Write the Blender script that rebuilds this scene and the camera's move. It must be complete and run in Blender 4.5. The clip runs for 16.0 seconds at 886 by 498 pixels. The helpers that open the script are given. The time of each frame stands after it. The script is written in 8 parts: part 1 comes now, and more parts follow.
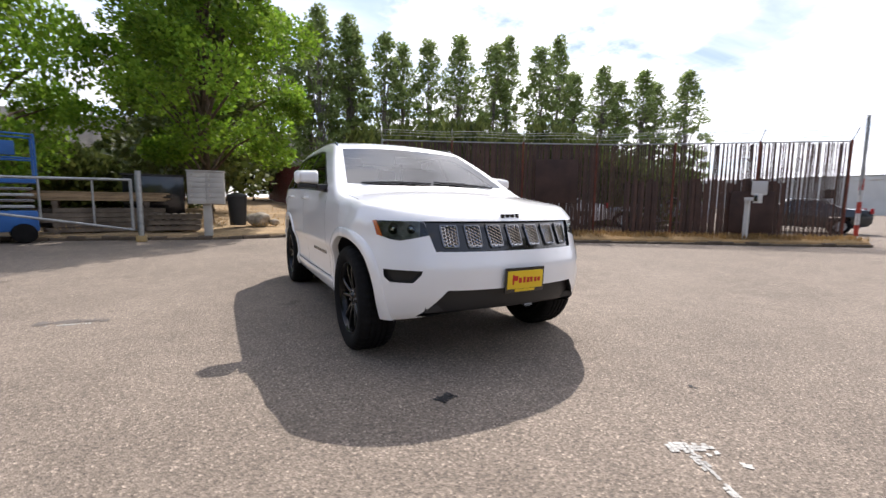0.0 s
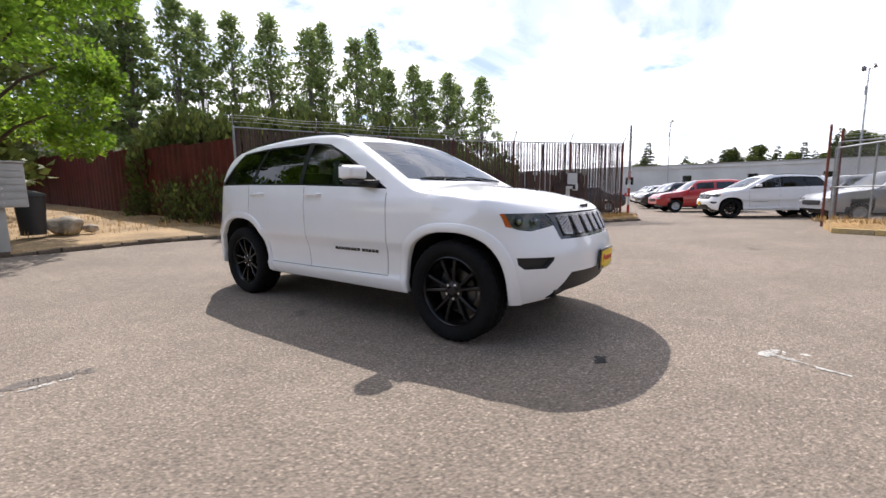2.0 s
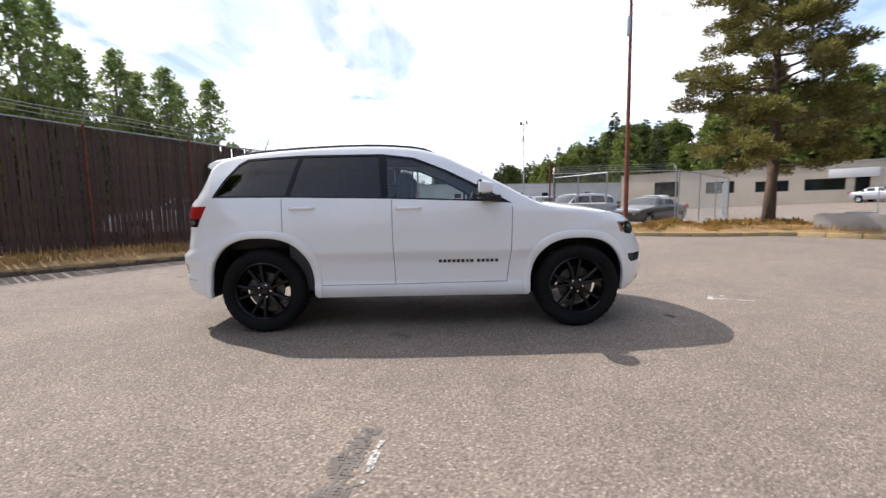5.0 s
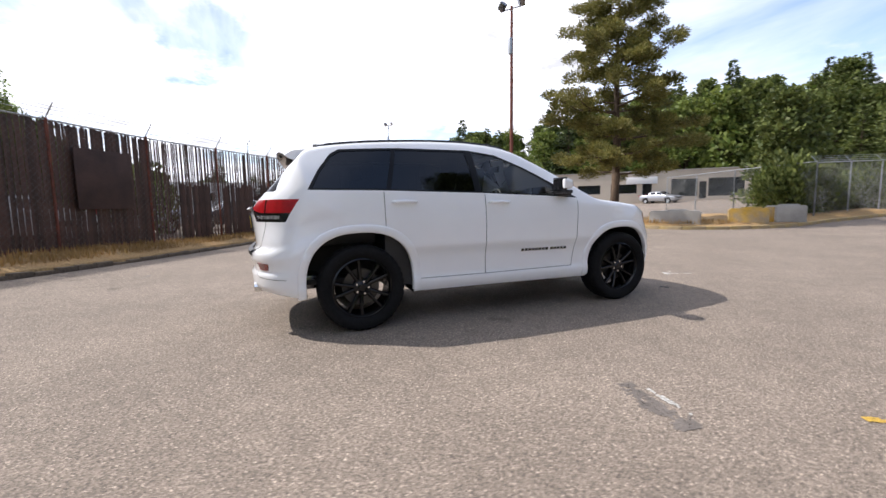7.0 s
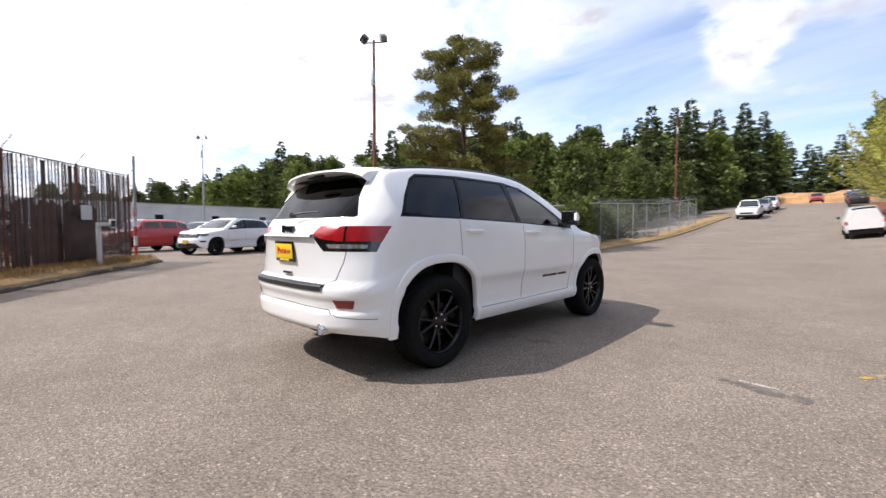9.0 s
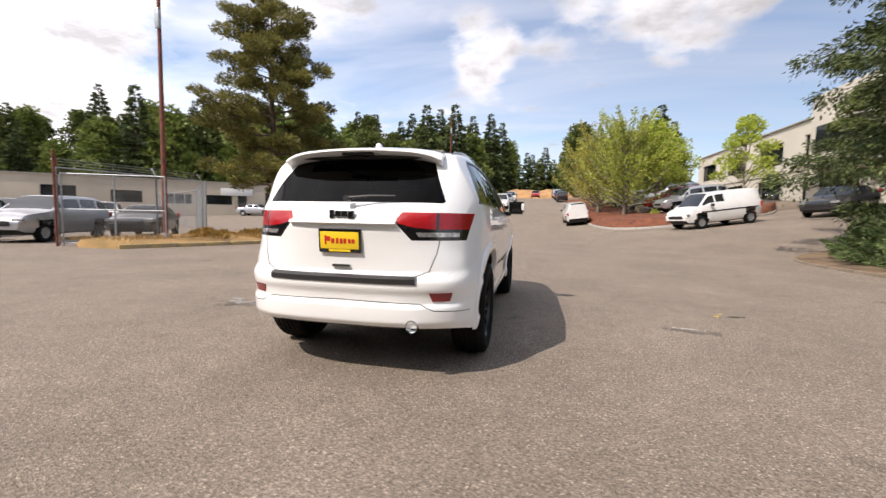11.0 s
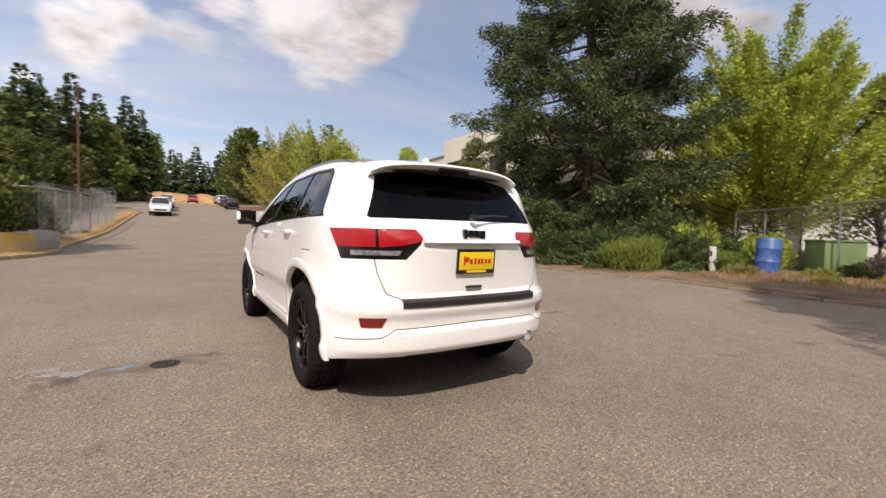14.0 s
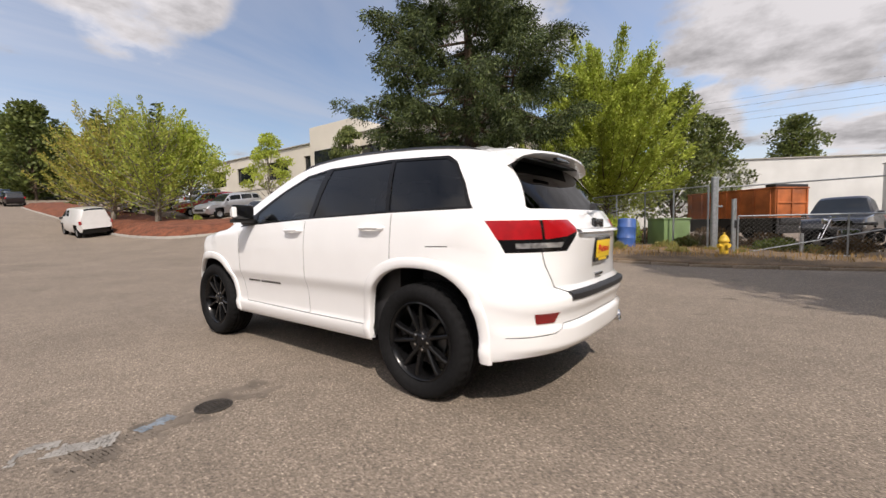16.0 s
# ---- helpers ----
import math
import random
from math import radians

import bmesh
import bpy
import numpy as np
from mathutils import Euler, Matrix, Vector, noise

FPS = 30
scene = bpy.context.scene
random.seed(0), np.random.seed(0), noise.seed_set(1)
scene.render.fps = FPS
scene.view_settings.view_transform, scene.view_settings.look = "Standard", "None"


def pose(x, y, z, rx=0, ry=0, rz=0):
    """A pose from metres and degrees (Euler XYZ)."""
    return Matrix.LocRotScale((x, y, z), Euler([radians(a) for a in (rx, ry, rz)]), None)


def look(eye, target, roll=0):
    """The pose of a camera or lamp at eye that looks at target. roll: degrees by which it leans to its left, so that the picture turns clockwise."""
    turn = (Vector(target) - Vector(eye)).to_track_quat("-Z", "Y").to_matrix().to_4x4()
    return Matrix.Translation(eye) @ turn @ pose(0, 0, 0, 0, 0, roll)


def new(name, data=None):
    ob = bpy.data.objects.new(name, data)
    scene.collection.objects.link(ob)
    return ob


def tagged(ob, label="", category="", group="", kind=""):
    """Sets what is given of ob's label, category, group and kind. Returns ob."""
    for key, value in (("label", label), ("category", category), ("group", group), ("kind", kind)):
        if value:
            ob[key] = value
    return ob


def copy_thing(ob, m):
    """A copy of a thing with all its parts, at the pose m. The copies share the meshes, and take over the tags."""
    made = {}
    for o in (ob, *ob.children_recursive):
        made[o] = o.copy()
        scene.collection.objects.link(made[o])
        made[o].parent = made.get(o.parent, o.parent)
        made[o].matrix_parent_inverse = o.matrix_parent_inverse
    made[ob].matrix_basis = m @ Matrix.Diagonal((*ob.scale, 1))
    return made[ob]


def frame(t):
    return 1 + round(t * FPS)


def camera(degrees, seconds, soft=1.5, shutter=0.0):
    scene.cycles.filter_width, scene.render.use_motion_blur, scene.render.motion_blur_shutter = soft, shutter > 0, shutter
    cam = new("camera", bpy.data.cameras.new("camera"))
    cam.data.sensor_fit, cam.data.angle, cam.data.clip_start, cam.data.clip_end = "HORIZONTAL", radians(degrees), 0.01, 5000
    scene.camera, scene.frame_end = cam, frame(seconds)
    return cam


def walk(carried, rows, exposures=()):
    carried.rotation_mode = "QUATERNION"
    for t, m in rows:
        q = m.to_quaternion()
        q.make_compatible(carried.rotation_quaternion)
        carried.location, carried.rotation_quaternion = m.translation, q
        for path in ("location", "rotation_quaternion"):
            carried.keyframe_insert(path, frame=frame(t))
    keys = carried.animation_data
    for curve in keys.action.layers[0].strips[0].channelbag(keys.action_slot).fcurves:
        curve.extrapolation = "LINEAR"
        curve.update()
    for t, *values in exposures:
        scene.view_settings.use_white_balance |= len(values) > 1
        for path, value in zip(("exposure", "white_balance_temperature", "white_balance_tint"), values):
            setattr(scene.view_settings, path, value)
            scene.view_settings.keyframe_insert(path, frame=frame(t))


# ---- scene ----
cam = camera(93.8, 16.0, soft=1.4, shutter=0.4)
# seconds, eye, target, roll
PATH = [
    (0, (1.705, 4.44, 1.088), (0.779, 2.681, 0.867), 0.7),
    (0.5, (2.136, 4.216, 1.094), (1.024, 2.568, 0.879), 0.2),
    (1, (2.6, 3.934, 1.08), (1.33, 2.411, 0.818), -0.2),
    (1.5, (2.983, 3.592, 1.106), (1.526, 2.245, 0.854), 0.7),
    (2, (3.399, 3.214, 1.109), (1.8, 2.041, 0.849), -0.8),
    (2.5, (3.721, 2.786, 1.124), (2.042, 1.727, 0.877), -1.4),
    (3, (4.041, 2.349, 1.13), (2.223, 1.558, 0.869), -1.0),
    (3.5, (4.283, 1.846, 1.145), (2.387, 1.242, 0.937), -0.6),
    (6, (4.787, -0.99, 1.128), (2.837, -0.579, 0.969), -0.9),
    (6.5, (4.659, -1.56, 1.129), (2.742, -1.002, 1.015), -0.9),
    (7, (4.546, -2.102, 1.109), (2.692, -1.381, 0.897), -0.9),
    (7.5, (4.309, -2.605, 1.125), (2.53, -1.71, 0.935), -1.7),
    (8, (4.071, -3.106, 1.127), (2.413, -1.999, 0.966), -1.7),
    (8.5, (3.708, -3.54, 1.145), (2.173, -2.262, 1.035), -0.6),
    (11, (1.323, -4.987, 1.147), (0.882, -3.042, 0.994), 1.1),
    (11.5, (0.789, -5.052, 1.137), (0.573, -3.068, 1.017), 1.7),
    (12, (0.263, -5.121, 1.142), (0.336, -3.126, 1.011), 2.6),
    (12.5, (-0.246, -5.066, 1.151), (0.11, -3.1, 1.057), 1.4),
    (13, (-0.772, -5.007, 1.145), (-0.161, -3.108, 1.004), 0.8),
    (13.5, (-1.227, -4.796, 1.153), (-0.406, -2.975, 1.053), 2.4),
    (14, (-1.684, -4.594, 1.158), (-0.611, -2.908, 1.08), 1.3),
    (14.5, (-2.076, -4.297, 1.15), (-0.847, -2.725, 1.016), 0.3),
    (15, (-2.454, -3.988, 1.156), (-1.055, -2.567, 0.997), 0.8),
    (15.5, (-2.738, -3.643, 1.162), (-1.229, -2.341, 0.991), -1.1),
    (16, (-2.953, -3.247, 1.166), (-1.372, -2.028, 1.042), -1.0),
]
walk(cam, [(t, look(eye, target, roll)) for t, eye, target, roll in PATH],
     [(0.0, 0.46, 6400, 15), (3.5, 0.43, 6350, 15), (7.0, 0.45, 6250, 15), (8.5, 0.42, 6250, 15), (11.0, 0.28, 6750, 15), (12.5, 0.06, 7050, 16),
      (13.5, 0.07, 7100, 16), (16.0, 0.0, 6800, 15)])

# ---------- light ----------
SUN_EL, SUN_ROT = 47.5, 141.5          # degrees; light travels towards +x +y
world = bpy.data.worlds.new("sky")
scene.world = world
world.use_nodes = True
wn, wl = world.node_tree.nodes, world.node_tree.links
wn.clear()


def wnode(kind, **inputs):
    n = wn.new(kind)
    for k, v in inputs.items():
        n.inputs[k.replace("_", " ")].default_value = v
    return n


sky = wn.new("ShaderNodeTexSky")
sky.sky_type, sky.sun_disc = "NISHITA", False
sky.sun_elevation, sky.sun_rotation = radians(SUN_EL), radians(SUN_ROT)
sky.air_density, sky.dust_density, sky.ozone_density = 1.0, 0.6, 1.5
coord = wn.new("ShaderNodeTexCoord")
sep = wn.new("ShaderNodeSeparateXYZ")
wl.new(coord.outputs["Generated"], sep.inputs[0])
# a flat cloud deck: direction divided by its height
zmax = wn.new("ShaderNodeMath"); zmax.operation = "MAXIMUM"; zmax.inputs[1].default_value = 0.0
zadd = wn.new("ShaderNodeMath"); zadd.operation = "ADD"; zadd.inputs[1].default_value = 0.16
wl.new(sep.outputs["Z"], zmax.inputs[0]); wl.new(zmax.outputs[0], zadd.inputs[0])
dx = wn.new("ShaderNodeMath"); dx.operation = "DIVIDE"
dy = wn.new("ShaderNodeMath"); dy.operation = "DIVIDE"
wl.new(sep.outputs["X"], dx.inputs[0]); wl.new(zadd.outputs[0], dx.inputs[1])
wl.new(sep.outputs["Y"], dy.inputs[0]); wl.new(zadd.outputs[0], dy.inputs[1])
deck = wn.new("ShaderNodeCombineXYZ")
wl.new(dx.outputs[0], deck.inputs[0]); wl.new(dy.outputs[0], deck.inputs[1])
n1 = wnode("ShaderNodeTexNoise", Scale=0.85, Detail=8.0, Roughness=0.56, Distortion=0.25)
n2 = wnode("ShaderNodeTexNoise", Scale=2.6, Detail=6.0, Roughness=0.6)
wl.new(deck.outputs[0], n1.inputs["Vector"]); wl.new(deck.outputs[0], n2.inputs["Vector"])
# cloudier towards the sun (-x -y)
tow = wn.new("ShaderNodeVectorMath"); tow.operation = "DOT_PRODUCT"
tow.inputs[1].default_value = (-0.95, -0.45, 0.0)
wl.new(coord.outputs["Generated"], tow.inputs[0])
bias = wn.new("ShaderNodeMath"); bias.operation = "MULTIPLY_ADD"
bias.inputs[1].default_value, bias.inputs[2].default_value = 0.11, -0.03
wl.new(tow.outputs["Value"], bias.inputs[0])
amt = wn.new("ShaderNodeMath"); amt.operation = "ADD"
wl.new(n1.outputs["Fac"], amt.inputs[0]); wl.new(bias.outputs[0], amt.inputs[1])
total = amt.outputs[0]
# single heaped clouds: where they stand, inner and outer angle, how thick
# the last two, unseen overhead, are added for the windshield's bright reflection
for way, inner, outer, thick in (((0.265, 0.876, 0.404), 1.0, 9.5, 0.19), ((0.36, 0.83, 0.44), 1.0, 6, 0.12), ((-0.136, 0.921, 0.365), 0.5, 6.0, 0.11), ((0.95, -0.06, 0.33), 2, 16, 0.20),
                                 ((0.978, 0.103, 0.182), 0.5, 5.5, 0.20), ((0.80, 0.45, 0.40), 1, 13, 0.16), ((-0.42, -0.25, 0.85), 4, 18, 0.24), ((-0.15, -0.42, 0.88), 2, 12, 0.20)):
    dp = wn.new("ShaderNodeVectorMath"); dp.operation = "DOT_PRODUCT"
    dp.inputs[1].default_value = Vector(way).normalized()
    wl.new(coord.outputs["Generated"], dp.inputs[0])
    mr = wn.new("ShaderNodeMapRange"); mr.interpolation_type = "SMOOTHSTEP"
    mr.inputs["From Min"].default_value, mr.inputs["From Max"].default_value = math.cos(radians(outer)), math.cos(radians(inner))
    mr.inputs["To Min"].default_value, mr.inputs["To Max"].default_value = 0.0, thick
    wl.new(dp.outputs["Value"], mr.inputs["Value"])
    ad = wn.new("ShaderNodeMath"); ad.operation = "ADD"
    wl.new(total, ad.inputs[0]); wl.new(mr.outputs[0], ad.inputs[1])
    total = ad.outputs[0]
rag = wn.new("ShaderNodeMath"); rag.operation = "MULTIPLY_ADD"
rag.inputs[1].default_value = 0.34
wl.new(n2.outputs["Fac"], rag.inputs[0])
sh0 = wn.new("ShaderNodeMath"); sh0.operation = "ADD"; sh0.inputs[1].default_value = -0.17
wl.new(total, sh0.inputs[0]); wl.new(sh0.outputs[0], rag.inputs[2])
total = rag.outputs[0]
cover = wn.new("ShaderNodeMapRange")
cover.inputs["From Min"].default_value, cover.inputs["From Max"].default_value = 0.455, 0.575
cover.interpolation_type = "SMOOTHSTEP"
wl.new(total, cover.inputs["Value"])
shade = wn.new("ShaderNodeMapRange")
shade.inputs["From Min"].default_value, shade.inputs["From Max"].default_value = 0.44, 0.66
shade.inputs["To Min"].default_value, shade.inputs["To Max"].default_value = 1.0, 0.50
wl.new(n2.outputs["Fac"], shade.inputs["Value"])
# clouds towards the sun are lit through and brighter
glow = wn.new("ShaderNodeMapRange")
glow.inputs["From Min"].default_value, glow.inputs["From Max"].default_value = -0.9, 0.9
glow.inputs["To Min"].default_value, glow.inputs["To Max"].default_value = 4.9, 10.4
wl.new(tow.outputs["Value"], glow.inputs["Value"])
lum = wn.new("ShaderNodeMath"); lum.operation = "MULTIPLY"
wl.new(shade.outputs[0], lum.inputs[0]); wl.new(glow.outputs[0], lum.inputs[1])
ccol = wn.new("ShaderNodeVectorMath"); ccol.operation = "SCALE"
ccol.inputs[0].default_value = (0.98, 0.99, 1.03)
wl.new(lum.outputs[0], ccol.inputs["Scale"])
# a thin high veil in streaks
vm = wn.new("ShaderNodeVectorMath"); vm.operation = "MULTIPLY"
vm.inputs[1].default_value = (0.5, 1.6, 1.0)
wl.new(deck.outputs[0], vm.inputs[0])
n3 = wnode("ShaderNodeTexNoise", Scale=0.9, Detail=7.0, Roughness=0.55, Distortion=0.6)
wl.new(vm.outputs[0], n3.inputs["Vector"])
veil = wn.new("ShaderNodeMapRange")
veil.inputs["From Min"].default_value, veil.inputs["From Max"].default_value = 0.36, 0.60
veil.inputs["To Min"].default_value, veil.inputs["To Max"].default_value = 0.08, 0.66
wl.new(n3.outputs["Fac"], veil.inputs["Value"])
gv2 = wn.new("ShaderNodeMath"); gv2.operation = "MULTIPLY"; gv2.inputs[1].default_value = 0.86
wl.new(glow.outputs[0], gv2.inputs[0])
vcol = wn.new("ShaderNodeVectorMath"); vcol.operation = "SCALE"
vcol.inputs[0].default_value = (0.90, 0.95, 1.06)
wl.new(gv2.outputs[0], vcol.inputs["Scale"])
vsun = wn.new("ShaderNodeMapRange")
vsun.inputs["From Min"].default_value, vsun.inputs["From Max"].default_value = -0.7, 0.5
vsun.inputs["To Min"].default_value, vsun.inputs["To Max"].default_value = 0.68, 1.15
wl.new(tow.outputs["Value"], vsun.inputs["Value"])
vmul = wn.new("ShaderNodeMath"); vmul.operation = "MULTIPLY"; vmul.use_clamp = True
wl.new(veil.outputs[0], vmul.inputs[0]); wl.new(vsun.outputs[0], vmul.inputs[1])
mixv = wn.new("ShaderNodeMix"); mixv.data_type = "RGBA"
wl.new(vmul.outputs[0], mixv.inputs["Factor"])
wl.new(sky.outputs["Color"], mixv.inputs["A"]); wl.new(vcol.outputs[0], mixv.inputs["B"])
mixc = wn.new("ShaderNodeMix"); mixc.data_type = "RGBA"
wl.new(cover.outputs[0], mixc.inputs["Factor"])
wl.new(mixv.outputs["Result"], mixc.inputs["A"]); wl.new(ccol.outputs[0], mixc.inputs["B"])
back = wnode("ShaderNodeBackground", Strength=0.15)
wl.new(mixc.outputs["Result"], back.inputs["Color"])
wout = wn.new("ShaderNodeOutputWorld")
wl.new(back.outputs[0], wout.inputs["Surface"])

sun_way = Vector((-math.sin(radians(SUN_ROT)) * math.cos(radians(SUN_EL)),
                  math.cos(radians(SUN_ROT)) * math.cos(radians(SUN_EL)), math.sin(radians(SUN_EL))))
sun = new("sun", bpy.data.lights.new("sun", "SUN"))
sun.data.energy, sun.data.angle, sun.data.color = 4.0, radians(0.55), (1.0, 0.95, 0.87)
sun.matrix_world = look(sun_way * 60, (0, 0, 0))

# ---------- materials ----------
def mat(name, color, rough=0.6, metal=0.0, var=0.15, scale=4.0, fine=0.0, fscale=60.0, bump=0.0, bscale=80.0,
        coat=0.0, spec=0.5, color2=None, per=0.0, trans=0.0, stretch=(1, 1, 1), sub=0.0):
    """A surface with large stains (var, scale), fine grain (fine, fscale), relief (bump) and a shift for each object (per)."""
    m = bpy.data.materials.new(name)
    m.use_nodes = True
    n, l = m.node_tree.nodes, m.node_tree.links
    b = n["Principled BSDF"]
    b.inputs["Roughness"].default_value, b.inputs["Metallic"].default_value = rough, metal
    b.inputs["Coat Weight"].default_value, b.inputs["Coat Roughness"].default_value = coat, 0.04
    b.inputs["Specular IOR Level"].default_value = spec
    b.inputs["Transmission Weight"].default_value = trans
    tc = n.new("ShaderNodeTexCoord")
    mp = n.new("ShaderNodeMapping")
    mp.inputs["Scale"].default_value = stretch
    l.new(tc.outputs["Object"], mp.inputs["Vector"])
    big = n.new("ShaderNodeTexNoise")
    big.inputs["Scale"].default_value, big.inputs["Detail"].default_value = scale, 5.0
    l.new(mp.outputs[0], big.inputs["Vector"])
    c2 = color2 or tuple(c * (1 - 2 * var) for c in color[:3])
    ramp = n.new("ShaderNodeMapRange")
    ramp.inputs["From Min"].default_value, ramp.inputs["From Max"].default_value = 0.35, 0.65
    l.new(big.outputs["Fac"], ramp.inputs["Value"])
    mx = n.new("ShaderNodeMix"); mx.data_type = "RGBA"
    mx.inputs["A"].default_value, mx.inputs["B"].default_value = (*color[:3], 1), (*c2[:3], 1)
    l.new(ramp.outputs[0], mx.inputs["Factor"])
    out = mx.outputs["Result"]
    if fine:
        fn = n.new("ShaderNodeTexNoise")
        fn.inputs["Scale"].default_value, fn.inputs["Detail"].default_value = fscale, 3.0
        l.new(mp.outputs[0], fn.inputs["Vector"])
        fr = n.new("ShaderNodeMapRange")
        fr.inputs["From Min"].default_value, fr.inputs["From Max"].default_value = 0.3, 0.7
        fr.inputs["To Min"].default_value, fr.inputs["To Max"].default_value = 1 - fine, 1 + fine
        l.new(fn.outputs["Fac"], fr.inputs["Value"])
        sc = n.new("ShaderNodeVectorMath"); sc.operation = "SCALE"
        l.new(out, sc.inputs[0]); l.new(fr.outputs[0], sc.inputs["Scale"])
        out = sc.outputs[0]
    if per:
        oi = n.new("ShaderNodeObjectInfo")
        pr = n.new("ShaderNodeMapRange")
        pr.inputs["To Min"].default_value, pr.inputs["To Max"].default_value = 1 - per, 1 + per
        l.new(oi.outputs["Random"], pr.inputs["Value"])
        ps = n.new("ShaderNodeVectorMath"); ps.operation = "SCALE"
        l.new(out, ps.inputs[0]); l.new(pr.outputs[0], ps.inputs["Scale"])
        out = ps.outputs[0]
    l.new(out, b.inputs["Base Color"])
    if bump:
        bn = n.new("ShaderNodeTexNoise")
        bn.inputs["Scale"].default_value, bn.inputs["Detail"].default_value = bscale, 4.0
        l.new(mp.outputs[0], bn.inputs["Vector"])
        bp = n.new("ShaderNodeBump")
        bp.inputs["Strength"].default_value, bp.inputs["Distance"].default_value = bump, 0.01
        l.new(bn.outputs["Fac"], bp.inputs["Height"])
        l.new(bp.outputs[0], b.inputs["Normal"])
    return m


def leafmat(name, color, color2, spread=0.35, through_light=0.35):
    """Leaves: two greens by island, half see-through to light."""
    m = bpy.data.materials.new(name)
    m.use_nodes = True
    n, l = m.node_tree.nodes, m.node_tree.links
    b, o = n["Principled BSDF"], n["Material Output"]
    b.inputs["Roughness"].default_value, b.inputs["Specular IOR Level"].default_value = 0.55, 0.3
    g = n.new("ShaderNodeNewGeometry")
    mx = n.new("ShaderNodeMix"); mx.data_type = "RGBA"
    mx.inputs["A"].default_value, mx.inputs["B"].default_value = (*color, 1), (*color2, 1)
    l.new(g.outputs["Random Per Island"], mx.inputs["Factor"])
    tc = n.new("ShaderNodeTexCoord")
    nz = n.new("ShaderNodeTexNoise"); nz.inputs["Scale"].default_value = 0.9
    l.new(tc.outputs["Object"], nz.inputs["Vector"])
    mr = n.new("ShaderNodeMapRange")
    mr.inputs["From Min"].default_value, mr.inputs["From Max"].default_value = 0.3, 0.7
    mr.inputs["To Min"].default_value, mr.inputs["To Max"].default_value = 1 - spread, 1 + spread
    l.new(nz.outputs["Fac"], mr.inputs["Value"])
    sc = n.new("ShaderNodeVectorMath"); sc.operation = "SCALE"
    l.new(mx.outputs["Result"], sc.inputs[0]); l.new(mr.outputs[0], sc.inputs["Scale"])
    l.new(sc.outputs[0], b.inputs["Base Color"])
    t = n.new("ShaderNodeBsdfTranslucent")
    l.new(sc.outputs[0], t.inputs["Color"])
    ms = n.new("ShaderNodeMixShader"); ms.inputs[0].default_value = through_light
    l.new(b.outputs[0], ms.inputs[1]); l.new(t.outputs[0], ms.inputs[2])
    l.new(ms.outputs[0], o.inputs["Surface"])
    return m


def glassmat(name, tint, rough=0.0, ior=1.5):
    """Tinted thin glass: mirror by Fresnel over see-through of that tint."""
    m = bpy.data.materials.new(name)
    m.use_nodes = True
    n, l = m.node_tree.nodes, m.node_tree.links
    n.remove(n["Principled BSDF"])
    o = n["Material Output"]
    tr = n.new("ShaderNodeBsdfTransparent"); tr.inputs[0].default_value = (*tint, 1)
    gl = n.new("ShaderNodeBsdfGlossy"); gl.inputs["Roughness"].default_value = rough
    fr = n.new("ShaderNodeFresnel"); fr.inputs["IOR"].default_value = ior
    ms = n.new("ShaderNodeMixShader")
    l.new(fr.outputs[0], ms.inputs[0]); l.new(tr.outputs[0], ms.inputs[1]); l.new(gl.outputs[0], ms.inputs[2])
    l.new(ms.outputs[0], o.inputs["Surface"])
    return m


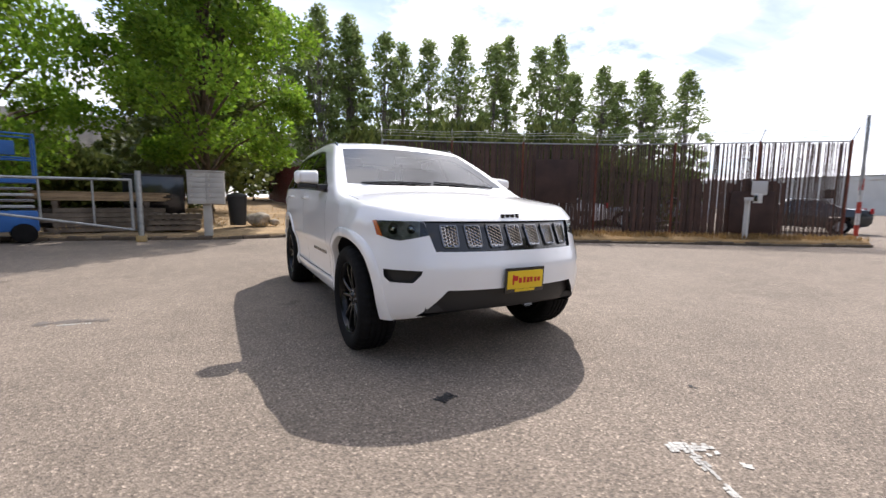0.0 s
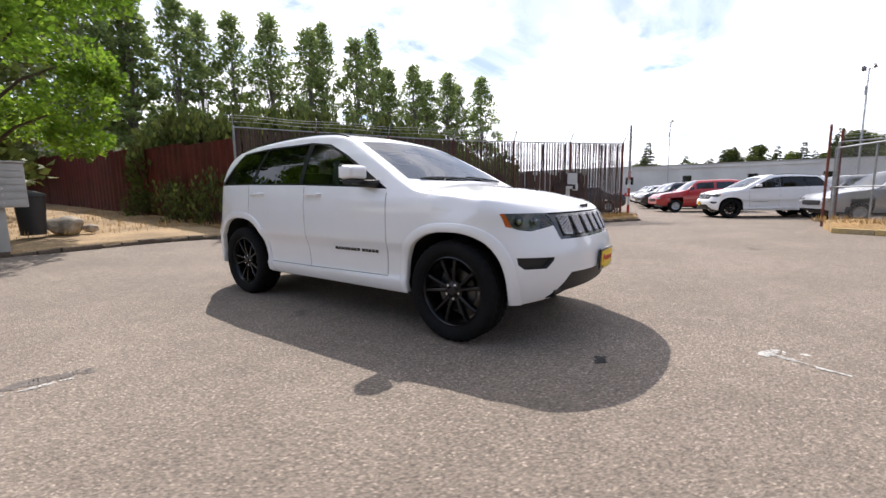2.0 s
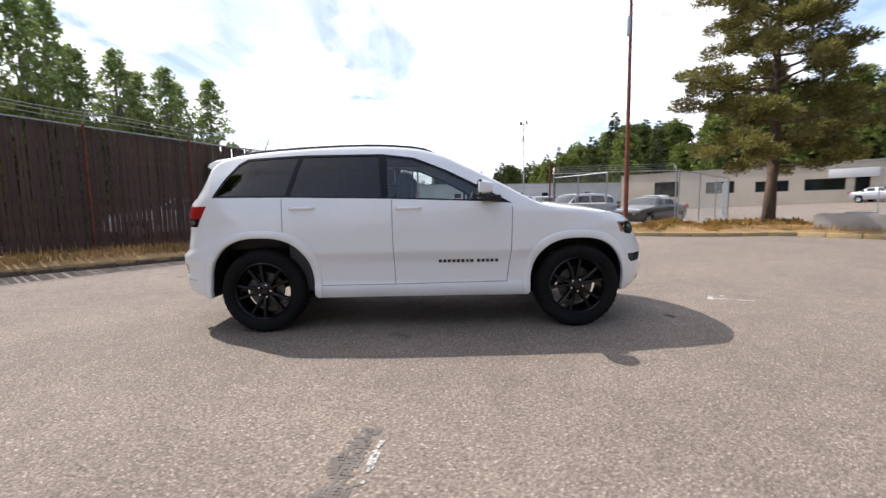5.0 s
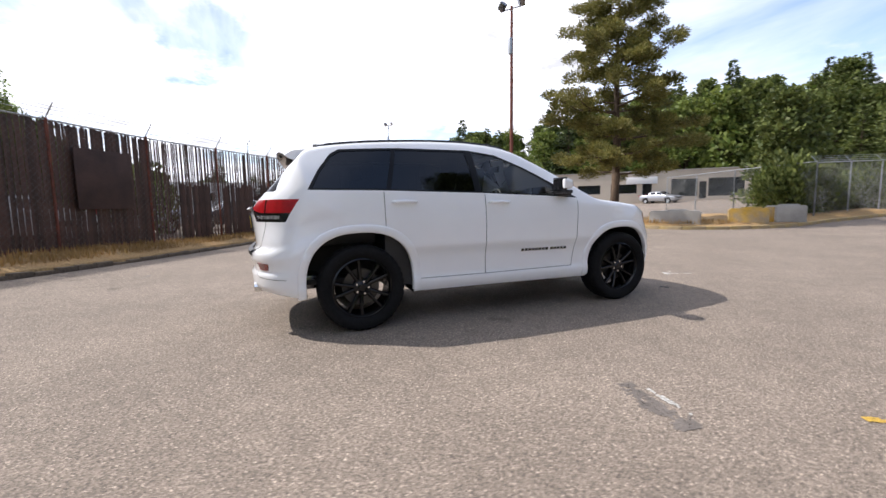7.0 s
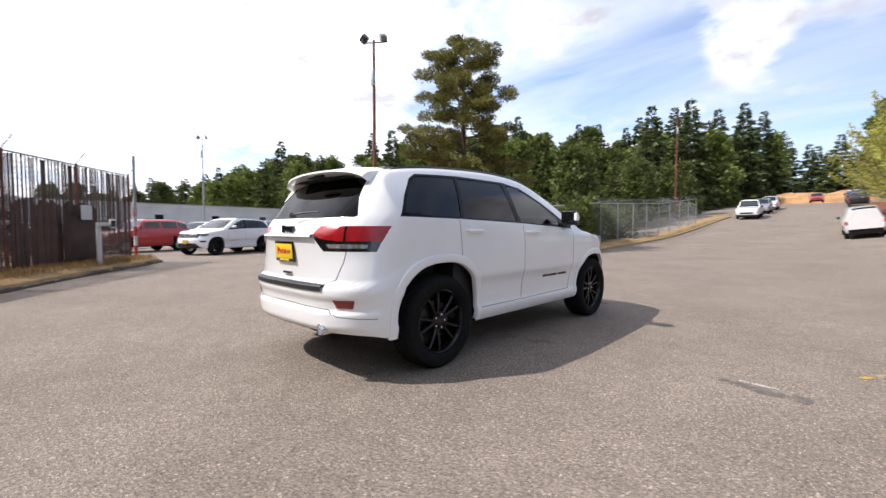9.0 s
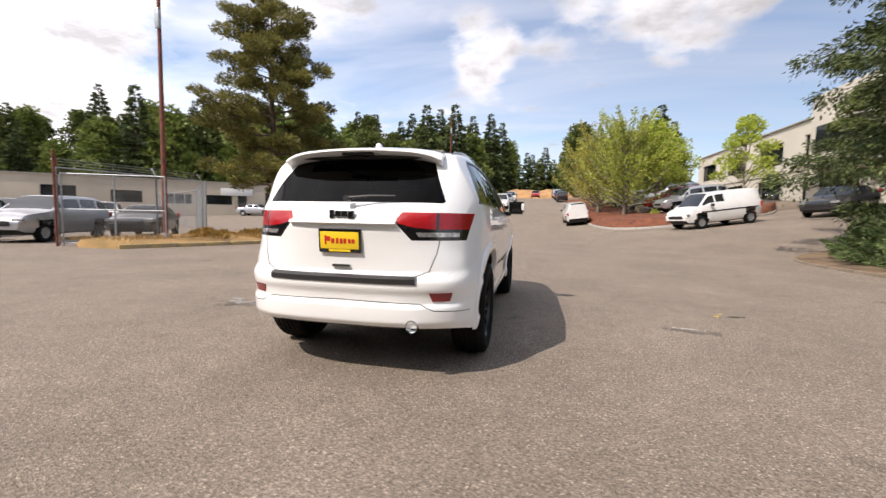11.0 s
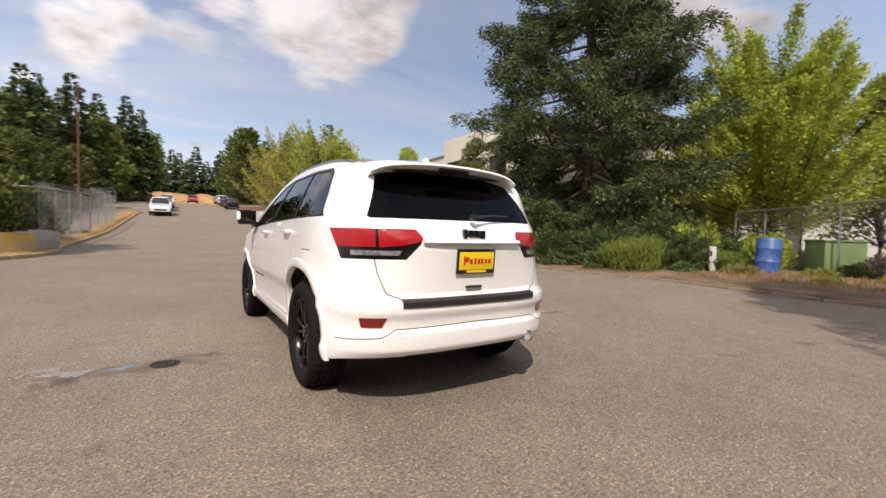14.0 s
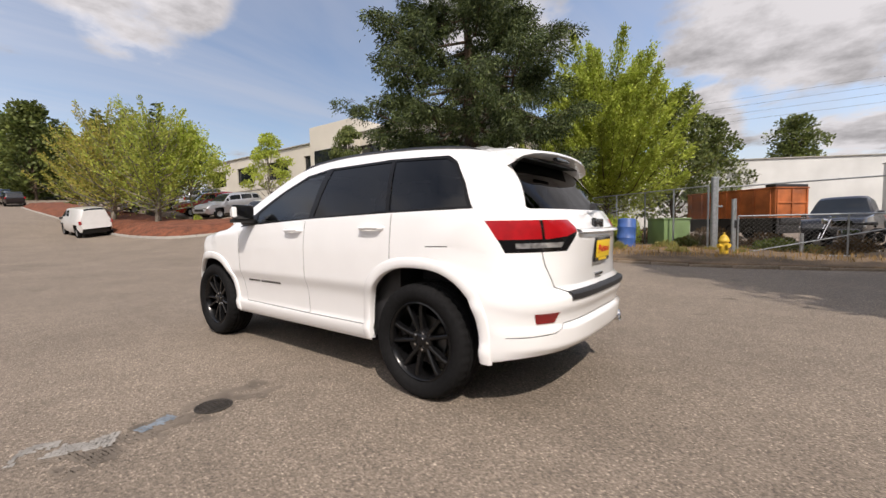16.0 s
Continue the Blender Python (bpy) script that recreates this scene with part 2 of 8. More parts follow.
def asphalt_material():
    m = bpy.data.materials.new("asphalt")
    m.use_nodes = True
    n, l = m.node_tree.nodes, m.node_tree.links
    b = n["Principled BSDF"]
    b.inputs["Roughness"].default_value, b.inputs["Specular IOR Level"].default_value = 0.85, 0.3
    tc = n.new("ShaderNodeTexCoord")
    def nz(scale, det, a, c, lo, hi):
        t = n.new("ShaderNodeTexNoise")
        t.inputs["Scale"].default_value, t.inputs["Detail"].default_value = scale, det
        l.new(tc.outputs["Object"], t.inputs["Vector"])
        r = n.new("ShaderNodeMapRange")
        r.inputs["From Min"].default_value, r.inputs["From Max"].default_value = a, c
        r.inputs["To Min"].default_value, r.inputs["To Max"].default_value = lo, hi
        l.new(t.outputs["Fac"], r.inputs["Value"])
        return r.outputs[0]
    def mul(a, c):
        t = n.new("ShaderNodeMath"); t.operation = "MULTIPLY"
        l.new(a, t.inputs[0]); l.new(c, t.inputs[1])
        return t.outputs[0]
    v = n.new("ShaderNodeTexVoronoi"); v.inputs["Scale"].default_value = 115.0
    l.new(tc.outputs["Object"], v.inputs["Vector"])
    vs = n.new("ShaderNodeSeparateColor"); l.new(v.outputs["Color"], vs.inputs[0])
    stone = n.new("ShaderNodeMapRange")
    stone.inputs["From Min"].default_value, stone.inputs["From Max"].default_value = 0.0, 1.0
    stone.inputs["To Min"].default_value, stone.inputs["To Max"].default_value = 0.61, 1.34
    l.new(vs.outputs["Red"], stone.inputs["Value"])
    pale = n.new("ShaderNodeMapRange")
    pale.inputs["From Min"].default_value, pale.inputs["From Max"].default_value = 0.90, 0.93
    pale.inputs["To Min"].default_value, pale.inputs["To Max"].default_value = 1.0, 1.7
    l.new(vs.outputs["Green"], pale.inputs["Value"])
    k = mul(mul(stone.outputs[0], pale.outputs[0]), nz(0.55, 5, 0.3, 0.7, 0.86, 1.10))
    k = mul(k, nz(4.5, 4, 0.35, 0.7, 0.92, 1.06))
    k = mul(k, nz(52, 3, 0.35, 0.65, 0.76, 1.22))
    # sparse dark oil spots
    k = mul(k, nz(1.3, 2, 0.70, 0.76, 1.0, 0.62))
    col = n.new("ShaderNodeVectorMath"); col.operation = "SCALE"
    col.inputs[0].default_value = (0.223, 0.182, 0.144)
    l.new(k, col.inputs["Scale"])
    l.new(col.outputs[0], b.inputs["Base Color"])
    bp = n.new("ShaderNodeBump")
    bp.inputs["Strength"].default_value, bp.inputs["Distance"].default_value = 0.7, 0.006
    l.new(v.outputs["Distance"], bp.inputs["Height"])
    l.new(bp.outputs[0], b.inputs["Normal"])
    return m


ASPHALT = asphalt_material()
PAINT = mat("white_car_paint", (0.89, 0.89, 0.89), 0.32, var=0.01, coat=1.0, spec=0.5)
BLACK = mat("black_plastic", (0.02, 0.02, 0.021), 0.5, var=0.1, bump=0.1, bscale=300)
GLOSS = mat("gloss_black", (0.008, 0.008, 0.009), 0.18, coat=0.6)
TYRE = mat("tyre_rubber", (0.012, 0.012, 0.0125), 0.8, var=0.15, fine=0.2, fscale=50, spec=0.12)
RIMB = mat("black_wheel_paint", (0.007, 0.007, 0.0075), 0.22, spec=0.35)
SEAM = mat("seam_shadow", (0.30, 0.30, 0.30), 0.6)
TRIM = mat("black_window_trim", (0.010, 0.010, 0.011), 0.3, spec=0.2)
REARG = glassmat("rear_privacy_glass", (0.03, 0.033, 0.037), ior=1.25)
SCREENG = glassmat("windshield_glass", (0.66, 0.72, 0.70), ior=2.4)
DARKG = glassmat("privacy_glass", (0.035, 0.038, 0.042), ior=1.6)
CLEARG = glassmat("clear_car_glass", (0.72, 0.78, 0.76), ior=1.75)
CHROME = mat("bright_metal", (0.75, 0.76, 0.78), 0.12, 1.0, var=0.03)
DCHROME = mat("dark_metal", (0.25, 0.25, 0.26), 0.25, 1.0, var=0.05)
REDL = mat("red_lamp_lens", (0.40, 0.005, 0.010), 0.3, var=0.12, scale=20, coat=0.15)
DREDL = mat("dark_red_lens", (0.22, 0.006, 0.008), 0.12, var=0.05, coat=1.0)
SMOKE = mat("smoked_lens", (0.10, 0.09, 0.09), 0.1, var=0.2, coat=1.0)
CLEARL = mat("clear_lens", (0.62, 0.62, 0.62), 0.12, 0.6, var=0.3, scale=30, coat=1.0)
AMBER = mat("amber_lens", (0.65, 0.16, 0.03), 0.15, coat=1.0)
YELLOW = mat("yellow_plate", (0.85, 0.58, 0.02), 0.45, var=0.03)
REDP = mat("red_print", (0.6, 0.02, 0.015), 0.5)
LEATHER = mat("black_leather", (0.03, 0.03, 0.032), 0.5, var=0.2, bump=0.1)
GALV = mat("galvanised_steel", (0.42, 0.44, 0.45), 0.45, 0.7, var=0.12, scale=12, fine=0.1)
WIRE = mat("weathered_wire", (0.32, 0.33, 0.33), 0.6, 0.5, var=0.12, scale=12)
SLAT = mat("brown_slat", (0.085, 0.042, 0.030), 0.55, var=0.2, scale=3, per=0.35, fine=0.1)
REDWALL = mat("red_corrugated", (0.135, 0.020, 0.014), 0.6, var=0.2, scale=1.5, fine=0.12, fscale=30)
DIRT = mat("dry_dirt", (0.42, 0.29, 0.155), 0.95, var=0.22, scale=0.8, fine=0.3, fscale=25, bump=0.6, bscale=20)
DRYGRASS = mat("dry_grass_ground", (0.36, 0.22, 0.09), 0.95, var=0.25, scale=1.5, fine=0.4, fscale=30, bump=0.8, bscale=25, color2=(0.25, 0.165, 0.07))
MULCH = mat("red_bark_mulch", (0.20, 0.065, 0.03), 0.95, var=0.25, scale=2, fine=0.5, fscale=22, bump=1.0, bscale=18)
CONC = mat("concrete", (0.42, 0.40, 0.36), 0.85, var=0.15, scale=1.2, fine=0.15, fscale=40, bump=0.25, bscale=60)
KERBM = mat("worn_kerb", (0.26, 0.205, 0.15), 0.9, var=0.25, scale=2.5, fine=0.25, fscale=30, bump=0.4, bscale=40)
BARK = mat("bark", (0.13, 0.09, 0.06), 0.95, var=0.25, scale=3, fine=0.35, fscale=20, bump=1.0, bscale=15, stretch=(1, 1, 0.25))
BARKG = mat("grey_bark", (0.24, 0.21, 0.17), 0.95, var=0.25, scale=3, fine=0.3, fscale=20, bump=0.6, bscale=15, stretch=(1, 1, 0.25))
STUCCO = mat("beige_stucco", (0.62, 0.58, 0.50), 0.9, var=0.06, scale=0.3, fine=0.05)
WHITEW = mat("white_wall", (0.62, 0.62, 0.60), 0.85, var=0.08, scale=0.4)
DARKWIN = mat("dark_window", (0.02, 0.025, 0.03), 0.08, var=0.3, scale=0.5, coat=0.5)
RUST = mat("red_rust_paint", (0.20, 0.055, 0.030), 0.7, var=0.25, scale=4, fine=0.2)
LEAF_B = leafmat("bright_leaf", (0.12, 0.24, 0.02), (0.27, 0.40, 0.04), 0.5, 0.5)
LEAF_D = leafmat("deep_leaf", (0.055, 0.08, 0.02), (0.16, 0.185, 0.048), 0.4, 0.25)
LEAF_P = leafmat("poplar_leaf", (0.16, 0.225, 0.065), (0.31, 0.38, 0.14), 0.4, 0.5)
LEAF_Y = leafmat("yellow_green_leaf", (0.42, 0.42, 0.09), (0.28, 0.36, 0.06))
LEAF_A = leafmat("early_autumn_leaf", (0.46, 0.36, 0.085), (0.27, 0.33, 0.06))
LEAF_W = leafmat("willow_leaf", (0.31, 0.39, 0.055), (0.45, 0.49, 0.09))
NEEDLE = leafmat("spruce_needle", (0.025, 0.045, 0.017), (0.125, 0.155, 0.05), 0.4, 0.10)
PINEN = leafmat("pine_needle", (0.12, 0.13, 0.036), (0.29, 0.25, 0.075), 0.45, 0.25)
SOIL = mat("brown_soil", (0.20, 0.135, 0.08), 0.95, var=0.25, scale=1.2, fine=0.35, fscale=25, bump=0.6, bscale=20)
JUNI = leafmat("juniper_needle", (0.10, 0.155, 0.06), (0.19, 0.25, 0.10))

# ---------- mesh tools ----------
def part(name, bm, material, parent=None, label="", smooth=True, angle=35):
    me = bpy.data.meshes.new(name)
    bmesh.ops.recalc_face_normals(bm, faces=bm.faces)
    bm.to_mesh(me)
    bm.free()
    for mt in material if isinstance(material, (list, tuple)) else (material,):
        me.materials.append(mt)
    if smooth:
        me.polygons.foreach_set("use_smooth", [True] * len(me.polygons))
        me.set_sharp_from_angle(angle=radians(angle))
    ob = new(name, me)
    if parent:
        ob.parent = parent
    if label:
        ob["label"] = label
    return ob


def mesh_part(name, verts, faces, material, parent=None, label="", smooth=False):
    me = bpy.data.meshes.new(name)
    me.from_pydata(verts, [], faces)
    me.materials.append(material)
    if smooth:
        me.polygons.foreach_set("use_smooth", [True] * len(me.polygons))
    me.update()
    ob = new(name, me)
    if parent:
        ob.parent = parent
    if label:
        ob["label"] = label
    return ob


def empty(name, m, label="", category="", group=""):
    e = new(name)
    e.empty_display_size = 0.2
    e.matrix_world = m
    return tagged(e, label, category, group)


def add_box(bm, cx, cy, cz, sx, sy, sz, bevel=0.0, m=None):
    r = bmesh.ops.create_cube(bm, size=1.0, matrix=(m or Matrix()) @ Matrix.Translation((cx, cy, cz)) @ Matrix.Diagonal((sx, sy, sz, 1)))
    if bevel:
        es = list({e for v in r["verts"] for e in v.link_edges})
        bmesh.ops.bevel(bm, geom=es, offset=bevel, segments=2, profile=0.6, affect="EDGES")
    return bm


def box(cx, cy, cz, sx, sy, sz, bevel=0.0, m=None):
    return add_box(bmesh.new(), cx, cy, cz, sx, sy, sz, bevel, m)


def add_rod(bm, a, b, r1, r2=None, seg=8, caps=True):
    a, b = Vector(a), Vector(b)
    d = b - a
    m = Matrix.Translation((a + b) / 2) @ d.to_track_quat("Z", "Y").to_matrix().to_4x4()
    bmesh.ops.create_cone(bm, cap_ends=caps, segments=seg, radius1=r1, radius2=r1 if r2 is None else r2, depth=d.length, matrix=m)
    return bm


def rod(a, b, r1, r2=None, seg=8):
    return add_rod(bmesh.new(), a, b, r1, r2, seg)


def add_tube(bm, pts, radii, seg=8):
    """A bent tapering tube through pts."""
    pts = [Vector(p) for p in pts]
    rings = []
    for i, p in enumerate(pts):
        d = (pts[min(i + 1, len(pts) - 1)] - pts[max(i - 1, 0)]).normalized()
        q = d.to_track_quat("Z", "Y").to_matrix()
        r = radii[i] if isinstance(radii, (list, tuple)) else radii
        rings.append([bm.verts.new(p + q @ Vector((r * math.cos(2 * math.pi * k / seg), r * math.sin(2 * math.pi * k / seg), 0))) for k in range(seg)])
    for a, b in zip(rings, rings[1:]):
        for k in range(seg):
            bm.faces.new((a[k], a[(k + 1) % seg], b[(k + 1) % seg], b[k]))
    bm.faces.new(rings[0][::-1]); bm.faces.new(rings[-1])
    return bm


def lathe(profile, seg=32, axis="Z"):
    """A turned shape from (radius, height) pairs."""
    bm = bmesh.new()
    rings = []
    for r, h in profile:
        ring = []
        for k in range(seg):
            a = 2 * math.pi * k / seg
            c, s = r * math.cos(a), r * math.sin(a)
            ring.append(bm.verts.new({"Z": (c, s, h), "X": (h, c, s), "Y": (s, h, c)}[axis]))
        rings.append(ring)
    for a, b in zip(rings, rings[1:]):
        for k in range(seg):
            bm.faces.new((a[k], a[(k + 1) % seg], b[(k + 1) % seg], b[k]))
    return bm


def smooth01(a, b, x):
    t = min(1.0, max(0.0, (x - a) / (b - a)))
    return t * t * (3 - 2 * t)


def interp(x, table):
    """Smooth curve through (x, y) pairs, monotone between them."""
    if x <= table[0][0]:
        return table[0][1]
    for k in range(len(table) - 1):
        (x0, y0), (x1, y1) = table[k], table[k + 1]
        if x <= x1:
            h = x1 - x0
            d = (y1 - y0) / h
            dl = (y0 - table[k - 1][1]) / (x0 - table[k - 1][0]) if k else d
            dr = (table[k + 2][1] - y1) / (table[k + 2][0] - x1) if k + 2 < len(table) else d
            m0 = 0 if dl * d <= 0 else 2 * dl * d / (dl + d)
            m1 = 0 if dr * d <= 0 else 2 * dr * d / (dr + d)
            t = (x - x0) / h
            return (y0 * (1 + 2 * t) * (1 - t) ** 2 + h * m0 * t * (1 - t) ** 2 + y1 * t * t * (3 - 2 * t) + h * m1 * t * t * (t - 1))
    return table[-1][1]


def along(pts, n):
    """n + 1 points evenly spaced along a polyline, rounded a little."""
    pts = [Vector((*p, 0)) if len(p) == 2 else Vector(p) for p in pts]
    dense = []
    for k in range(len(pts) - 1):
        p0, p1, p2, p3 = pts[max(k - 1, 0)], pts[k], pts[k + 1], pts[min(k + 2, len(pts) - 1)]
        for s in range(8):
            t = s / 8
            dense.append(0.5 * (2 * p1 + (p2 - p0) * t + (2 * p0 - 5 * p1 + 4 * p2 - p3) * t * t + (3 * p1 - p0 - 3 * p2 + p3) * t ** 3))
    dense.append(pts[-1])
    run = [0.0]
    for a, b in zip(dense, dense[1:]):
        run.append(run[-1] + (b - a).length)
    out, k = [], 0
    for i in range(n + 1):
        s = run[-1] * i / n
        while k < len(run) - 2 and run[k + 1] < s:
            k += 1
        out.append(dense[k].lerp(dense[k + 1], (s - run[k]) / max(run[k + 1] - run[k], 1e-6)))
    return out

# ---------- ground ----------
ROAD_RISE = [(-50, 0), (13, 0), (27, 0.38), (50, 2.45), (92, 5.9), (138, 6.9), (300, 12), (900, 20)]


def height(x, y):
    """The ground's height: level round the car, the road climbing ahead, the drive climbing to the side."""
    z = interp(y, ROAD_RISE) * (0.55 + 0.45 * smooth01(-30, -8, x))
    z += 0.12 * max(0.0, min(x, 40) - 3.5) * smooth01(9, 18, y) * (1 - 0.5 * smooth01(35, 60, y))
    z += 0.032 * max(0.0, min(-5 - y, 40))
    return z


def sheet(name, xs, ys, fn, material):
    verts = [(x, y, fn(x, y)) for y in ys for x in xs]
    w = len(xs)
    faces = [(j * w + i, j * w + i + 1, (j + 1) * w + i + 1, (j + 1) * w + i) for j in range(len(ys) - 1) for i in range(w - 1)]
    return mesh_part(name, verts, faces, material, smooth=True)


steps = [s * v for v in (700, 400, 250, 160, 110, 80, 60) for s in (-1,)] + list(range(-48, 49, 2)) + [60, 80, 110, 160, 250, 400, 700]
ground = sheet("ground", steps, steps, height, ASPHALT)
tagged(ground, "worn grey-brown asphalt of the yard and the climbing road", "ground", kind="structure")


def verge(name, front, back, rows, cols, lift, material, label, rough=0.03, crown=0.0):
    """A raised strip of soil between the kerb line and a back line."""
    f, b = along(front, cols), along(back, cols)
    verts, faces = [], []
    for j in range(rows + 1):
        t = (j / rows) ** 1.5
        for i in range(cols + 1):
            p = f[i].lerp(b[i], t)
            e = min(1.0, 6 * t) * min(1.0, 6 * (1 - t) + 0.3)
            z = height(p.x, p.y) + lift + e * (crown + rough * 2 * noise.noise((p.x * 0.9, p.y * 0.9, 1.7)) + rough * noise.noise((p.x * 3.1, p.y * 3.1, 5.0)))
            verts.append((p.x, p.y, z))
    w = cols + 1
    faces = [(j * w + i, j * w + i + 1, (j + 1) * w + i + 1, (j + 1) * w + i) for j in range(rows) for i in range(cols)]
    # a skirt down into the ground
    rim = [i for i in range(w)] + [j * w + cols for j in range(1, rows + 1)] + [rows * w + i for i in range(cols - 1, -1, -1)] + [j * w for j in range(rows - 1, 0, -1)]
    base = len(verts)
    verts += [(verts[i][0], verts[i][1], verts[i][2] - lift - crown - 0.25) for i in rim]
    n = len(rim)
    faces += [(rim[k], base + k, base + (k + 1) % n, rim[(k + 1) % n]) for k in range(n)]
    ob = mesh_part(name, verts, faces, material, smooth=True)
    return tagged(ob, label, "ground", kind="structure")


def kerb(front, n, label, top=0.13, wide=0.16, material=None, uneven=0.008):
    """A row of kerb stones along a line, each a stone of its own."""
    e = empty("kerb", Matrix(), label, "kerb")
    e["kind"] = "structure"
    pts = along(front, n)
    rnd = random.Random(5)
    for a, b in zip(pts, pts[1:]):
        d = b - a
        length = d.length - 0.012
        bm = box(0, 0, 0, length, wide, 0.3, 0.018)
        m = Matrix.Translation(((a.x + b.x) / 2, (a.y + b.y) / 2, (height(a.x, a.y) + height(b.x, b.y)) / 2 + top - 0.15 + rnd.uniform(-uneven, uneven)))
        s = part("kerb_stone", bm, material or KERBM, e)
        s.matrix_world = m @ Matrix.Rotation(math.atan2(d.y, d.x) + rnd.uniform(-3, 3) * uneven, 4, "Z") @ Matrix.Rotation(rnd.uniform(-2, 2) * uneven - math.atan2(height(b.x, b.y) - height(a.x, a.y), max(d.length, 0.01)), 4, "Y")
    return e


K1 = [(14, -9.8), (8, -8.8), (4, -8.1), (1.7, -7.7), (-0.6, -7.85), (-2.3, -7.35), (-3.8, -6.35), (-5.6, -5.2), (-9.4, -3.1), (-12.6, -1.1), (-14.2, -0.2)]
K3 = [(-11.0, 5.0), (-10.0, 6.9), (-9.0, 8.9), (-8.7, 11.6), (-7.2, 12.4), (-5.9, 14.6), (-5.75, 17.5), (-6.05, 21), (-5.75, 36), (-5.3, 52)]
K4 = [(13, 12.4), (10.6, 11.4), (9.1, 9.8), (8.8, 7.5), (9.0, 3.7), (9.3, 1.4), (9.0, -0.4), (8.8, -2.4), (9.2, -4.5), (9.8, -9), (11, -20)]
K5 = [(5.2, 62), (5.2, 45), (5.3, 32), (5.7, 25.5), (6.6, 22.8), (8.5, 21.8), (12, 22.6), (15, 24.3), (16.5, 26.5)]
verge("verge_dirt", K1[:7], [(14, -60), (10, -60), (7, -60), (4.5, -60), (2.5, -60), (0.5, -60), (-2.2, -60)], 30, 40, 0.10, DIRT, "dry tan dirt lot with sparse grass behind the kerb", 0.04, 0.10)
verge("verge_fence", K1[5:], [(-2.4, -9.9), (-5.6, -8.2), (-8.0, -6.7), (-11.5, -4.0), (-14.6, -1.3), (-15.2, -0.9)], 8, 60, 0.10, DRYGRASS, "strip of dry straw-coloured grass before the slatted fence", 0.04, 0.06)
verge("verge_pole", K3, [(-12.6, 5.0), (-12.8, 6.8), (-13.2, 9.2), (-14.4, 13.5), (-14, 16), (-13, 18.5), (-11, 21), (-7.3, 26), (-7.0, 36), (-6.8, 52)], 12, 80, 0.11, DRYGRASS, "planted strip of dry grass and low plants along the road", 0.05, 0.15)
verge("verge_shrubs", K4, [(24, 17), (24, 14), (24, 11), (24, 8), (24, 5), (24, 2), (24, -1), (13.5, -3), (13, -5), (13, -9), (14, -20)], 16, 60, 0.09, SOIL, "dusty soil bank under the shrubs and the gate", 0.05, 0.10)
verge("verge_mulch", K5, [(9, 62), (9.3, 46), (9.6, 35), (9.8, 30.5), (10.2, 28), (11, 26.6), (12.8, 26.0), (15, 26.6), (17, 27.6)], 12, 60, 0.11, MULCH, "bank of red-brown bark mulch between road and upper car park", 0.05, 0.45)
verge("upper_car_park", [(10.0, 62), (10.3, 46), (10.4, 35), (10.3, 30.5), (10.6, 28.2), (11.4, 27.2), (13, 26.6), (16, 26.9)], [(18.5, 62), (18.5, 46), (18.5, 37), (18.5, 33), (18.5, 31), (18.5, 29.5), (18.5, 28.4), (18.5, 27.6)], 8, 40, 0.5, ASPHALT, "grey asphalt of the raised upper car park", 0.0)
kerb(K1, 90, "broken and worn asphalt kerb along the dirt verge", 0.075, 0.2, mat("crumbling_kerb", (0.17, 0.128, 0.09), 0.95, var=0.3, scale=3, fine=0.35, fscale=25, bump=0.8, bscale=25), 0.03)
kerb(K3, 60, "weathered concrete kerb with worn yellow paint", 0.13, material=mat("yellowed_kerb", (0.44, 0.32, 0.13), 0.9, var=0.25, scale=2.5, fine=0.25, fscale=30, bump=0.4, bscale=40, color2=(0.30, 0.24, 0.16)))
kerb(K4, 40, "low worn kerb half buried in soil", 0.07)
kerb(K5, 60, "pale concrete kerb round the mulch bank", 0.13, material=CONC)

# ---------- the white car ----------
TOPLINE = [(-2.43, 0.97), (-2.36, 1.09), (-2.265, 1.22), (-2.10, 1.41), (-1.96, 1.575), (-1.88, 1.655), (-1.72, 1.695), (-1.2, 1.738), (-0.5, 1.755),
           (-0.1, 1.735), (0.15, 1.685), (0.35, 1.60), (0.7, 1.425), (1.02, 1.255), (1.14, 1.205), (1.3, 1.185), (1.7, 1.13), (1.95, 1.07), (2.08, 1.028), (2.15, 0.998), (2.22, 0.955), (2.40, 0.86)]
BELT = [(-2.4, 1.22), (-1.9, 1.245), (-0.3, 1.215), (0.8, 1.16), (1.2, 1.12), (1.8, 1.03), (2.4, 0.95)]


def top_z(x, y):
    crown = 0.035 + 0.05 * smooth01(-0.6, -2.0, y) * 0.4
    return interp(y, TOPLINE) - crown * (x / 0.7) ** 2


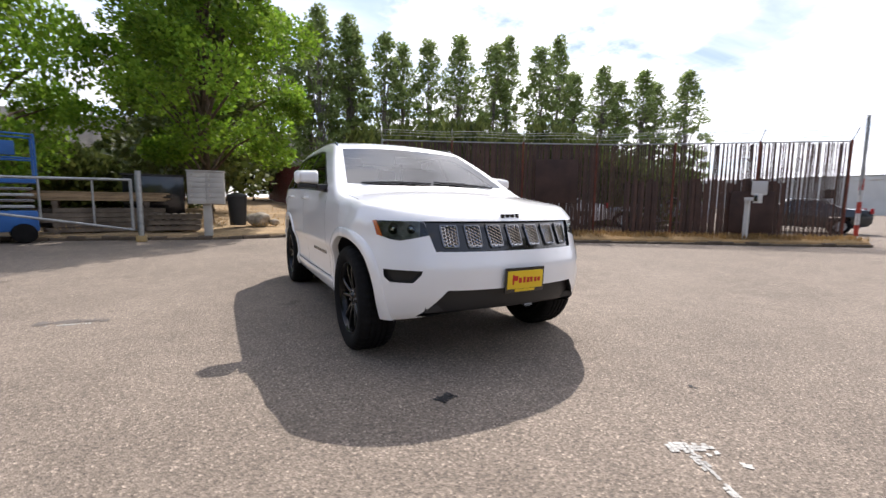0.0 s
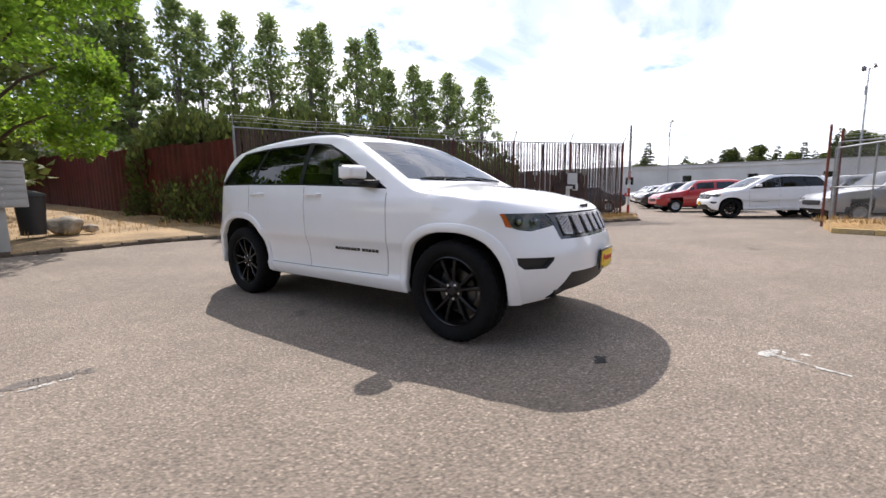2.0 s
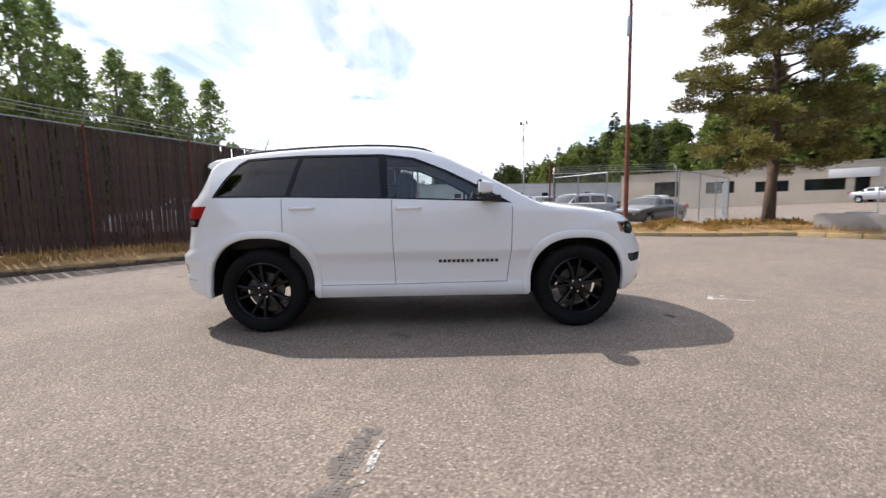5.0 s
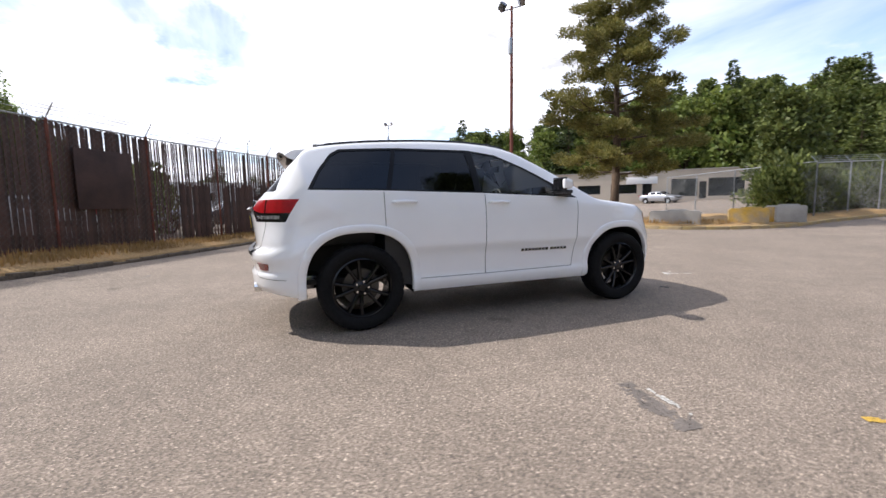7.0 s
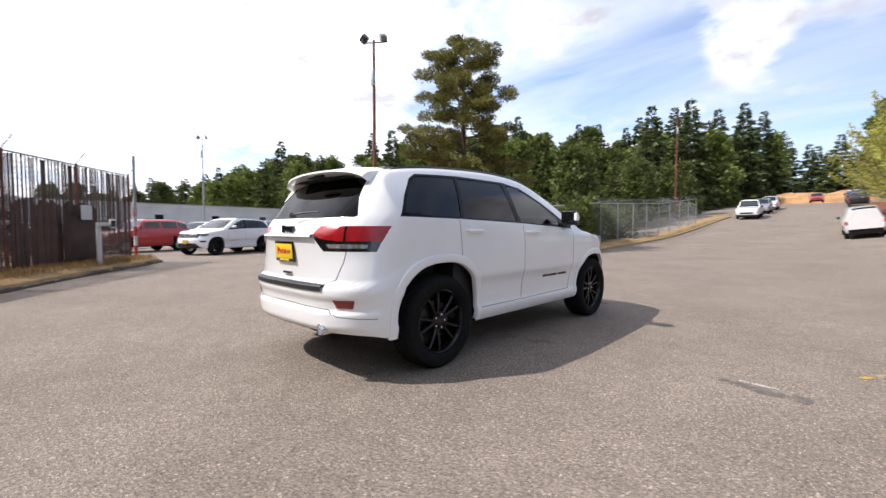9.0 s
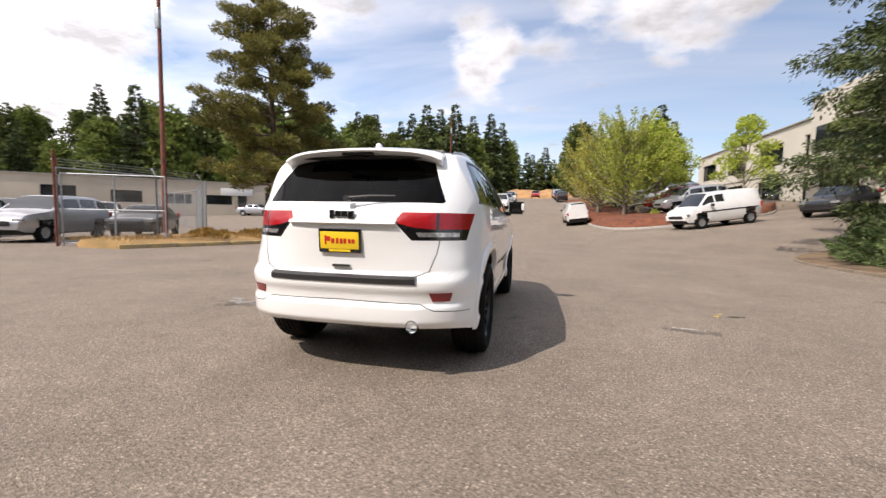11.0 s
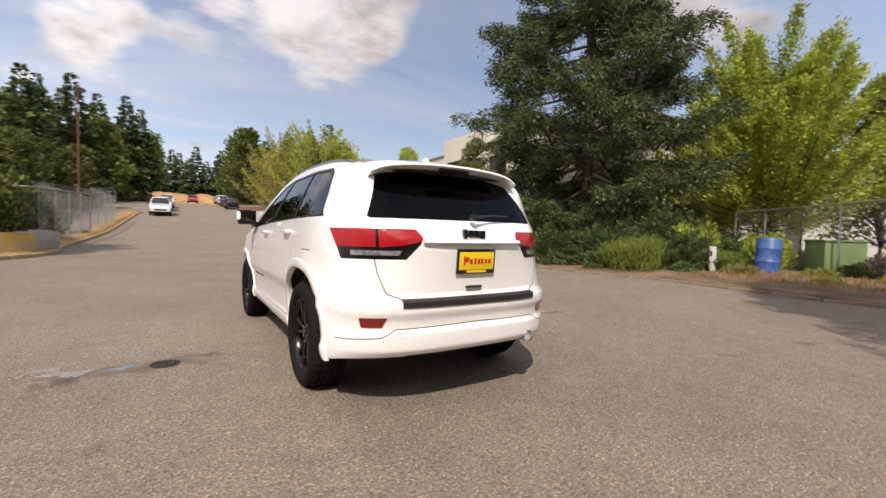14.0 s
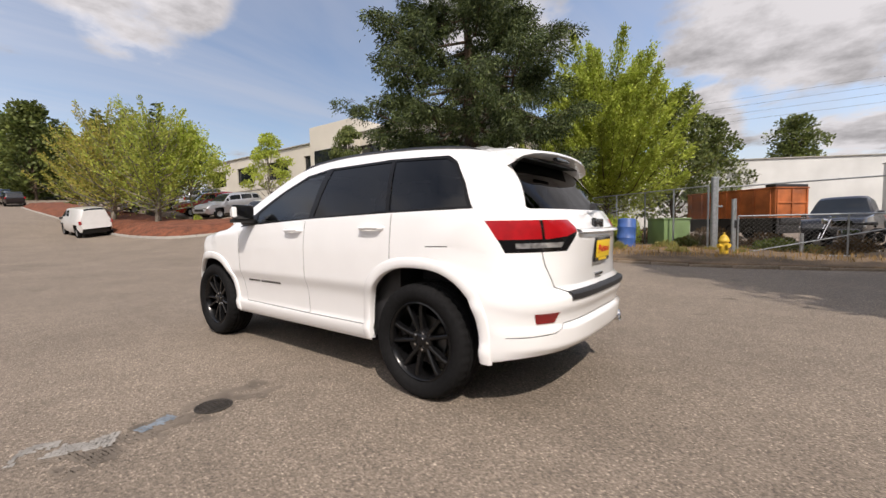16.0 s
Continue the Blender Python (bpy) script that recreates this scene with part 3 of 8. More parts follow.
def side_x(y, z):
    """Half width of the body: tucked sill, door crease, shoulder, then the glass leaning in."""
    belt = interp(y, BELT)
    if z < belt:
        w = interp(z, [(0.28, 0.872), (0.36, 0.904), (0.415, 0.912), (0.45, 0.898), (0.53, 0.902), (0.64, 0.916), (0.70, 0.936), (0.74, 0.949), (0.95, 0.953), (1.08, 0.945), (belt, 0.925)]) if belt > 1.09 else \
            interp(z, [(0.28, 0.872), (0.36, 0.904), (0.415, 0.912), (0.45, 0.898), (0.53, 0.902), (0.64, 0.916), (0.70, 0.936), (0.74, 0.949), (0.90, 0.946), (belt, 0.91)])
    else:
        w = 0.925 - 0.42 * (z - belt) - 0.28 * max(0.0, z - belt - 0.2) ** 1.5
        if belt <= 1.09:
            w = 0.91 - 0.9 * (z - belt)
    w += 0.034 * smooth01(-1.55, -1.95, y) * (1 - smooth01(0.66, 0.72, z))
    w -= 0.04 * smooth01(-1.2, -2.1, y) * smooth01(belt, belt + 0.4, z)
    w -= 0.05 * smooth01(-1.5, -2.3, y) + 0.02 * smooth01(1.4, 2.0, y)
    return w


def front_y(x, z):
    a = min(abs(x) / 0.958, 0.9995)
    face = interp(z, [(0.28, 2.20), (0.36, 2.262), (0.50, 2.298), (0.66, 2.302), (0.78, 2.268), (0.955, 2.182), (1.0, 2.14), (1.10, 2.0)])
    p = interp(z, [(0.3, 2.4), (0.6, 2.6), (0.85, 2.48), (0.97, 2.6), (1.1, 2.4)])
    return 1.35 + (face - 1.35) * (1 - a ** p) ** (1 / p)


def rear_y(x, z):
    a = min(abs(x) / 0.945, 0.9995)
    face = interp(z, [(0.28, -2.26), (0.38, -2.345), (0.43, -2.378), (0.53, -2.385), (0.55, -2.358), (0.60, -2.365), (0.67, -2.392), (0.705, -2.392), (0.735, -2.375), (0.76, -2.335), (0.95, -2.355), (1.10, -2.375), (1.20, -2.35), (1.24, -2.30), (1.55, -2.06), (1.72, -1.91), (1.8, -1.89)])
    p = interp(z, [(0.3, 3.3), (0.74, 3.4), (0.95, 2.8), (1.15, 2.5), (1.3, 2.5), (1.7, 2.7)])
    return -1.55 + (face + 1.55) * (1 - a ** p) ** (1 / p)


def bottom_z(x, y):
    return 0.30 + 0.10 * smooth01(1.75, 2.3, y) * (1 - smooth01(0.4, 0.85, abs(x)) * 0.3) + 0.075 * smooth01(-1.7, -2.3, y)


def body_point(u, v, w):
    x, y, z = 0.9 * u, 2.3 * v, 1.0 + 0.6 * w
    for _ in range(14):
        zb = bottom_z(x, y)
        zt = max(top_z(x, y), zb + 0.4)
        z = zb + (zt - zb) * (w + 1) / 2
        r, f = rear_y(x, z), front_y(x, z)
        y = r + (f - r) * (v + 1) / 2
        x = u * side_x(y, z)
    return Vector((x, y, z))


def body_skin():
    """The whole outer skin, made from a cube whose faces are pushed to the body's profile."""
    nu, nv, nw = 34, 96, 56
    ease = lambda k, n: math.sin((2 * k / n - 1) * math.pi / 2) * 0.75 + (2 * k / n - 1) * 0.25
    U = [ease(k, nu) for k in range(nu + 1)]
    V = [ease(k, nv) for k in range(nv + 1)]
    W = [2 * k / nw - 1 for k in range(nw + 1)]
    bm = bmesh.new()
    made = {}
    def vert(i, j, k):
        if (i, j, k) not in made:
            made[i, j, k] = bm.verts.new(body_point(U[i], V[j], W[k]))
        return made[i, j, k]
    for i in range(nu):
        for j in range(nv):
            bm.faces.new((vert(i, j, nw), vert(i + 1, j, nw), vert(i + 1, j + 1, nw), vert(i, j + 1, nw)))
            bm.faces.new((vert(i, j, 0), vert(i, j + 1, 0), vert(i + 1, j + 1, 0), vert(i + 1, j, 0)))
    for j in range(nv):
        for k in range(nw):
            bm.faces.new((vert(nu, j, k), vert(nu, j + 1, k), vert(nu, j + 1, k + 1), vert(nu, j, k + 1)))
            bm.faces.new((vert(0, j, k), vert(0, j, k + 1), vert(0, j + 1, k + 1), vert(0, j + 1, k)))
    for i in range(nu):
        for k in range(nw):
            bm.faces.new((vert(i, nv, k), vert(i, nv, k + 1), vert(i + 1, nv, k + 1), vert(i + 1, nv, k)))
            bm.faces.new((vert(i, 0, k), vert(i + 1, 0, k), vert(i + 1, 0, k + 1), vert(i, 0, k + 1)))
    # round the seams of the cube
    seam = [v for (i, j, k), v in made.items() if sum((i in (0, nu), j in (0, nv), k in (0, nw))) > 1]
    near = set(seam)
    for _ in range(2):
        near |= {e.other_vert(v) for v in near for e in v.link_edges}
    for _ in range(4):
        bmesh.ops.smooth_vert(bm, verts=list(near), factor=0.5, use_axis_x=True, use_axis_y=True, use_axis_z=True)
    return bm



def in_poly(a, b, poly):
    hit = False
    for k in range(len(poly)):
        (a0, b0), (a1, b1) = poly[k], poly[k - 1]
        if (b0 > b) != (b1 > b) and a < (a1 - a0) * (b - b0) / (b1 - b0) + a0:
            hit = not hit
    return hit


def carve(bm, poly, axes, where):
    """Cut the outline poly, seen along the third axis, out of the skin where where(centre) holds; returns the piece as a mesh of its own."""
    i, j = "xyz".index(axes[0]), "xyz".index(axes[1])
    lo = [min(p[k] for p in poly) - 0.01 for k in (0, 1)]
    hi = [max(p[k] for p in poly) + 0.01 for k in (0, 1)]

    def near(f):
        if not where(f.calc_center_median()):
            return False
        a, b = [v.co[i] for v in f.verts], [v.co[j] for v in f.verts]
        return max(a) > lo[0] and min(a) < hi[0] and max(b) > lo[1] and min(b) < hi[1]

    cand = None
    for k in range(len(poly)):
        p, q = poly[k - 1], poly[k]
        no = [0, 0, 0]
        no[i], no[j] = q[1] - p[1], p[0] - q[0]
        co = [0, 0, 0]
        co[i], co[j] = p
        el, eh = [min(p[n], q[n]) - 0.06 for n in (0, 1)], [max(p[n], q[n]) + 0.06 for n in (0, 1)]
        fs = []
        for f in bm.faces:
            if near(f):
                a, b = [v.co[i] for v in f.verts], [v.co[j] for v in f.verts]
                if max(a) > el[0] and min(a) < eh[0] and max(b) > el[1] and min(b) < eh[1]:
                    fs.append(f)
        geom = fs + list({e for f in fs for e in f.edges}) + list({v for f in fs for v in f.verts})
        if fs and Vector(no).length > 1e-6:
            bmesh.ops.bisect_plane(bm, geom=geom, dist=1e-5, plane_co=co, plane_no=Vector(no).normalized())
    got = [f for f in bm.faces if near(f) and in_poly(f.calc_center_median()[i], f.calc_center_median()[j], poly)]
    out, made = bmesh.new(), {}
    for f in got:
        for v in f.verts:
            if v not in made:
                made[v] = out.verts.new(v.co)
        out.faces.new([made[v] for v in f.verts])
    bmesh.ops.delete(bm, geom=got, context="FACES")
    bmesh.ops.recalc_face_normals(out, faces=out.faces)
    return out


def sink(bm, way, depth):
    """Push a carved piece in by depth along way, leaving walls round it."""
    r = bmesh.ops.extrude_face_region(bm, geom=list(bm.faces))
    vs = [g for g in r["geom"] if isinstance(g, bmesh.types.BMVert)]
    moved = set(vs)
    old = [f for f in bm.faces if not any(v in moved for v in f.verts)]
    bmesh.ops.translate(bm, verts=vs, vec=Vector(way) * depth)
    if old:
        bmesh.ops.delete(bm, geom=old, context="FACES_ONLY")
    return bm


def half_width(y, z):
    lo, hi = 0.2, 0.97
    for _ in range(22):
        x = (lo + hi) / 2
        if x < side_x(y, z) and front_y(x, z) > y and rear_y(x, z) < y:
            lo = x
        else:
            hi = x
    return lo


def strip(pts, wide):
    """Thin quads along a line in two axes."""
    out = []
    for p, q in zip(pts, pts[1:]):
        d = Vector((q[0] - p[0], q[1] - p[1])).normalized()
        n = Vector((-d.y, d.x)) * wide / 2
        d = d * wide * 0.3
        out.append([(p[0] - d.x + n.x, p[1] - d.y + n.y), (q[0] + d.x + n.x, q[1] + d.y + n.y), (q[0] + d.x - n.x, q[1] + d.y - n.y), (p[0] - d.x - n.x, p[1] - d.y - n.y)])
    return out


def mirrored(poly):
    return [(-a, b) for a, b in poly]


car = empty("car", Matrix(), "white four-door sport utility car on black wheels standing on the asphalt", "car")
skin = body_skin()
ARCH = {1: (1.4575, 0.395, 0.452), -1: (-1.4575, 0.405, 0.485)}
DLO = [(-1.885, 1.250), (-1.79, 1.42), (-1.68, 1.565), (-1.60, 1.612), (-1.07, 1.640), (-0.35, 1.642), (-0.05, 1.602), (0.25, 1.478), (0.55, 1.325), (0.845, 1.162), (0.6, 1.180), (-0.3, 1.218), (-1.2, 1.242)]
def arch_r(a, t):
    """Radius of the squarish wheel opening."""
    c, s = abs(math.cos(t)), abs(math.sin(t))
    return (c ** 2.5 + s ** 2.5) ** -0.4


PANES = [("quarter_window", [(-1.845, 1.266), (-1.775, 1.40), (-1.67, 1.545), (-1.59, 1.592), (-1.125, 1.618), (-1.215, 1.258)], DARKG),
         ("rear_door_window", [(-1.175, 1.256), (-1.085, 1.618), (-0.385, 1.624), (-0.345, 1.234)], DARKG),
         ("front_door_window", [(-0.285, 1.232), (-0.305, 1.622), (-0.06, 1.585), (0.23, 1.465), (0.46, 1.345), (0.56, 1.285), (0.56, 1.196)], CLEARG)]
for s in (1, -1):
    right = lambda c, s=s: c.x * s > 0.25
    # wheel openings
    for a in ARCH.values():
        poly = [(a[0] + a[2] * arch_r(a, t) * math.cos(t), a[1] + a[2] * arch_r(a, t) * math.sin(t)) for t in [math.pi * k / 22 for k in range(23)]]
        poly += [(a[0] - a[2] * 0.99, 0.15), (a[0] + a[2] * 0.99, 0.15)]
        carve(skin, poly, "yz", right).free()
    trim = carve(skin, DLO, "yz", lambda c, s=s: c.x * s > 0.4 and c.z > 1.1)
    for nm, poly, gm in PANES:
        pane = carve(trim, poly, "yz", lambda c: True)
        bmesh.ops.translate(pane, verts=pane.verts, vec=(-0.006 * s, 0, 0))
        g = part(nm, pane, gm, car, "dark tinted side window" if gm is DARKG else "clear front side window")
        g.visible_shadow = False
    part("window_trim", trim, TRIM, car, "gloss black window surround")
    # door seams; on the left also a crease's shade line as a grey groove
    lines = [[(0.845, 1.13), (0.835, 0.75), (0.80, 0.44)], [(-0.25, 1.20), (-0.245, 0.75), (-0.235, 0.43)], [(-1.245, 1.232), (-1.24, 0.93)], [(0.80, 0.44), (-0.235, 0.43), (-0.92, 0.43)]]
    if s < 0:
        lines.append([(-1.56, 1.02), (-1.72, 1.022)])
    for ln in lines:
        groove = bmesh.new()
        for q in strip(ln, 0.0065):
            g = carve(skin, q, "yz", lambda c, s=s: c.x * s > 0.6)
            sink(g, (-s, 0, 0), 0.012)
            me = bpy.data.meshes.new("tmp"); g.to_mesh(me); g.free(); groove.from_mesh(me); bpy.data.meshes.remove(me)
        part("door_seam", groove, SEAM, car, smooth=False)
glass = carve(skin, [(-0.645, 0.27), (0.645, 0.27), (0.71, 0.58), (0.785, 0.955), (0.5, 1.035), (0.25, 1.065), (-0.25, 1.065), (-0.5, 1.035), (-0.785, 0.955), (-0.71, 0.58)], "xy", lambda c: c.z > 1.12)
w = part("windshield", glass, SCREENG, car, "clear raked windshield")
w.visible_shadow = False
w = part("rear_window", sink(carve(skin, [(-0.545, 1.60), (0.545, 1.60), (0.69, 1.255), (0.675, 1.243), (-0.675, 1.243), (-0.69, 1.255)], "xz", lambda c: c.y < -1.9), (0, 1, 0), 0.006), REARG, car, "dark tinted rear window")
w.visible_shadow = False
front = lambda c: c.y > 1.7
behind = lambda c: c.y < -1.85
# lamps
for s in (1, -1):
    fl = (lambda p: p) if s > 0 else mirrored
    part("headlamp_corner", sink(carve(skin, fl([(0.856, 0.970), (0.838, 0.973), (0.815, 0.872), (0.840, 0.880)]), "xz", front), (0, -1, 0), 0.004), AMBER, car, "amber side marker")
    lens = part("headlamp", sink(carve(skin, fl([(0.838, 0.973), (0.60, 0.970), (0.575, 0.885), (0.655, 0.866), (0.735, 0.848), (0.785, 0.856), (0.815, 0.872)]), "xz", front), (0, -1, 0), 0.003), CLEARG, car, "clear headlamp with grey housing")
    lens.visible_shadow = False
    bm = bmesh.new()
    hp = [(0.60, 2.02), (0.78, 1.86), (0.82, 1.77), (0.80, 1.70), (0.60, 1.90)]
    lo = [bm.verts.new((x * s, y, 0.848)) for x, y in hp]
    hi = [bm.verts.new((x * s, y, 0.985)) for x, y in hp]
    for k in range(5):
        bm.faces.new((lo[k], lo[(k + 1) % 5], hi[(k + 1) % 5], hi[k]))
    bm.faces.new(lo[::-1]); bm.faces.new(hi)
    part("lamp_housing", bm, mat("lamp_interior", (0.85, 0.85, 0.86), 0.4, 0.0, var=0.35, scale=14) if s > 0 else bpy.data.materials["lamp_interior"], lens, "grey lamp housing")
    for x, y, r in ((0.745, 1.925, 0.036), (0.655, 2.01, 0.03)):
        bm = bmesh.new()
        bmesh.ops.create_uvsphere(bm, u_segments=16, v_segments=10, radius=r, matrix=Matrix.Translation((x * s, y, 0.918)))
        part("projector", bm, CHROME, lens, "bright projector bowl")
    part("fog_recess", sink(carve(skin, fl([(0.828, 0.668), (0.64, 0.668), (0.645, 0.645), (0.69, 0.59), (0.80, 0.588), (0.825, 0.62)]), "xz", front), (0, -1, 0), 0.045), BLACK, car, "black fog lamp recess")
    tl = carve(skin, fl([(0.872, 1.176), (0.42, 1.176), (0.388, 1.128), (0.40, 1.09), (0.495, 0.985), (0.832, 0.985)]), "xz", behind)
    low = carve(tl, fl([(0.90, 1.062), (0.62, 1.062), (0.50, 1.075), (0.405, 1.10), (0.35, 0.95), (0.90, 0.95)]), "xz", lambda c: True)
    clear = carve(low, fl([(0.79, 1.040), (0.52, 1.040), (0.54, 1.010), (0.79, 1.010)]), "xz", lambda c: True)
    inner = carve(tl, fl([(0.60, 1.16), (0.44, 1.16), (0.43, 1.125), (0.60, 1.09)]), "xz", lambda c: True)
    band = carve(tl, fl([(0.665, 1.3), (0.648, 1.3), (0.648, 0.9), (0.665, 0.9)]), "xz", lambda c: True)
    lamp = part("tail_lamp", tl, REDL, car, "red tail lamp")
    part("lamp_divider", band, GLOSS, lamp)
    part("red_lens", inner, REDL, lamp, "bright red inner lens")
    part("lamp_surround", low, GLOSS, lamp, "black lower lamp surround")
    part("reversing_lens", clear, CLEARL, lamp, "clear reversing lens")
    bm = sink(carve(skin, fl([(0.772, 0.632), (0.625, 0.632), (0.645, 0.572), (0.755, 0.572)]), "xz", behind), (0, -1, 0), 0.006)
    part("reflector", bm, DREDL, car, "red bumper reflector")
grille = sink(carve(skin, [(0.598, 0.972), (-0.598, 0.972), (-0.555, 0.785), (0.555, 0.785)], "xz", front), (0, -1, 0), 0.016)
grille = part("grille", grille, GLOSS, car, "black seven-slot grille")
part("lower_intake", sink(carve(skin, [(0.66, 0.37), (0.60, 0.43), (0.50, 0.548), (-0.50, 0.548), (-0.60, 0.43), (-0.66, 0.37)], "xz", front), (0, -1, 0), 0.05), BLACK, car, "black lower air intake")
for q in strip([(0.855, 1.18), (0.852, 1.35), (0.848, 1.5)], 0.005) + strip([(-0.855, 1.18), (-0.852, 1.35), (-0.848, 1.5)], 0.005):
    part("bonnet_seam", sink(carve(skin, q, "xy", lambda c: c.z > 0.95), (0, 0, -1), 0.012), SEAM, car, smooth=False)
for s in (1, -1):
    for q in strip([(s * 0.675, 1.0), (s * 0.66, 0.90), (s * 0.615, 0.775), (s * 0.53, 0.742)], 0.007):
        part("tailgate_seam", sink(carve(skin, q, "xz", behind), (0, 1, 0), 0.012), SEAM, car, smooth=False)
    # grey groove draws the shade line of the bumper's crease
    for q in strip([(s * 0.87, 0.495), (s * 0.66, 0.51), (s * 0.56, 0.555), (0, 0.565)], 0.006):
        part("bumper_seam", sink(carve(skin, q, "xz", behind), (0, 1, 0), 0.012), SEAM, car, smooth=False)
under = [f for f in skin.faces if f.normal.z < -0.75 and f.calc_center_median().z < 0.47]
belly = bmesh.new()
vm = {}
for f in under:
    for v in f.verts:
        if v not in vm:
            vm[v] = belly.verts.new(v.co)
    belly.faces.new([vm[v] for v in f.verts])
bmesh.ops.delete(skin, geom=under, context="FACES")
part("underbody", belly, BLACK, car, "black underbody")
bmesh.ops.remove_doubles(skin, verts=skin.verts, dist=1e-5)
part("body", skin, PAINT, car, "white painted body shell", angle=50)

# black lining inside the shell, wheel wells and seats
bm = bmesh.new()
add_box(bm, 0, -0.35, 0.62, 1.66, 1.75, 0.5)
part("cabin_floor", bm, LEATHER, car, "dark cabin floor", smooth=False)
# unseen plate added to stop light leaking through behind the front bumper
part("under_tray", box(0, 0, 0.42, 1.24, 4.3, 0.05, 0.01), BLACK, car, "black plate added under the car against light leaks")
part("dashboard", box(0, 0.83, 1.08, 1.50, 0.36, 0.20, 0.05), LEATHER, car, "black dashboard")
part("cargo_floor", box(0, -1.72, 0.90, 1.30, 0.9, 0.30, 0.03), LEATHER, car)
part("headliner", box(0, -0.85, 1.655, 1.18, 1.9, 0.03, 0.01), mat("grey_headliner", (0.25, 0.25, 0.24), 0.9), car, "grey roof lining")
for x in (-0.38, 0.38):
    part("front_seat", add_box(box(x, -0.02, 0.92, 0.50, 0.52, 0.16, 0.05), x, -0.30, 1.16, 0.48, 0.14, 0.60, 0.06, Matrix.Rotation(radians(-6), 4, "X")), LEATHER, car, "black leather front seat")
    part("headrest", box(x, -0.40, 1.50, 0.27, 0.11, 0.19, 0.045), LEATHER, car, "black headrest")
    part("headrest", box(x, -1.28, 1.46, 0.25, 0.10, 0.15, 0.04), LEATHER, car, "black headrest")
part("rear_view_mirror", box(0, 0.34, 1.52, 0.25, 0.035, 0.075, 0.015), BLACK, car, "black inside mirror")
part("rear_seat", box(0, -1.22, 1.12, 1.30, 0.16, 0.56, 0.06), LEATHER, car, "black rear bench")
bm = lathe([(0.185 + 0.016 * math.cos(a), 0.016 * math.sin(a)) for a in [2 * math.pi * k / 8 for k in range(9)]], 28)
add_box(bm, 0, 0, 0, 0.34, 0.05, 0.02)
st = part("steering_wheel", bm, LEATHER, car)
st.matrix_world = pose(-0.38, 0.52, 1.13, 66, 0, 0)
for a in ARCH.values():
    for s in (1, -1):
        bm = bmesh.new()
        rings = []
        for x in (0.36, 0.90):
            rings.append([bm.verts.new((x * s, a[0] + (a[2] + 0.012) * arch_r(a, t) * math.cos(t), a[1] + (a[2] + 0.012) * arch_r(a, t) * math.sin(t))) for t in [math.pi * (k / 16 * 1.3 - 0.15) for k in range(17)]])
        for k in range(16):
            bm.faces.new((rings[0][k], rings[0][k + 1], rings[1][k + 1], rings[1][k]))
        bm.faces.new(rings[0])
        # trim the liner so that it stays inside the skin
        for v in bm.verts:
            if abs(v.co.x) > 0.5:
                v.co.x = s * min(abs(v.co.x), half_width(v.co.y, max(v.co.z, 0.34)) - 0.012)
            v.co.z = max(v.co.z, 0.345)
        part("wheel_well", bm, BLACK, car, "black wheel arch lining")
        # body-coloured lip round the opening
        bm = bmesh.new()
        rows = []
        for k in range(61):
            t = math.pi * (k / 60 * 1.10 - 0.05)
            row = []
            for dr, dx in ((-0.012, -0.035), (-0.011, 0.006), (-0.006, 0.011), (0.02, 0.0125), (0.052, 0.0115), (0.057, 0.008), (0.060, -0.01)):
                r = (a[2] + dr) * arch_r(a, t)
                y, z = a[0] + r * math.cos(t), max(a[1] + r * math.sin(t), 0.325)
                row.append(bm.verts.new((s * (half_width(y, z) + dx), y, z)))
            rows.append(row)
        for p, q in zip(rows, rows[1:]):
            for k in range(6):
                if (p[k].co - q[k].co).length > 1e-5 or (p[k + 1].co - q[k + 1].co).length > 1e-5:
                    bm.faces.new((p[k], p[k + 1], q[k + 1], q[k]))
        bmesh.ops.remove_doubles(bm, verts=bm.verts, dist=1e-5)
        part("wheel_arch", bm, PAINT, car, "white wheel arch lip", angle=60)

# seven grille slots with silver honeycomb
for k in range(7):
    x = (k - 3) * 0.153
    lean = x * 0.06
    h, wv = 0.135, 0.098
    y0 = front_y(x, 0.88) - 0.012
    sl = (front_y(x + 0.05, 0.88) - front_y(x - 0.05, 0.88)) / 0.1
    back = (front_y(x, 0.94) - front_y(x, 0.82)) / 0.12
    P = lambda u, v, d: (x + u * wv / 2 * (1 + 0.06 * v), y0 + sl * u * wv / 2 + back * v * h / 2 + d, 0.880 + v * h / 2)
    bm = bmesh.new()
    ring = [(-0.8, -1), (0.8, -1), (1, -0.8), (1, 0.85), (0.85, 1), (-0.85, 1), (-1, 0.85), (-1, -0.8)]
    loops = [[bm.verts.new(P(u * q, v * (1 - (1 - q) * 0.7), d)) for u, v in ring] for q, d in ((1.08, -0.01), (1.06, 0.008), (0.94, 0.010), (0.90, -0.01))]
    for a, b in zip(loops, loops[1:]):
        for i in range(8):
            bm.faces.new((a[i], a[(i + 1) % 8], b[(i + 1) % 8], b[i]))
    slot = part("grille_slot", bm, DCHROME, grille, "dark metal slot frame")
    bm = bmesh.new()
    for c in range(5):
        zig = []
        for r in range(13):
            u = -0.8 + 0.4 * c + (0.12 if r % 2 else -0.12) * (1 if c % 2 else -1)
            zig.append(P(u, -0.94 + 1.88 * r / 12, 0.004))
        add_tube(bm, zig, 0.0046, 4)
    part("grille_mesh", bm, CHROME, slot, "silver honeycomb mesh")


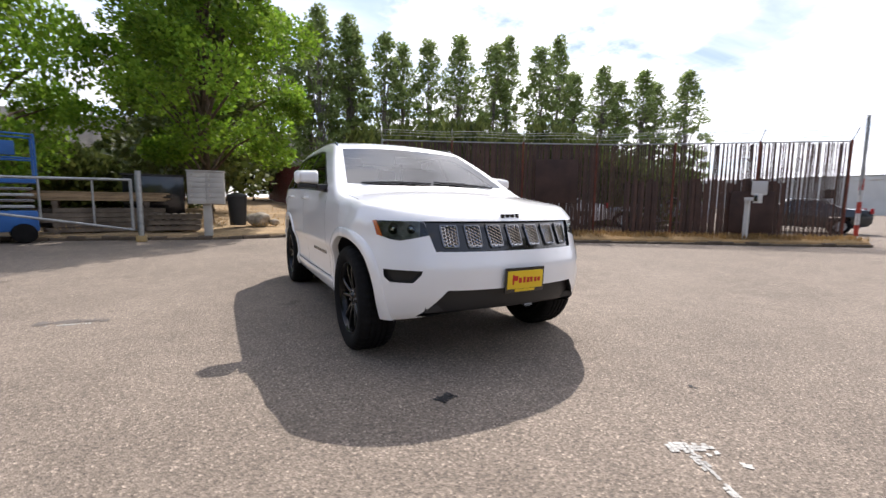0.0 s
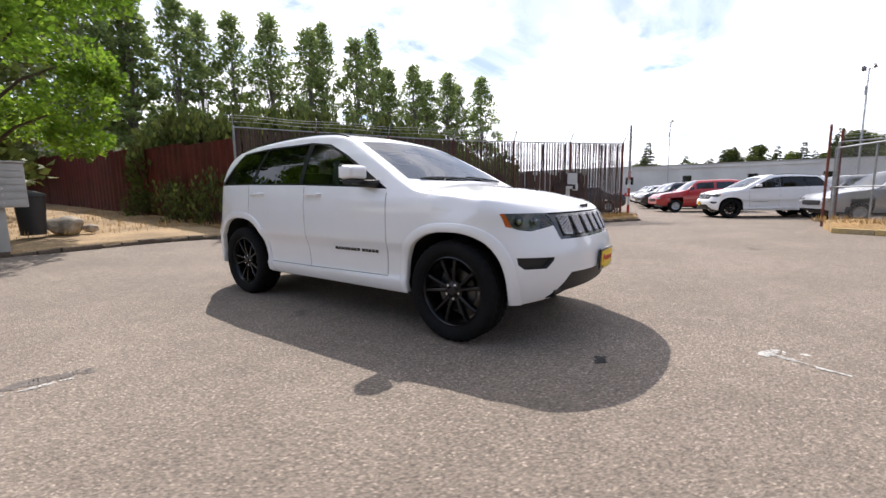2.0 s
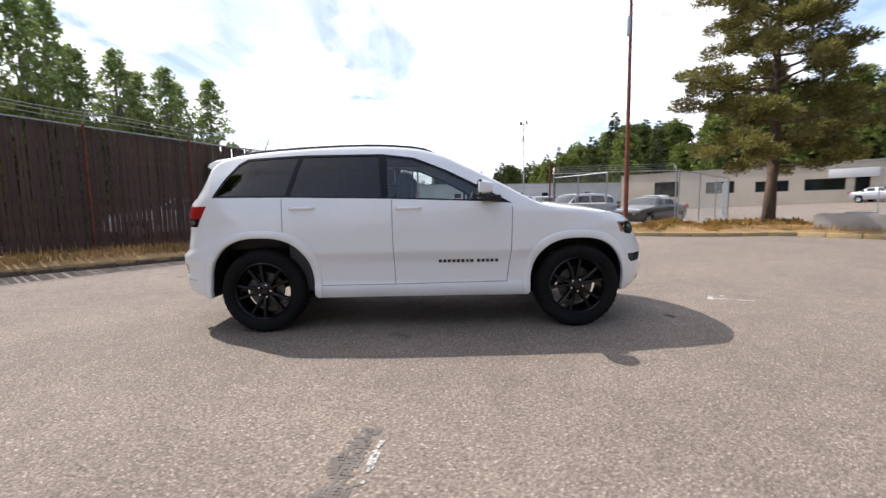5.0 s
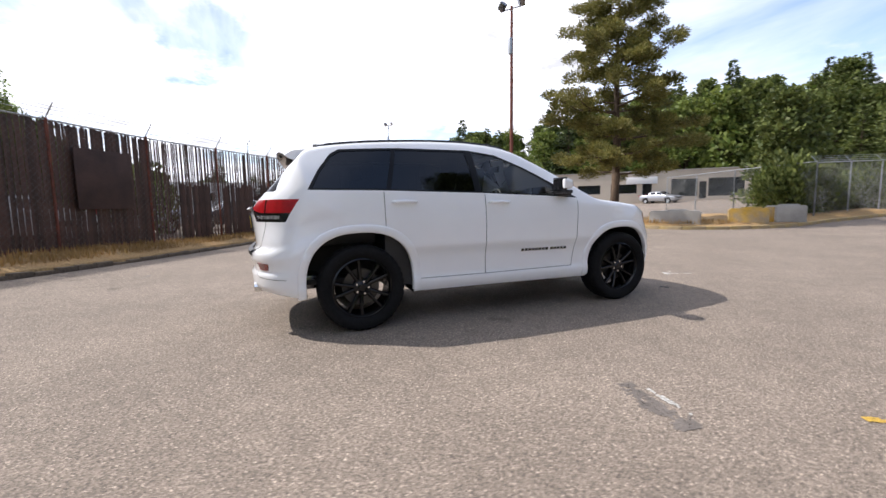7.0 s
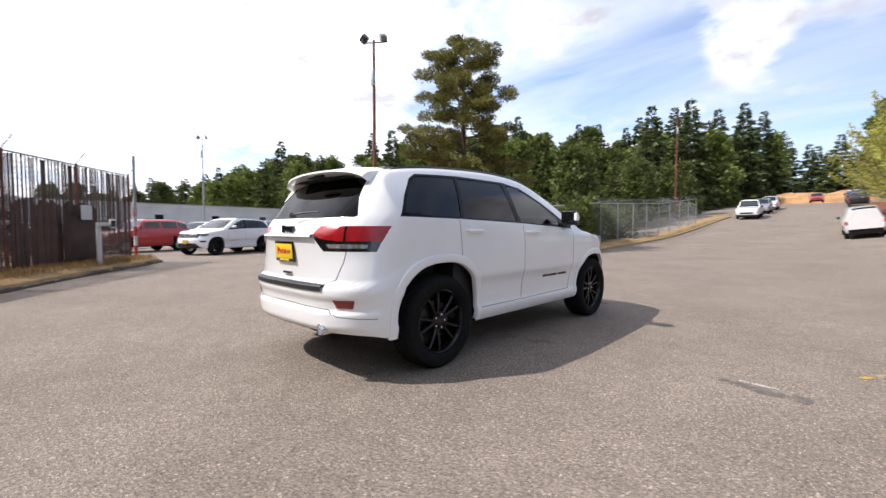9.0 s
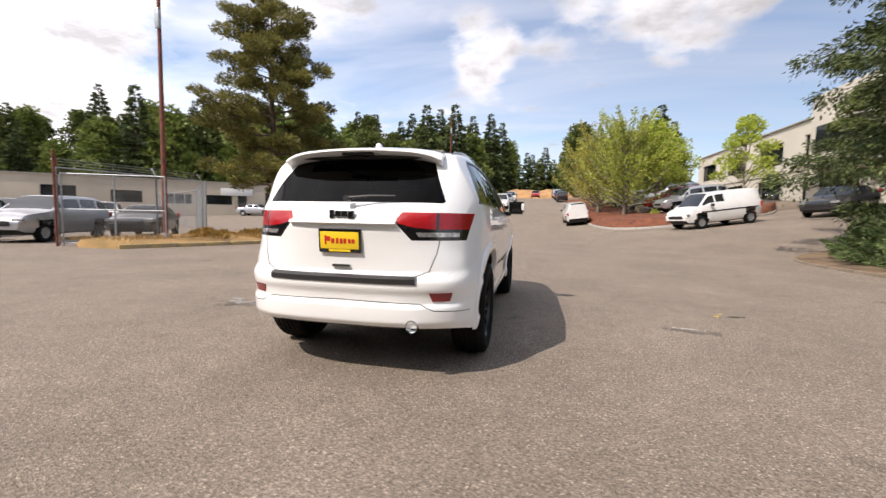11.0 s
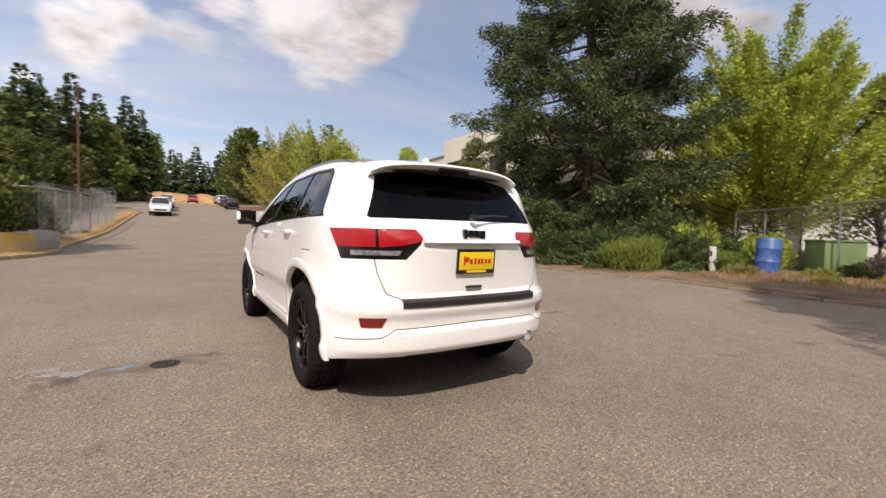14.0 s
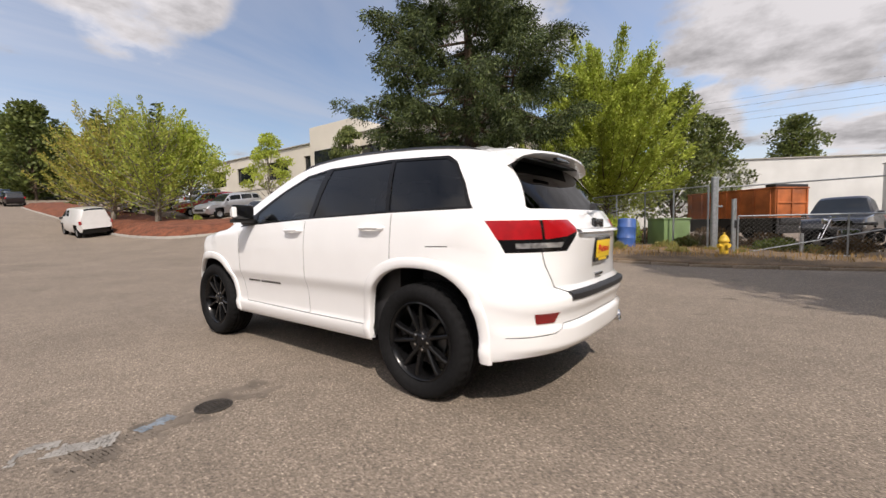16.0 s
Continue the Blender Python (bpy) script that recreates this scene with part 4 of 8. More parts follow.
def plate(y, z, tilt, up, label):
    e = part("number_plate", box(0, 0, 0, 0.315, 0.014, 0.165, 0.006), GLOSS, car, label)
    e.matrix_world = Matrix.Translation((PX, y, z)) @ Matrix.Rotation(radians(tilt), 4, "X")
    n = part("plate_face", box(0, -0.009 * up, 0.004, 0.285, 0.004, 0.118, 0.001), YELLOW, e, "yellow plate insert")
    bm = bmesh.new()
    for k, (dx, hh, dz, wd) in enumerate(((-0.10, 0.055, 0.006, 0.013), (-0.078, 0.028, 0.014, 0.03), (-0.045, 0.03, 0.0, 0.024), (-0.012, 0.034, 0.002, 0.018), (0.018, 0.03, 0.0, 0.022), (0.045, 0.03, 0.001, 0.02), (0.078, 0.026, 0.0, 0.02), (0.106, 0.024, 0.0, 0.022))):
        add_box(bm, dx * up, -0.012 * up, dz, wd * 0.95, 0.002, hh * 1.15, 0.0, Matrix.Shear("XZ", 4, (0.22 * up, 0.0)))
    part("plate_print", bm, REDP, e, "red script stroke", smooth=False)
    part("plate_foot", box(0, -0.009 * up, -0.066, 0.16, 0.004, 0.016), YELLOW, e, "yellow strip with small print")


PX = -0.015
plate(2.322, 0.597, -3, -1, "yellow dealer plate in a black frame on the front bumper")
PX = 0.0
plate(-2.366, 0.972, 4, 1, "yellow dealer plate in a black frame on the tailgate")

# rear details
lip = bmesh.new()
for k in range(24):
    x = -0.395 + 0.79 * k / 23
    y = rear_y(x, 1.10)
    lip.verts.new((x, y - 0.018, 1.112)); lip.verts.new((x, y - 0.030, 1.096)); lip.verts.new((x, y + 0.01, 1.082)); lip.verts.new((x, y + 0.02, 1.12))
lip.verts.ensure_lookup_table()
for k in range(23):
    for i in range(4):
        a, b = 4 * k + i, 4 * k + (i + 1) % 4
        lip.faces.new((lip.verts[a], lip.verts[b], lip.verts[b + 4], lip.verts[a + 4]))
part("tailgate_lip", lip, PAINT, car)
shelf = bmesh.new()
for k in range(25):
    x = -0.54 + 1.08 * k / 24
    y = rear_y(x, 0.70)
    for dy, z in ((0.03, 0.745), (-0.002, 0.738), (-0.012, 0.728), (-0.012, 0.697), (-0.002, 0.690)):
        shelf.verts.new((x, y + dy, z))
shelf.verts.ensure_lookup_table()
for k in range(24):
    for i in range(4):
        a = 5 * k + i
        shelf.faces.new((shelf.verts[a], shelf.verts[a + 1], shelf.verts[a + 6], shelf.verts[a + 5]))
part("bumper_step", shelf, BLACK, car, "black ribbed bumper step")
part("tailgate_handle", box(0, -2.345, 0.800, 0.13, 0.02, 0.018, 0.005), DCHROME, car, "tailgate handle")
bm = bmesh.new()
for x, wd, dz, hh in ((-0.075, 0.03, -0.004, 0.062), (-0.028, 0.04, 0, 0.042), (0.02, 0.04, 0, 0.042), (0.07, 0.04, -0.008, 0.058)):
    add_box(bm, x, -2.335, 1.158 + dz, wd, 0.030, hh, 0.006)
part("tailgate_badge", bm, GLOSS, car, "small black badge")
bm = bmesh.new()
for x, wd, dz, hh in ((-0.06, 0.025, -0.003, 0.045), (-0.02, 0.03, 0, 0.03), (0.02, 0.03, 0, 0.03), (0.06, 0.03, -0.005, 0.042)):
    add_box(bm, x - 0.02, 2.135, 1.006 + dz, wd * 0.9, 0.020, hh * 0.8, 0.004)
part("bonnet_badge", bm, GLOSS, car, "small black badge")
for s in (1, -1):
    y = 0.70
    for k in range(13):
        if k == 5:
            y -= 0.02
        yy = y - k * 0.0415
        part("door_badge", box(s * (half_width(yy, 0.64) + 0.002), yy, 0.640 + (0 if s > 0 else 0.02), 0.010, 0.030, 0.027, 0.002), GLOSS, car, "black block of the model badge", smooth=False)
    for y, z in ((-0.10, 1.128), (-1.06, 1.142)):
        x = half_width(y, z)
        bm = bmesh.new()
        add_tube(bm, [(s * (x - 0.005), y - 0.115, z), (s * (x + 0.028), y - 0.09, z), (s * (x + 0.034), y, z + 0.002), (s * (x + 0.028), y + 0.09, z), (s * (x - 0.005), y + 0.115, z)], [0.012, 0.015, 0.015, 0.015, 0.012], 8)
        part("door_handle", bm, PAINT, car, "white door handle")
    # mirror
    bm = bmesh.new()
    bmesh.ops.create_cube(bm, size=1.0, matrix=Matrix.Translation((s * 1.045, 0.60, 1.300)) @ Matrix.Diagonal((0.215, 0.13, 0.150, 1)))
    for v in bm.verts:
        if v.co.y > 0.6:
            v.co.x = s * 1.03 + (v.co.x - s * 1.03) * 0.72
            v.co.z = 1.295 + (v.co.z - 1.295) * 0.66
        if abs(v.co.x) > 1.05:
            v.co.z = 1.30 + (v.co.z - 1.30) * 0.84
            v.co.y -= 0.02
    bmesh.ops.bevel(bm, geom=list(bm.edges), offset=0.03, segments=4, profile=0.6, affect="EDGES")
    mir = part("wing_mirror", bm, PAINT, car, "white mirror cap", angle=60)
    part("mirror_base", add_box(box(s * 1.03, 0.585, 1.222, 0.19, 0.10, 0.035, 0.012), s * 0.925, 0.66, 1.21, 0.09, 0.16, 0.055, 0.015), BLACK, mir, "black mirror foot")
    part("mirror_back", box(s * 1.046, 0.534, 1.300, 0.196, 0.03, 0.132, 0.012), GLOSS, mir, "black mirror back")
    # low black roof rail
    bm = bmesh.new()
    rail = []
    for k in range(19):
        y = 0.15 - 1.95 * k / 18
        x = side_x(y, top_z(0.64, y) - 0.02) - 0.045
        rail.append((s * x, y, top_z(x, y) + (0.008 if 0 < k < 18 else -0.008)))
    add_tube(bm, rail, 0.012, 6)
    part("roof_rail", bm, GLOSS, car, "low black roof rail")
# spoiler over the rear window
bm = bmesh.new()
rows = []
for k in range(25):
    x = -0.625 + 1.25 * k / 24
    e = abs(x / 0.625)
    drop = 0.035 * e ** 2 + 0.03 * e ** 8
    tip = -2.105 + 0.07 * e ** 3
    rows.append([bm.verts.new(p) for p in ((x, -1.74, 1.700 - drop), (x, -1.86, 1.686 - drop), (x, -1.98, 1.668 - drop), (x, tip, 1.642 - drop * 1.1), (x, tip - 0.004, 1.627 - drop * 1.1), (x, tip + 0.02, 1.615 - drop * 1.2), (x, -1.93, 1.598 - drop * 1.4), (x, -1.84, 1.58 - drop))])
for a, b in zip(rows, rows[1:]):
    for k in range(7):
        bm.faces.new((a[k], a[k + 1], b[k + 1], b[k]))
bm.faces.new(rows[0]); bm.faces.new(rows[-1][::-1])
sp = part("roof_spoiler", bm, PAINT, car, "white roof spoiler", angle=60)
# gloss black puts the recess's shade into the brake light's colour
part("brake_light", box(0, -2.075, 1.607, 0.25, 0.030, 0.026, 0.006), GLOSS, sp, "high brake light, black like its shaded recess")
part("spoiler_underside", box(0, -1.945, 1.585, 1.08, 0.15, 0.014), BLACK, sp, "black spoiler underside")
bm = bmesh.new()
bmesh.ops.create_cube(bm, size=1.0, matrix=Matrix.Translation((0, -1.62, 1.728)) @ Matrix.Diagonal((0.05, 0.17, 0.06, 1)))
for v in bm.verts:
    if v.co.z > 1.735:
        v.co.x *= 0.3
        v.co.y = -1.655 + (v.co.y + 1.62) * 0.35
bmesh.ops.bevel(bm, geom=list(bm.edges), offset=0.008, segments=2, affect="EDGES")
part("roof_antenna", bm, PAINT, car, "white fin antenna")
part("rear_wiper", add_tube(rod((0.02, -2.28, 1.265), (0.02, -2.32, 1.265), 0.024), [(0.02, -2.31, 1.268), (0.18, -2.28, 1.285), (0.36, -2.26, 1.287)], [0.013, 0.009, 0.006], 6), BLACK, car, "black rear wiper")
for x0 in (-0.62, 0.05):
    pts = [(x0 + 0.62 * k / 6, 1.045 - 0.035 * k / 6 - 0.03 * abs(x0 + 0.62 * k / 6), 0) for k in range(7)]
    part("wiper", add_tube(bmesh.new(), [(x, y, top_z(x, y) + 0.012) for x, y, _ in pts], 0.009, 5), BLACK, car, "black windshield wiper")
part("exhaust", lathe([(0.030, 0.05), (0.036, 0.0), (0.043, -0.004), (0.045, 0.0), (0.045, 0.16), (0.03, 0.16), (0.028, 0.05)], 24, "Y"), CHROME, car, "bright exhaust tip").matrix_world = Matrix.Translation((0.515, -2.35, 0.405))
part("exhaust_recess", box(0.515, -2.26, 0.42, 0.11, 0.06, 0.08, 0.02), BLACK, car)
part("silencer", box(0.1, -1.95, 0.42, 1.0, 0.32, 0.14, 0.05), DCHROME, car, "dull metal silencer")
for y in (1.4575, -1.4575):
    part("axle", rod((-0.75, y, 0.36), (0.75, y, 0.36), 0.045), BLACK, car)


def wheel_mesh():
    """Tyre, rim, spokes, hub and brake disc, facing +x, round the origin."""
    w = empty("wheel", Matrix())
    prof = [(0.262, 0.098), (0.275, 0.118), (0.305, 0.134), (0.340, 0.136), (0.362, 0.128), (0.376, 0.112), (0.384, 0.098)]
    for g in (0.06, 0.02, -0.02, -0.06):
        prof += [(0.387, g + 0.013), (0.387, g + 0.006), (0.377, g + 0.005), (0.377, g - 0.005), (0.387, g - 0.006)]
    prof += [(0.384, -0.098), (0.376, -0.112), (0.362, -0.128), (0.340, -0.136), (0.305, -0.134), (0.275, -0.118), (0.262, -0.098), (0.255, 0.0), (0.262, 0.098)]
    tread = lathe(prof, 120, "X")
    for v in tread.verts:
        r, a = math.hypot(v.co.y, v.co.z), math.atan2(v.co.z, v.co.y) / (2 * math.pi) * 120
        if r > 0.3755 and round(a + (30 if v.co.x > 0 else 31)) % 3 == 0 and abs(v.co.x) > 0.03:
            v.co.y, v.co.z = v.co.y * 0.980, v.co.z * 0.980
    part("tyre", tread, TYRE, w, "black treaded tyre")
    part("rim", lathe([(0.268, 0.100), (0.268, 0.110), (0.258, 0.114), (0.248, 0.104), (0.238, 0.06), (0.232, -0.09), (0.25, -0.10), (0.262, -0.098)], 48, "X"), RIMB, w, "gloss black alloy rim")
    bm = bmesh.new()
    for k in range(5):
        for off in (-11.5, 11.5):
            t = radians(72 * k + 90 + off)
            t2 = radians(72 * k + 90 + off * 1.25)
            c, s = math.cos(t), math.sin(t)
            a = [(0.055, 0.075, 0.015), (0.12, 0.088, 0.013), (0.20, 0.096, 0.012), (0.252, 0.094, 0.015)]
            rings = []
            for r, x, hw in a:
                q = t + (t2 - t) * r / 0.25
                cy, cz = r * math.cos(q), r * math.sin(q)
                ny, nz = -math.sin(q) * hw, math.cos(q) * hw
                rings.append([bm.verts.new(p) for p in ((x - 0.045, cy - ny * 1.3, cz - nz * 1.3), (x - 0.006, cy - ny, cz - nz), (x, cy - ny * 0.5, cz - nz * 0.5), (x, cy + ny * 0.5, cz + nz * 0.5), (x - 0.006, cy + ny, cz + nz), (x - 0.045, cy + ny * 1.3, cz + nz * 1.3))])
            for p, q in zip(rings, rings[1:]):
                for i in range(6):
                    bm.faces.new((p[i], p[(i + 1) % 6], q[(i + 1) % 6], q[i]))
            bm.faces.new(rings[-1]); bm.faces.new(rings[0][::-1])
    part("spokes", bm, RIMB, w, "paired gloss black spokes")
    part("hub", lathe([(0.0, 0.094), (0.030, 0.094), (0.034, 0.088), (0.045, 0.080), (0.078, 0.074), (0.086, 0.06), (0.08, -0.02)], 28, "X"), RIMB, w, "black hub cap")
    for k in range(5):
        t = radians(72 * k + 54)
        part("wheel_nut", rod((0.070, 0.057 * math.cos(t), 0.057 * math.sin(t)), (0.088, 0.057 * math.cos(t), 0.057 * math.sin(t)), 0.011, 0.009, 6), CHROME, w, "chrome wheel nut")
    part("brake_disc", lathe([(0.06, 0.02), (0.165, 0.02), (0.168, 0.01), (0.165, 0.0), (0.06, 0.0)], 32, "X"), mat("brake_steel", (0.10, 0.10, 0.10), 0.4, 1.0), w, "worn steel brake disc")
    return w


wheel = wheel_mesh()
wheel.parent = car
wheel.matrix_world = pose(0.808, 1.4575, 0.385, 8, 0, 0)
for x, y, rz, rx in ((0.808, -1.4575, 0, 20), (-0.808, 1.4575, 180, 31), (-0.808, -1.4575, 180, 12)):
    copy_thing(wheel, pose(x, y, 0.385, rx, 0, rz))

# ---------- trees and shrubs ----------
def leaf_mesh(name, pts, ways, size, wide, material, parent, seed, label="", curl=0.15):
    """Many small pointed leaves at pts, each turned along ways, as one mesh."""
    rg = np.random.default_rng(seed)
    n = len(pts)
    d = ways / np.maximum(np.linalg.norm(ways, axis=1, keepdims=True), 1e-6)
    r = rg.normal(size=(n, 3))
    s = np.cross(d, r)
    s /= np.maximum(np.linalg.norm(s, axis=1, keepdims=True), 1e-6)
    u = np.cross(s, d)
    L = (size * rg.uniform(0.6, 1.35, n))[:, None]
    Wd = L * wide
    v = np.empty((n, 4, 3))
    v[:, 0] = pts
    v[:, 1] = pts + d * L * 0.5 + s * Wd * 0.5 + u * L * curl * 0.5
    v[:, 2] = pts + d * L - u * L * curl
    v[:, 3] = pts + d * L * 0.5 - s * Wd * 0.5 + u * L * curl * 0.5
    me = bpy.data.meshes.new(name)
    me.vertices.add(4 * n)
    me.vertices.foreach_set("co", v.astype(np.float32).ravel())
    me.loops.add(4 * n)
    me.loops.foreach_set("vertex_index", np.arange(4 * n, dtype=np.int32))
    me.polygons.add(n)
    me.polygons.foreach_set("loop_start", np.arange(0, 4 * n, 4, dtype=np.int32))
    me.polygons.foreach_set("loop_total", np.full(n, 4, dtype=np.int32))
    me.materials.append(material)
    me.update(calc_edges=True)
    ob = new(name, me)
    ob.parent = parent
    if label:
        ob["label"] = label
    return ob


def broadleaf(name, tall, spread, low, n, size, leafm, barkm, seed, label, category="tree", clumps=40, trunk=0.22, tall_top=0.5, stems=1, upright=0.3, puff=1.0, wide=0.75):
    """A broad-leaved tree: bent trunk, limbs to each clump, a crown of leaves gathered in clumps with gaps between."""
    rg = np.random.default_rng(seed)
    e = empty(name, Matrix(), label, category)
    wood = bmesh.new()
    centres = []
    for k in range(clumps):
        t = (k + 0.5) / clumps
        z = low + (tall - low) * t ** 0.85
        q = (z - low) / (tall - low)
        rad = spread * (math.sin(math.pi * min(1, (q * 0.86 + 0.14)) ** tall_top * 0.98) ** 0.8) * rg.uniform(0.35, 1.0)
        a = k * 2.399963 + rg.uniform(-0.5, 0.5)
        centres.append(Vector((rad * math.cos(a), rad * math.sin(a), z + rg.uniform(-0.3, 0.3))))
    for sidx in range(stems):
        ox, oy = (0, 0) if stems == 1 else (0.35 * math.cos(sidx * 2.4), 0.35 * math.sin(sidx * 2.4))
        pts = [(ox + 0.10 * noise.noise((k * 0.7, seed, sidx)) * k, oy + 0.10 * noise.noise((seed, k * 0.7, sidx)) * k, tall * 0.88 * k / 7) for k in range(8)]
        pts[0] = (pts[0][0], pts[0][1], -0.15)
        add_tube(wood, pts, [trunk / math.sqrt(stems) * (1.25 if k == 0 else 1 - 0.125 * k) for k in range(8)], 9)
    for c in centres[::1 if clumps < 60 else 2]:
        z0 = max(low * 0.7, c.z * 0.62)
        add_tube(wood, [(0.05 * c.x, 0.05 * c.y, z0 * 0.9), (c.x * 0.5, c.y * 0.5, (z0 + c.z) / 2 + 0.1), (c.x, c.y, c.z)], [trunk * 0.32, trunk * 0.2, 0.012], 5)
    part("trunk", wood, barkm, e, "trunk with limbs")
    per = n // clumps
    P, D = [], []
    for c in centres:
        r = spread * rg.uniform(0.24, 0.42) * puff
        m = int(per * rg.uniform(0.6, 1.4))
        g = rg.normal(size=(m, 3))
        g /= np.linalg.norm(g, axis=1, keepdims=True)
        g *= (r * rg.uniform(0.25, 1.0, m) ** 0.6)[:, None]
        g[:, 2] *= 0.62
        P.append(np.array(c) + g)
        D.append(g + rg.normal(size=(m, 3)) * r * 0.5 + np.array([0, 0, upright * r]))
    leaf_mesh("crown", np.concatenate(P), np.concatenate(D), size, wide, leafm, e, seed, "leafy crown")
    return e


def feathery(name, tall, spread, n, size, leafm, barkm, seed, label, branches=46):
    """A tree of long upswept branches, each feathered with small leaves."""
    rg = np.random.default_rng(seed)
    e = empty(name, Matrix(), label, "tree")
    wood = bmesh.new()
    add_tube(wood, [(0, 0, -0.1), (0.1, 0, tall * 0.3), (0.0, 0.1, tall * 0.6), (0.1, 0.1, tall * 0.9)], [0.2, 0.16, 0.09, 0.03], 8)
    P, D = [], []
    for k in range(branches):
        t = (k + 0.5) / branches
        z0 = tall * (0.12 + 0.62 * t)
        a = k * 2.399963 + rg.uniform(-0.3, 0.3)
        reach = spread * (1.05 - 0.62 * t) * rg.uniform(0.7, 1.1)
        rise = reach * rg.uniform(0.75, 1.25) * (0.55 + 0.7 * t)
        base, tip = np.array([0, 0, z0]), np.array([reach * math.cos(a), reach * math.sin(a), z0 + rise])
        mid = (base + tip) / 2 + np.array([0.12 * reach * math.cos(a), 0.12 * reach * math.sin(a), -0.10 * reach])
        add_tube(wood, [base, mid, tip], [0.05, 0.028, 0.006], 5)
        m = n // branches
        u = rg.uniform(0.15, 1.08, m)[:, None]
        line = (1 - u) ** 2 * base + 2 * u * (1 - u) * mid + u ** 2 * tip
        way = tip - base
        P.append(line + rg.normal(size=(m, 3)) * 0.16 * (1.5 - u) * spread / 3)
        D.append(way / np.linalg.norm(way) + rg.normal(size=(m, 3)) * 0.55)
    part("trunk", wood, barkm, e, "slim trunk with upswept branches")
    leaf_mesh("crown", np.concatenate(P), np.concatenate(D), size, 0.5, leafm, e, seed, "feathery crown")
    return e


def conifer(name, tall, spread, low, n, size, leafm, seed, label, whorls=22, droop=0.25, gaps=0.15, sharp=1.0, trunk=0.24, arms=7, thick=0.07):
    """A conifer: straight trunk, whorls of drooping boughs, each bough a spray of needles."""
    rg = np.random.default_rng(seed)
    e = empty(name, Matrix(), label, "tree")
    wood = bmesh.new()
    add_tube(wood, [(0, 0, -0.2), (0.05, 0, tall * 0.35), (-0.03, 0.04, tall * 0.7), (0, 0, tall)], [trunk, trunk * 0.75, trunk * 0.4, 0.02], 9)
    boughs = []
    for k in range(whorls):
        t = k / (whorls - 1)
        z = low + (tall - low) * 0.97 * t
        for j in range(arms):
            if rg.uniform() < gaps:
                continue
            a = j * 2 * math.pi / arms + k * 0.9 + rg.uniform(-0.3, 0.3)
            reach = spread * (1 - t) ** sharp * rg.uniform(0.62, 1.12) + 0.18
            zz = z + rg.uniform(-0.25, 0.25)
            base = np.array([0, 0, zz])
            tip = np.array([reach * math.cos(a), reach * math.sin(a), zz - droop * reach * (1.1 - 1.5 * t)])
            mid = (base + tip) / 2 + np.array([0, 0, 0.10 * reach])
            boughs.append((base, mid, tip, reach))
            if reach > 0.6:
                add_tube(wood, [base, mid, tip], [0.012 + 0.011 * reach, 0.008 + 0.006 * reach, 0.006], 4)
    part("trunk", wood, BARK, e, "straight trunk with boughs")
    total = sum(b[3] ** 1.35 for b in boughs)
    P, D = [], []
    for base, mid, tip, reach in boughs:
        m = max(6, int(n * reach ** 1.35 / total))
        u = rg.uniform(0.22, 1.06, m)[:, None]
        line = (1 - u) ** 2 * base + 2 * u * (1 - u) * mid + u ** 2 * tip
        out = (tip - base) / np.linalg.norm(tip - base)
        side = np.cross(out, [0, 0, 1.0])
        w = rg.normal(size=(m, 1)) * reach * 0.16 * (1.25 - u)
        P.append(line + side * w + np.array([0, 0, 1.0]) * (rg.normal(size=(m, 1)) * thick - 0.25 * np.abs(w)))
        D.append(out + side * np.sign(w) * 0.7 + rg.normal(size=(m, 3)) * 0.35 - np.array([0, 0, 0.15]))
    leaf_mesh("crown", np.concatenate(P), np.concatenate(D), size, 0.42, leafm, e, seed, "needle-clad boughs")
    return e


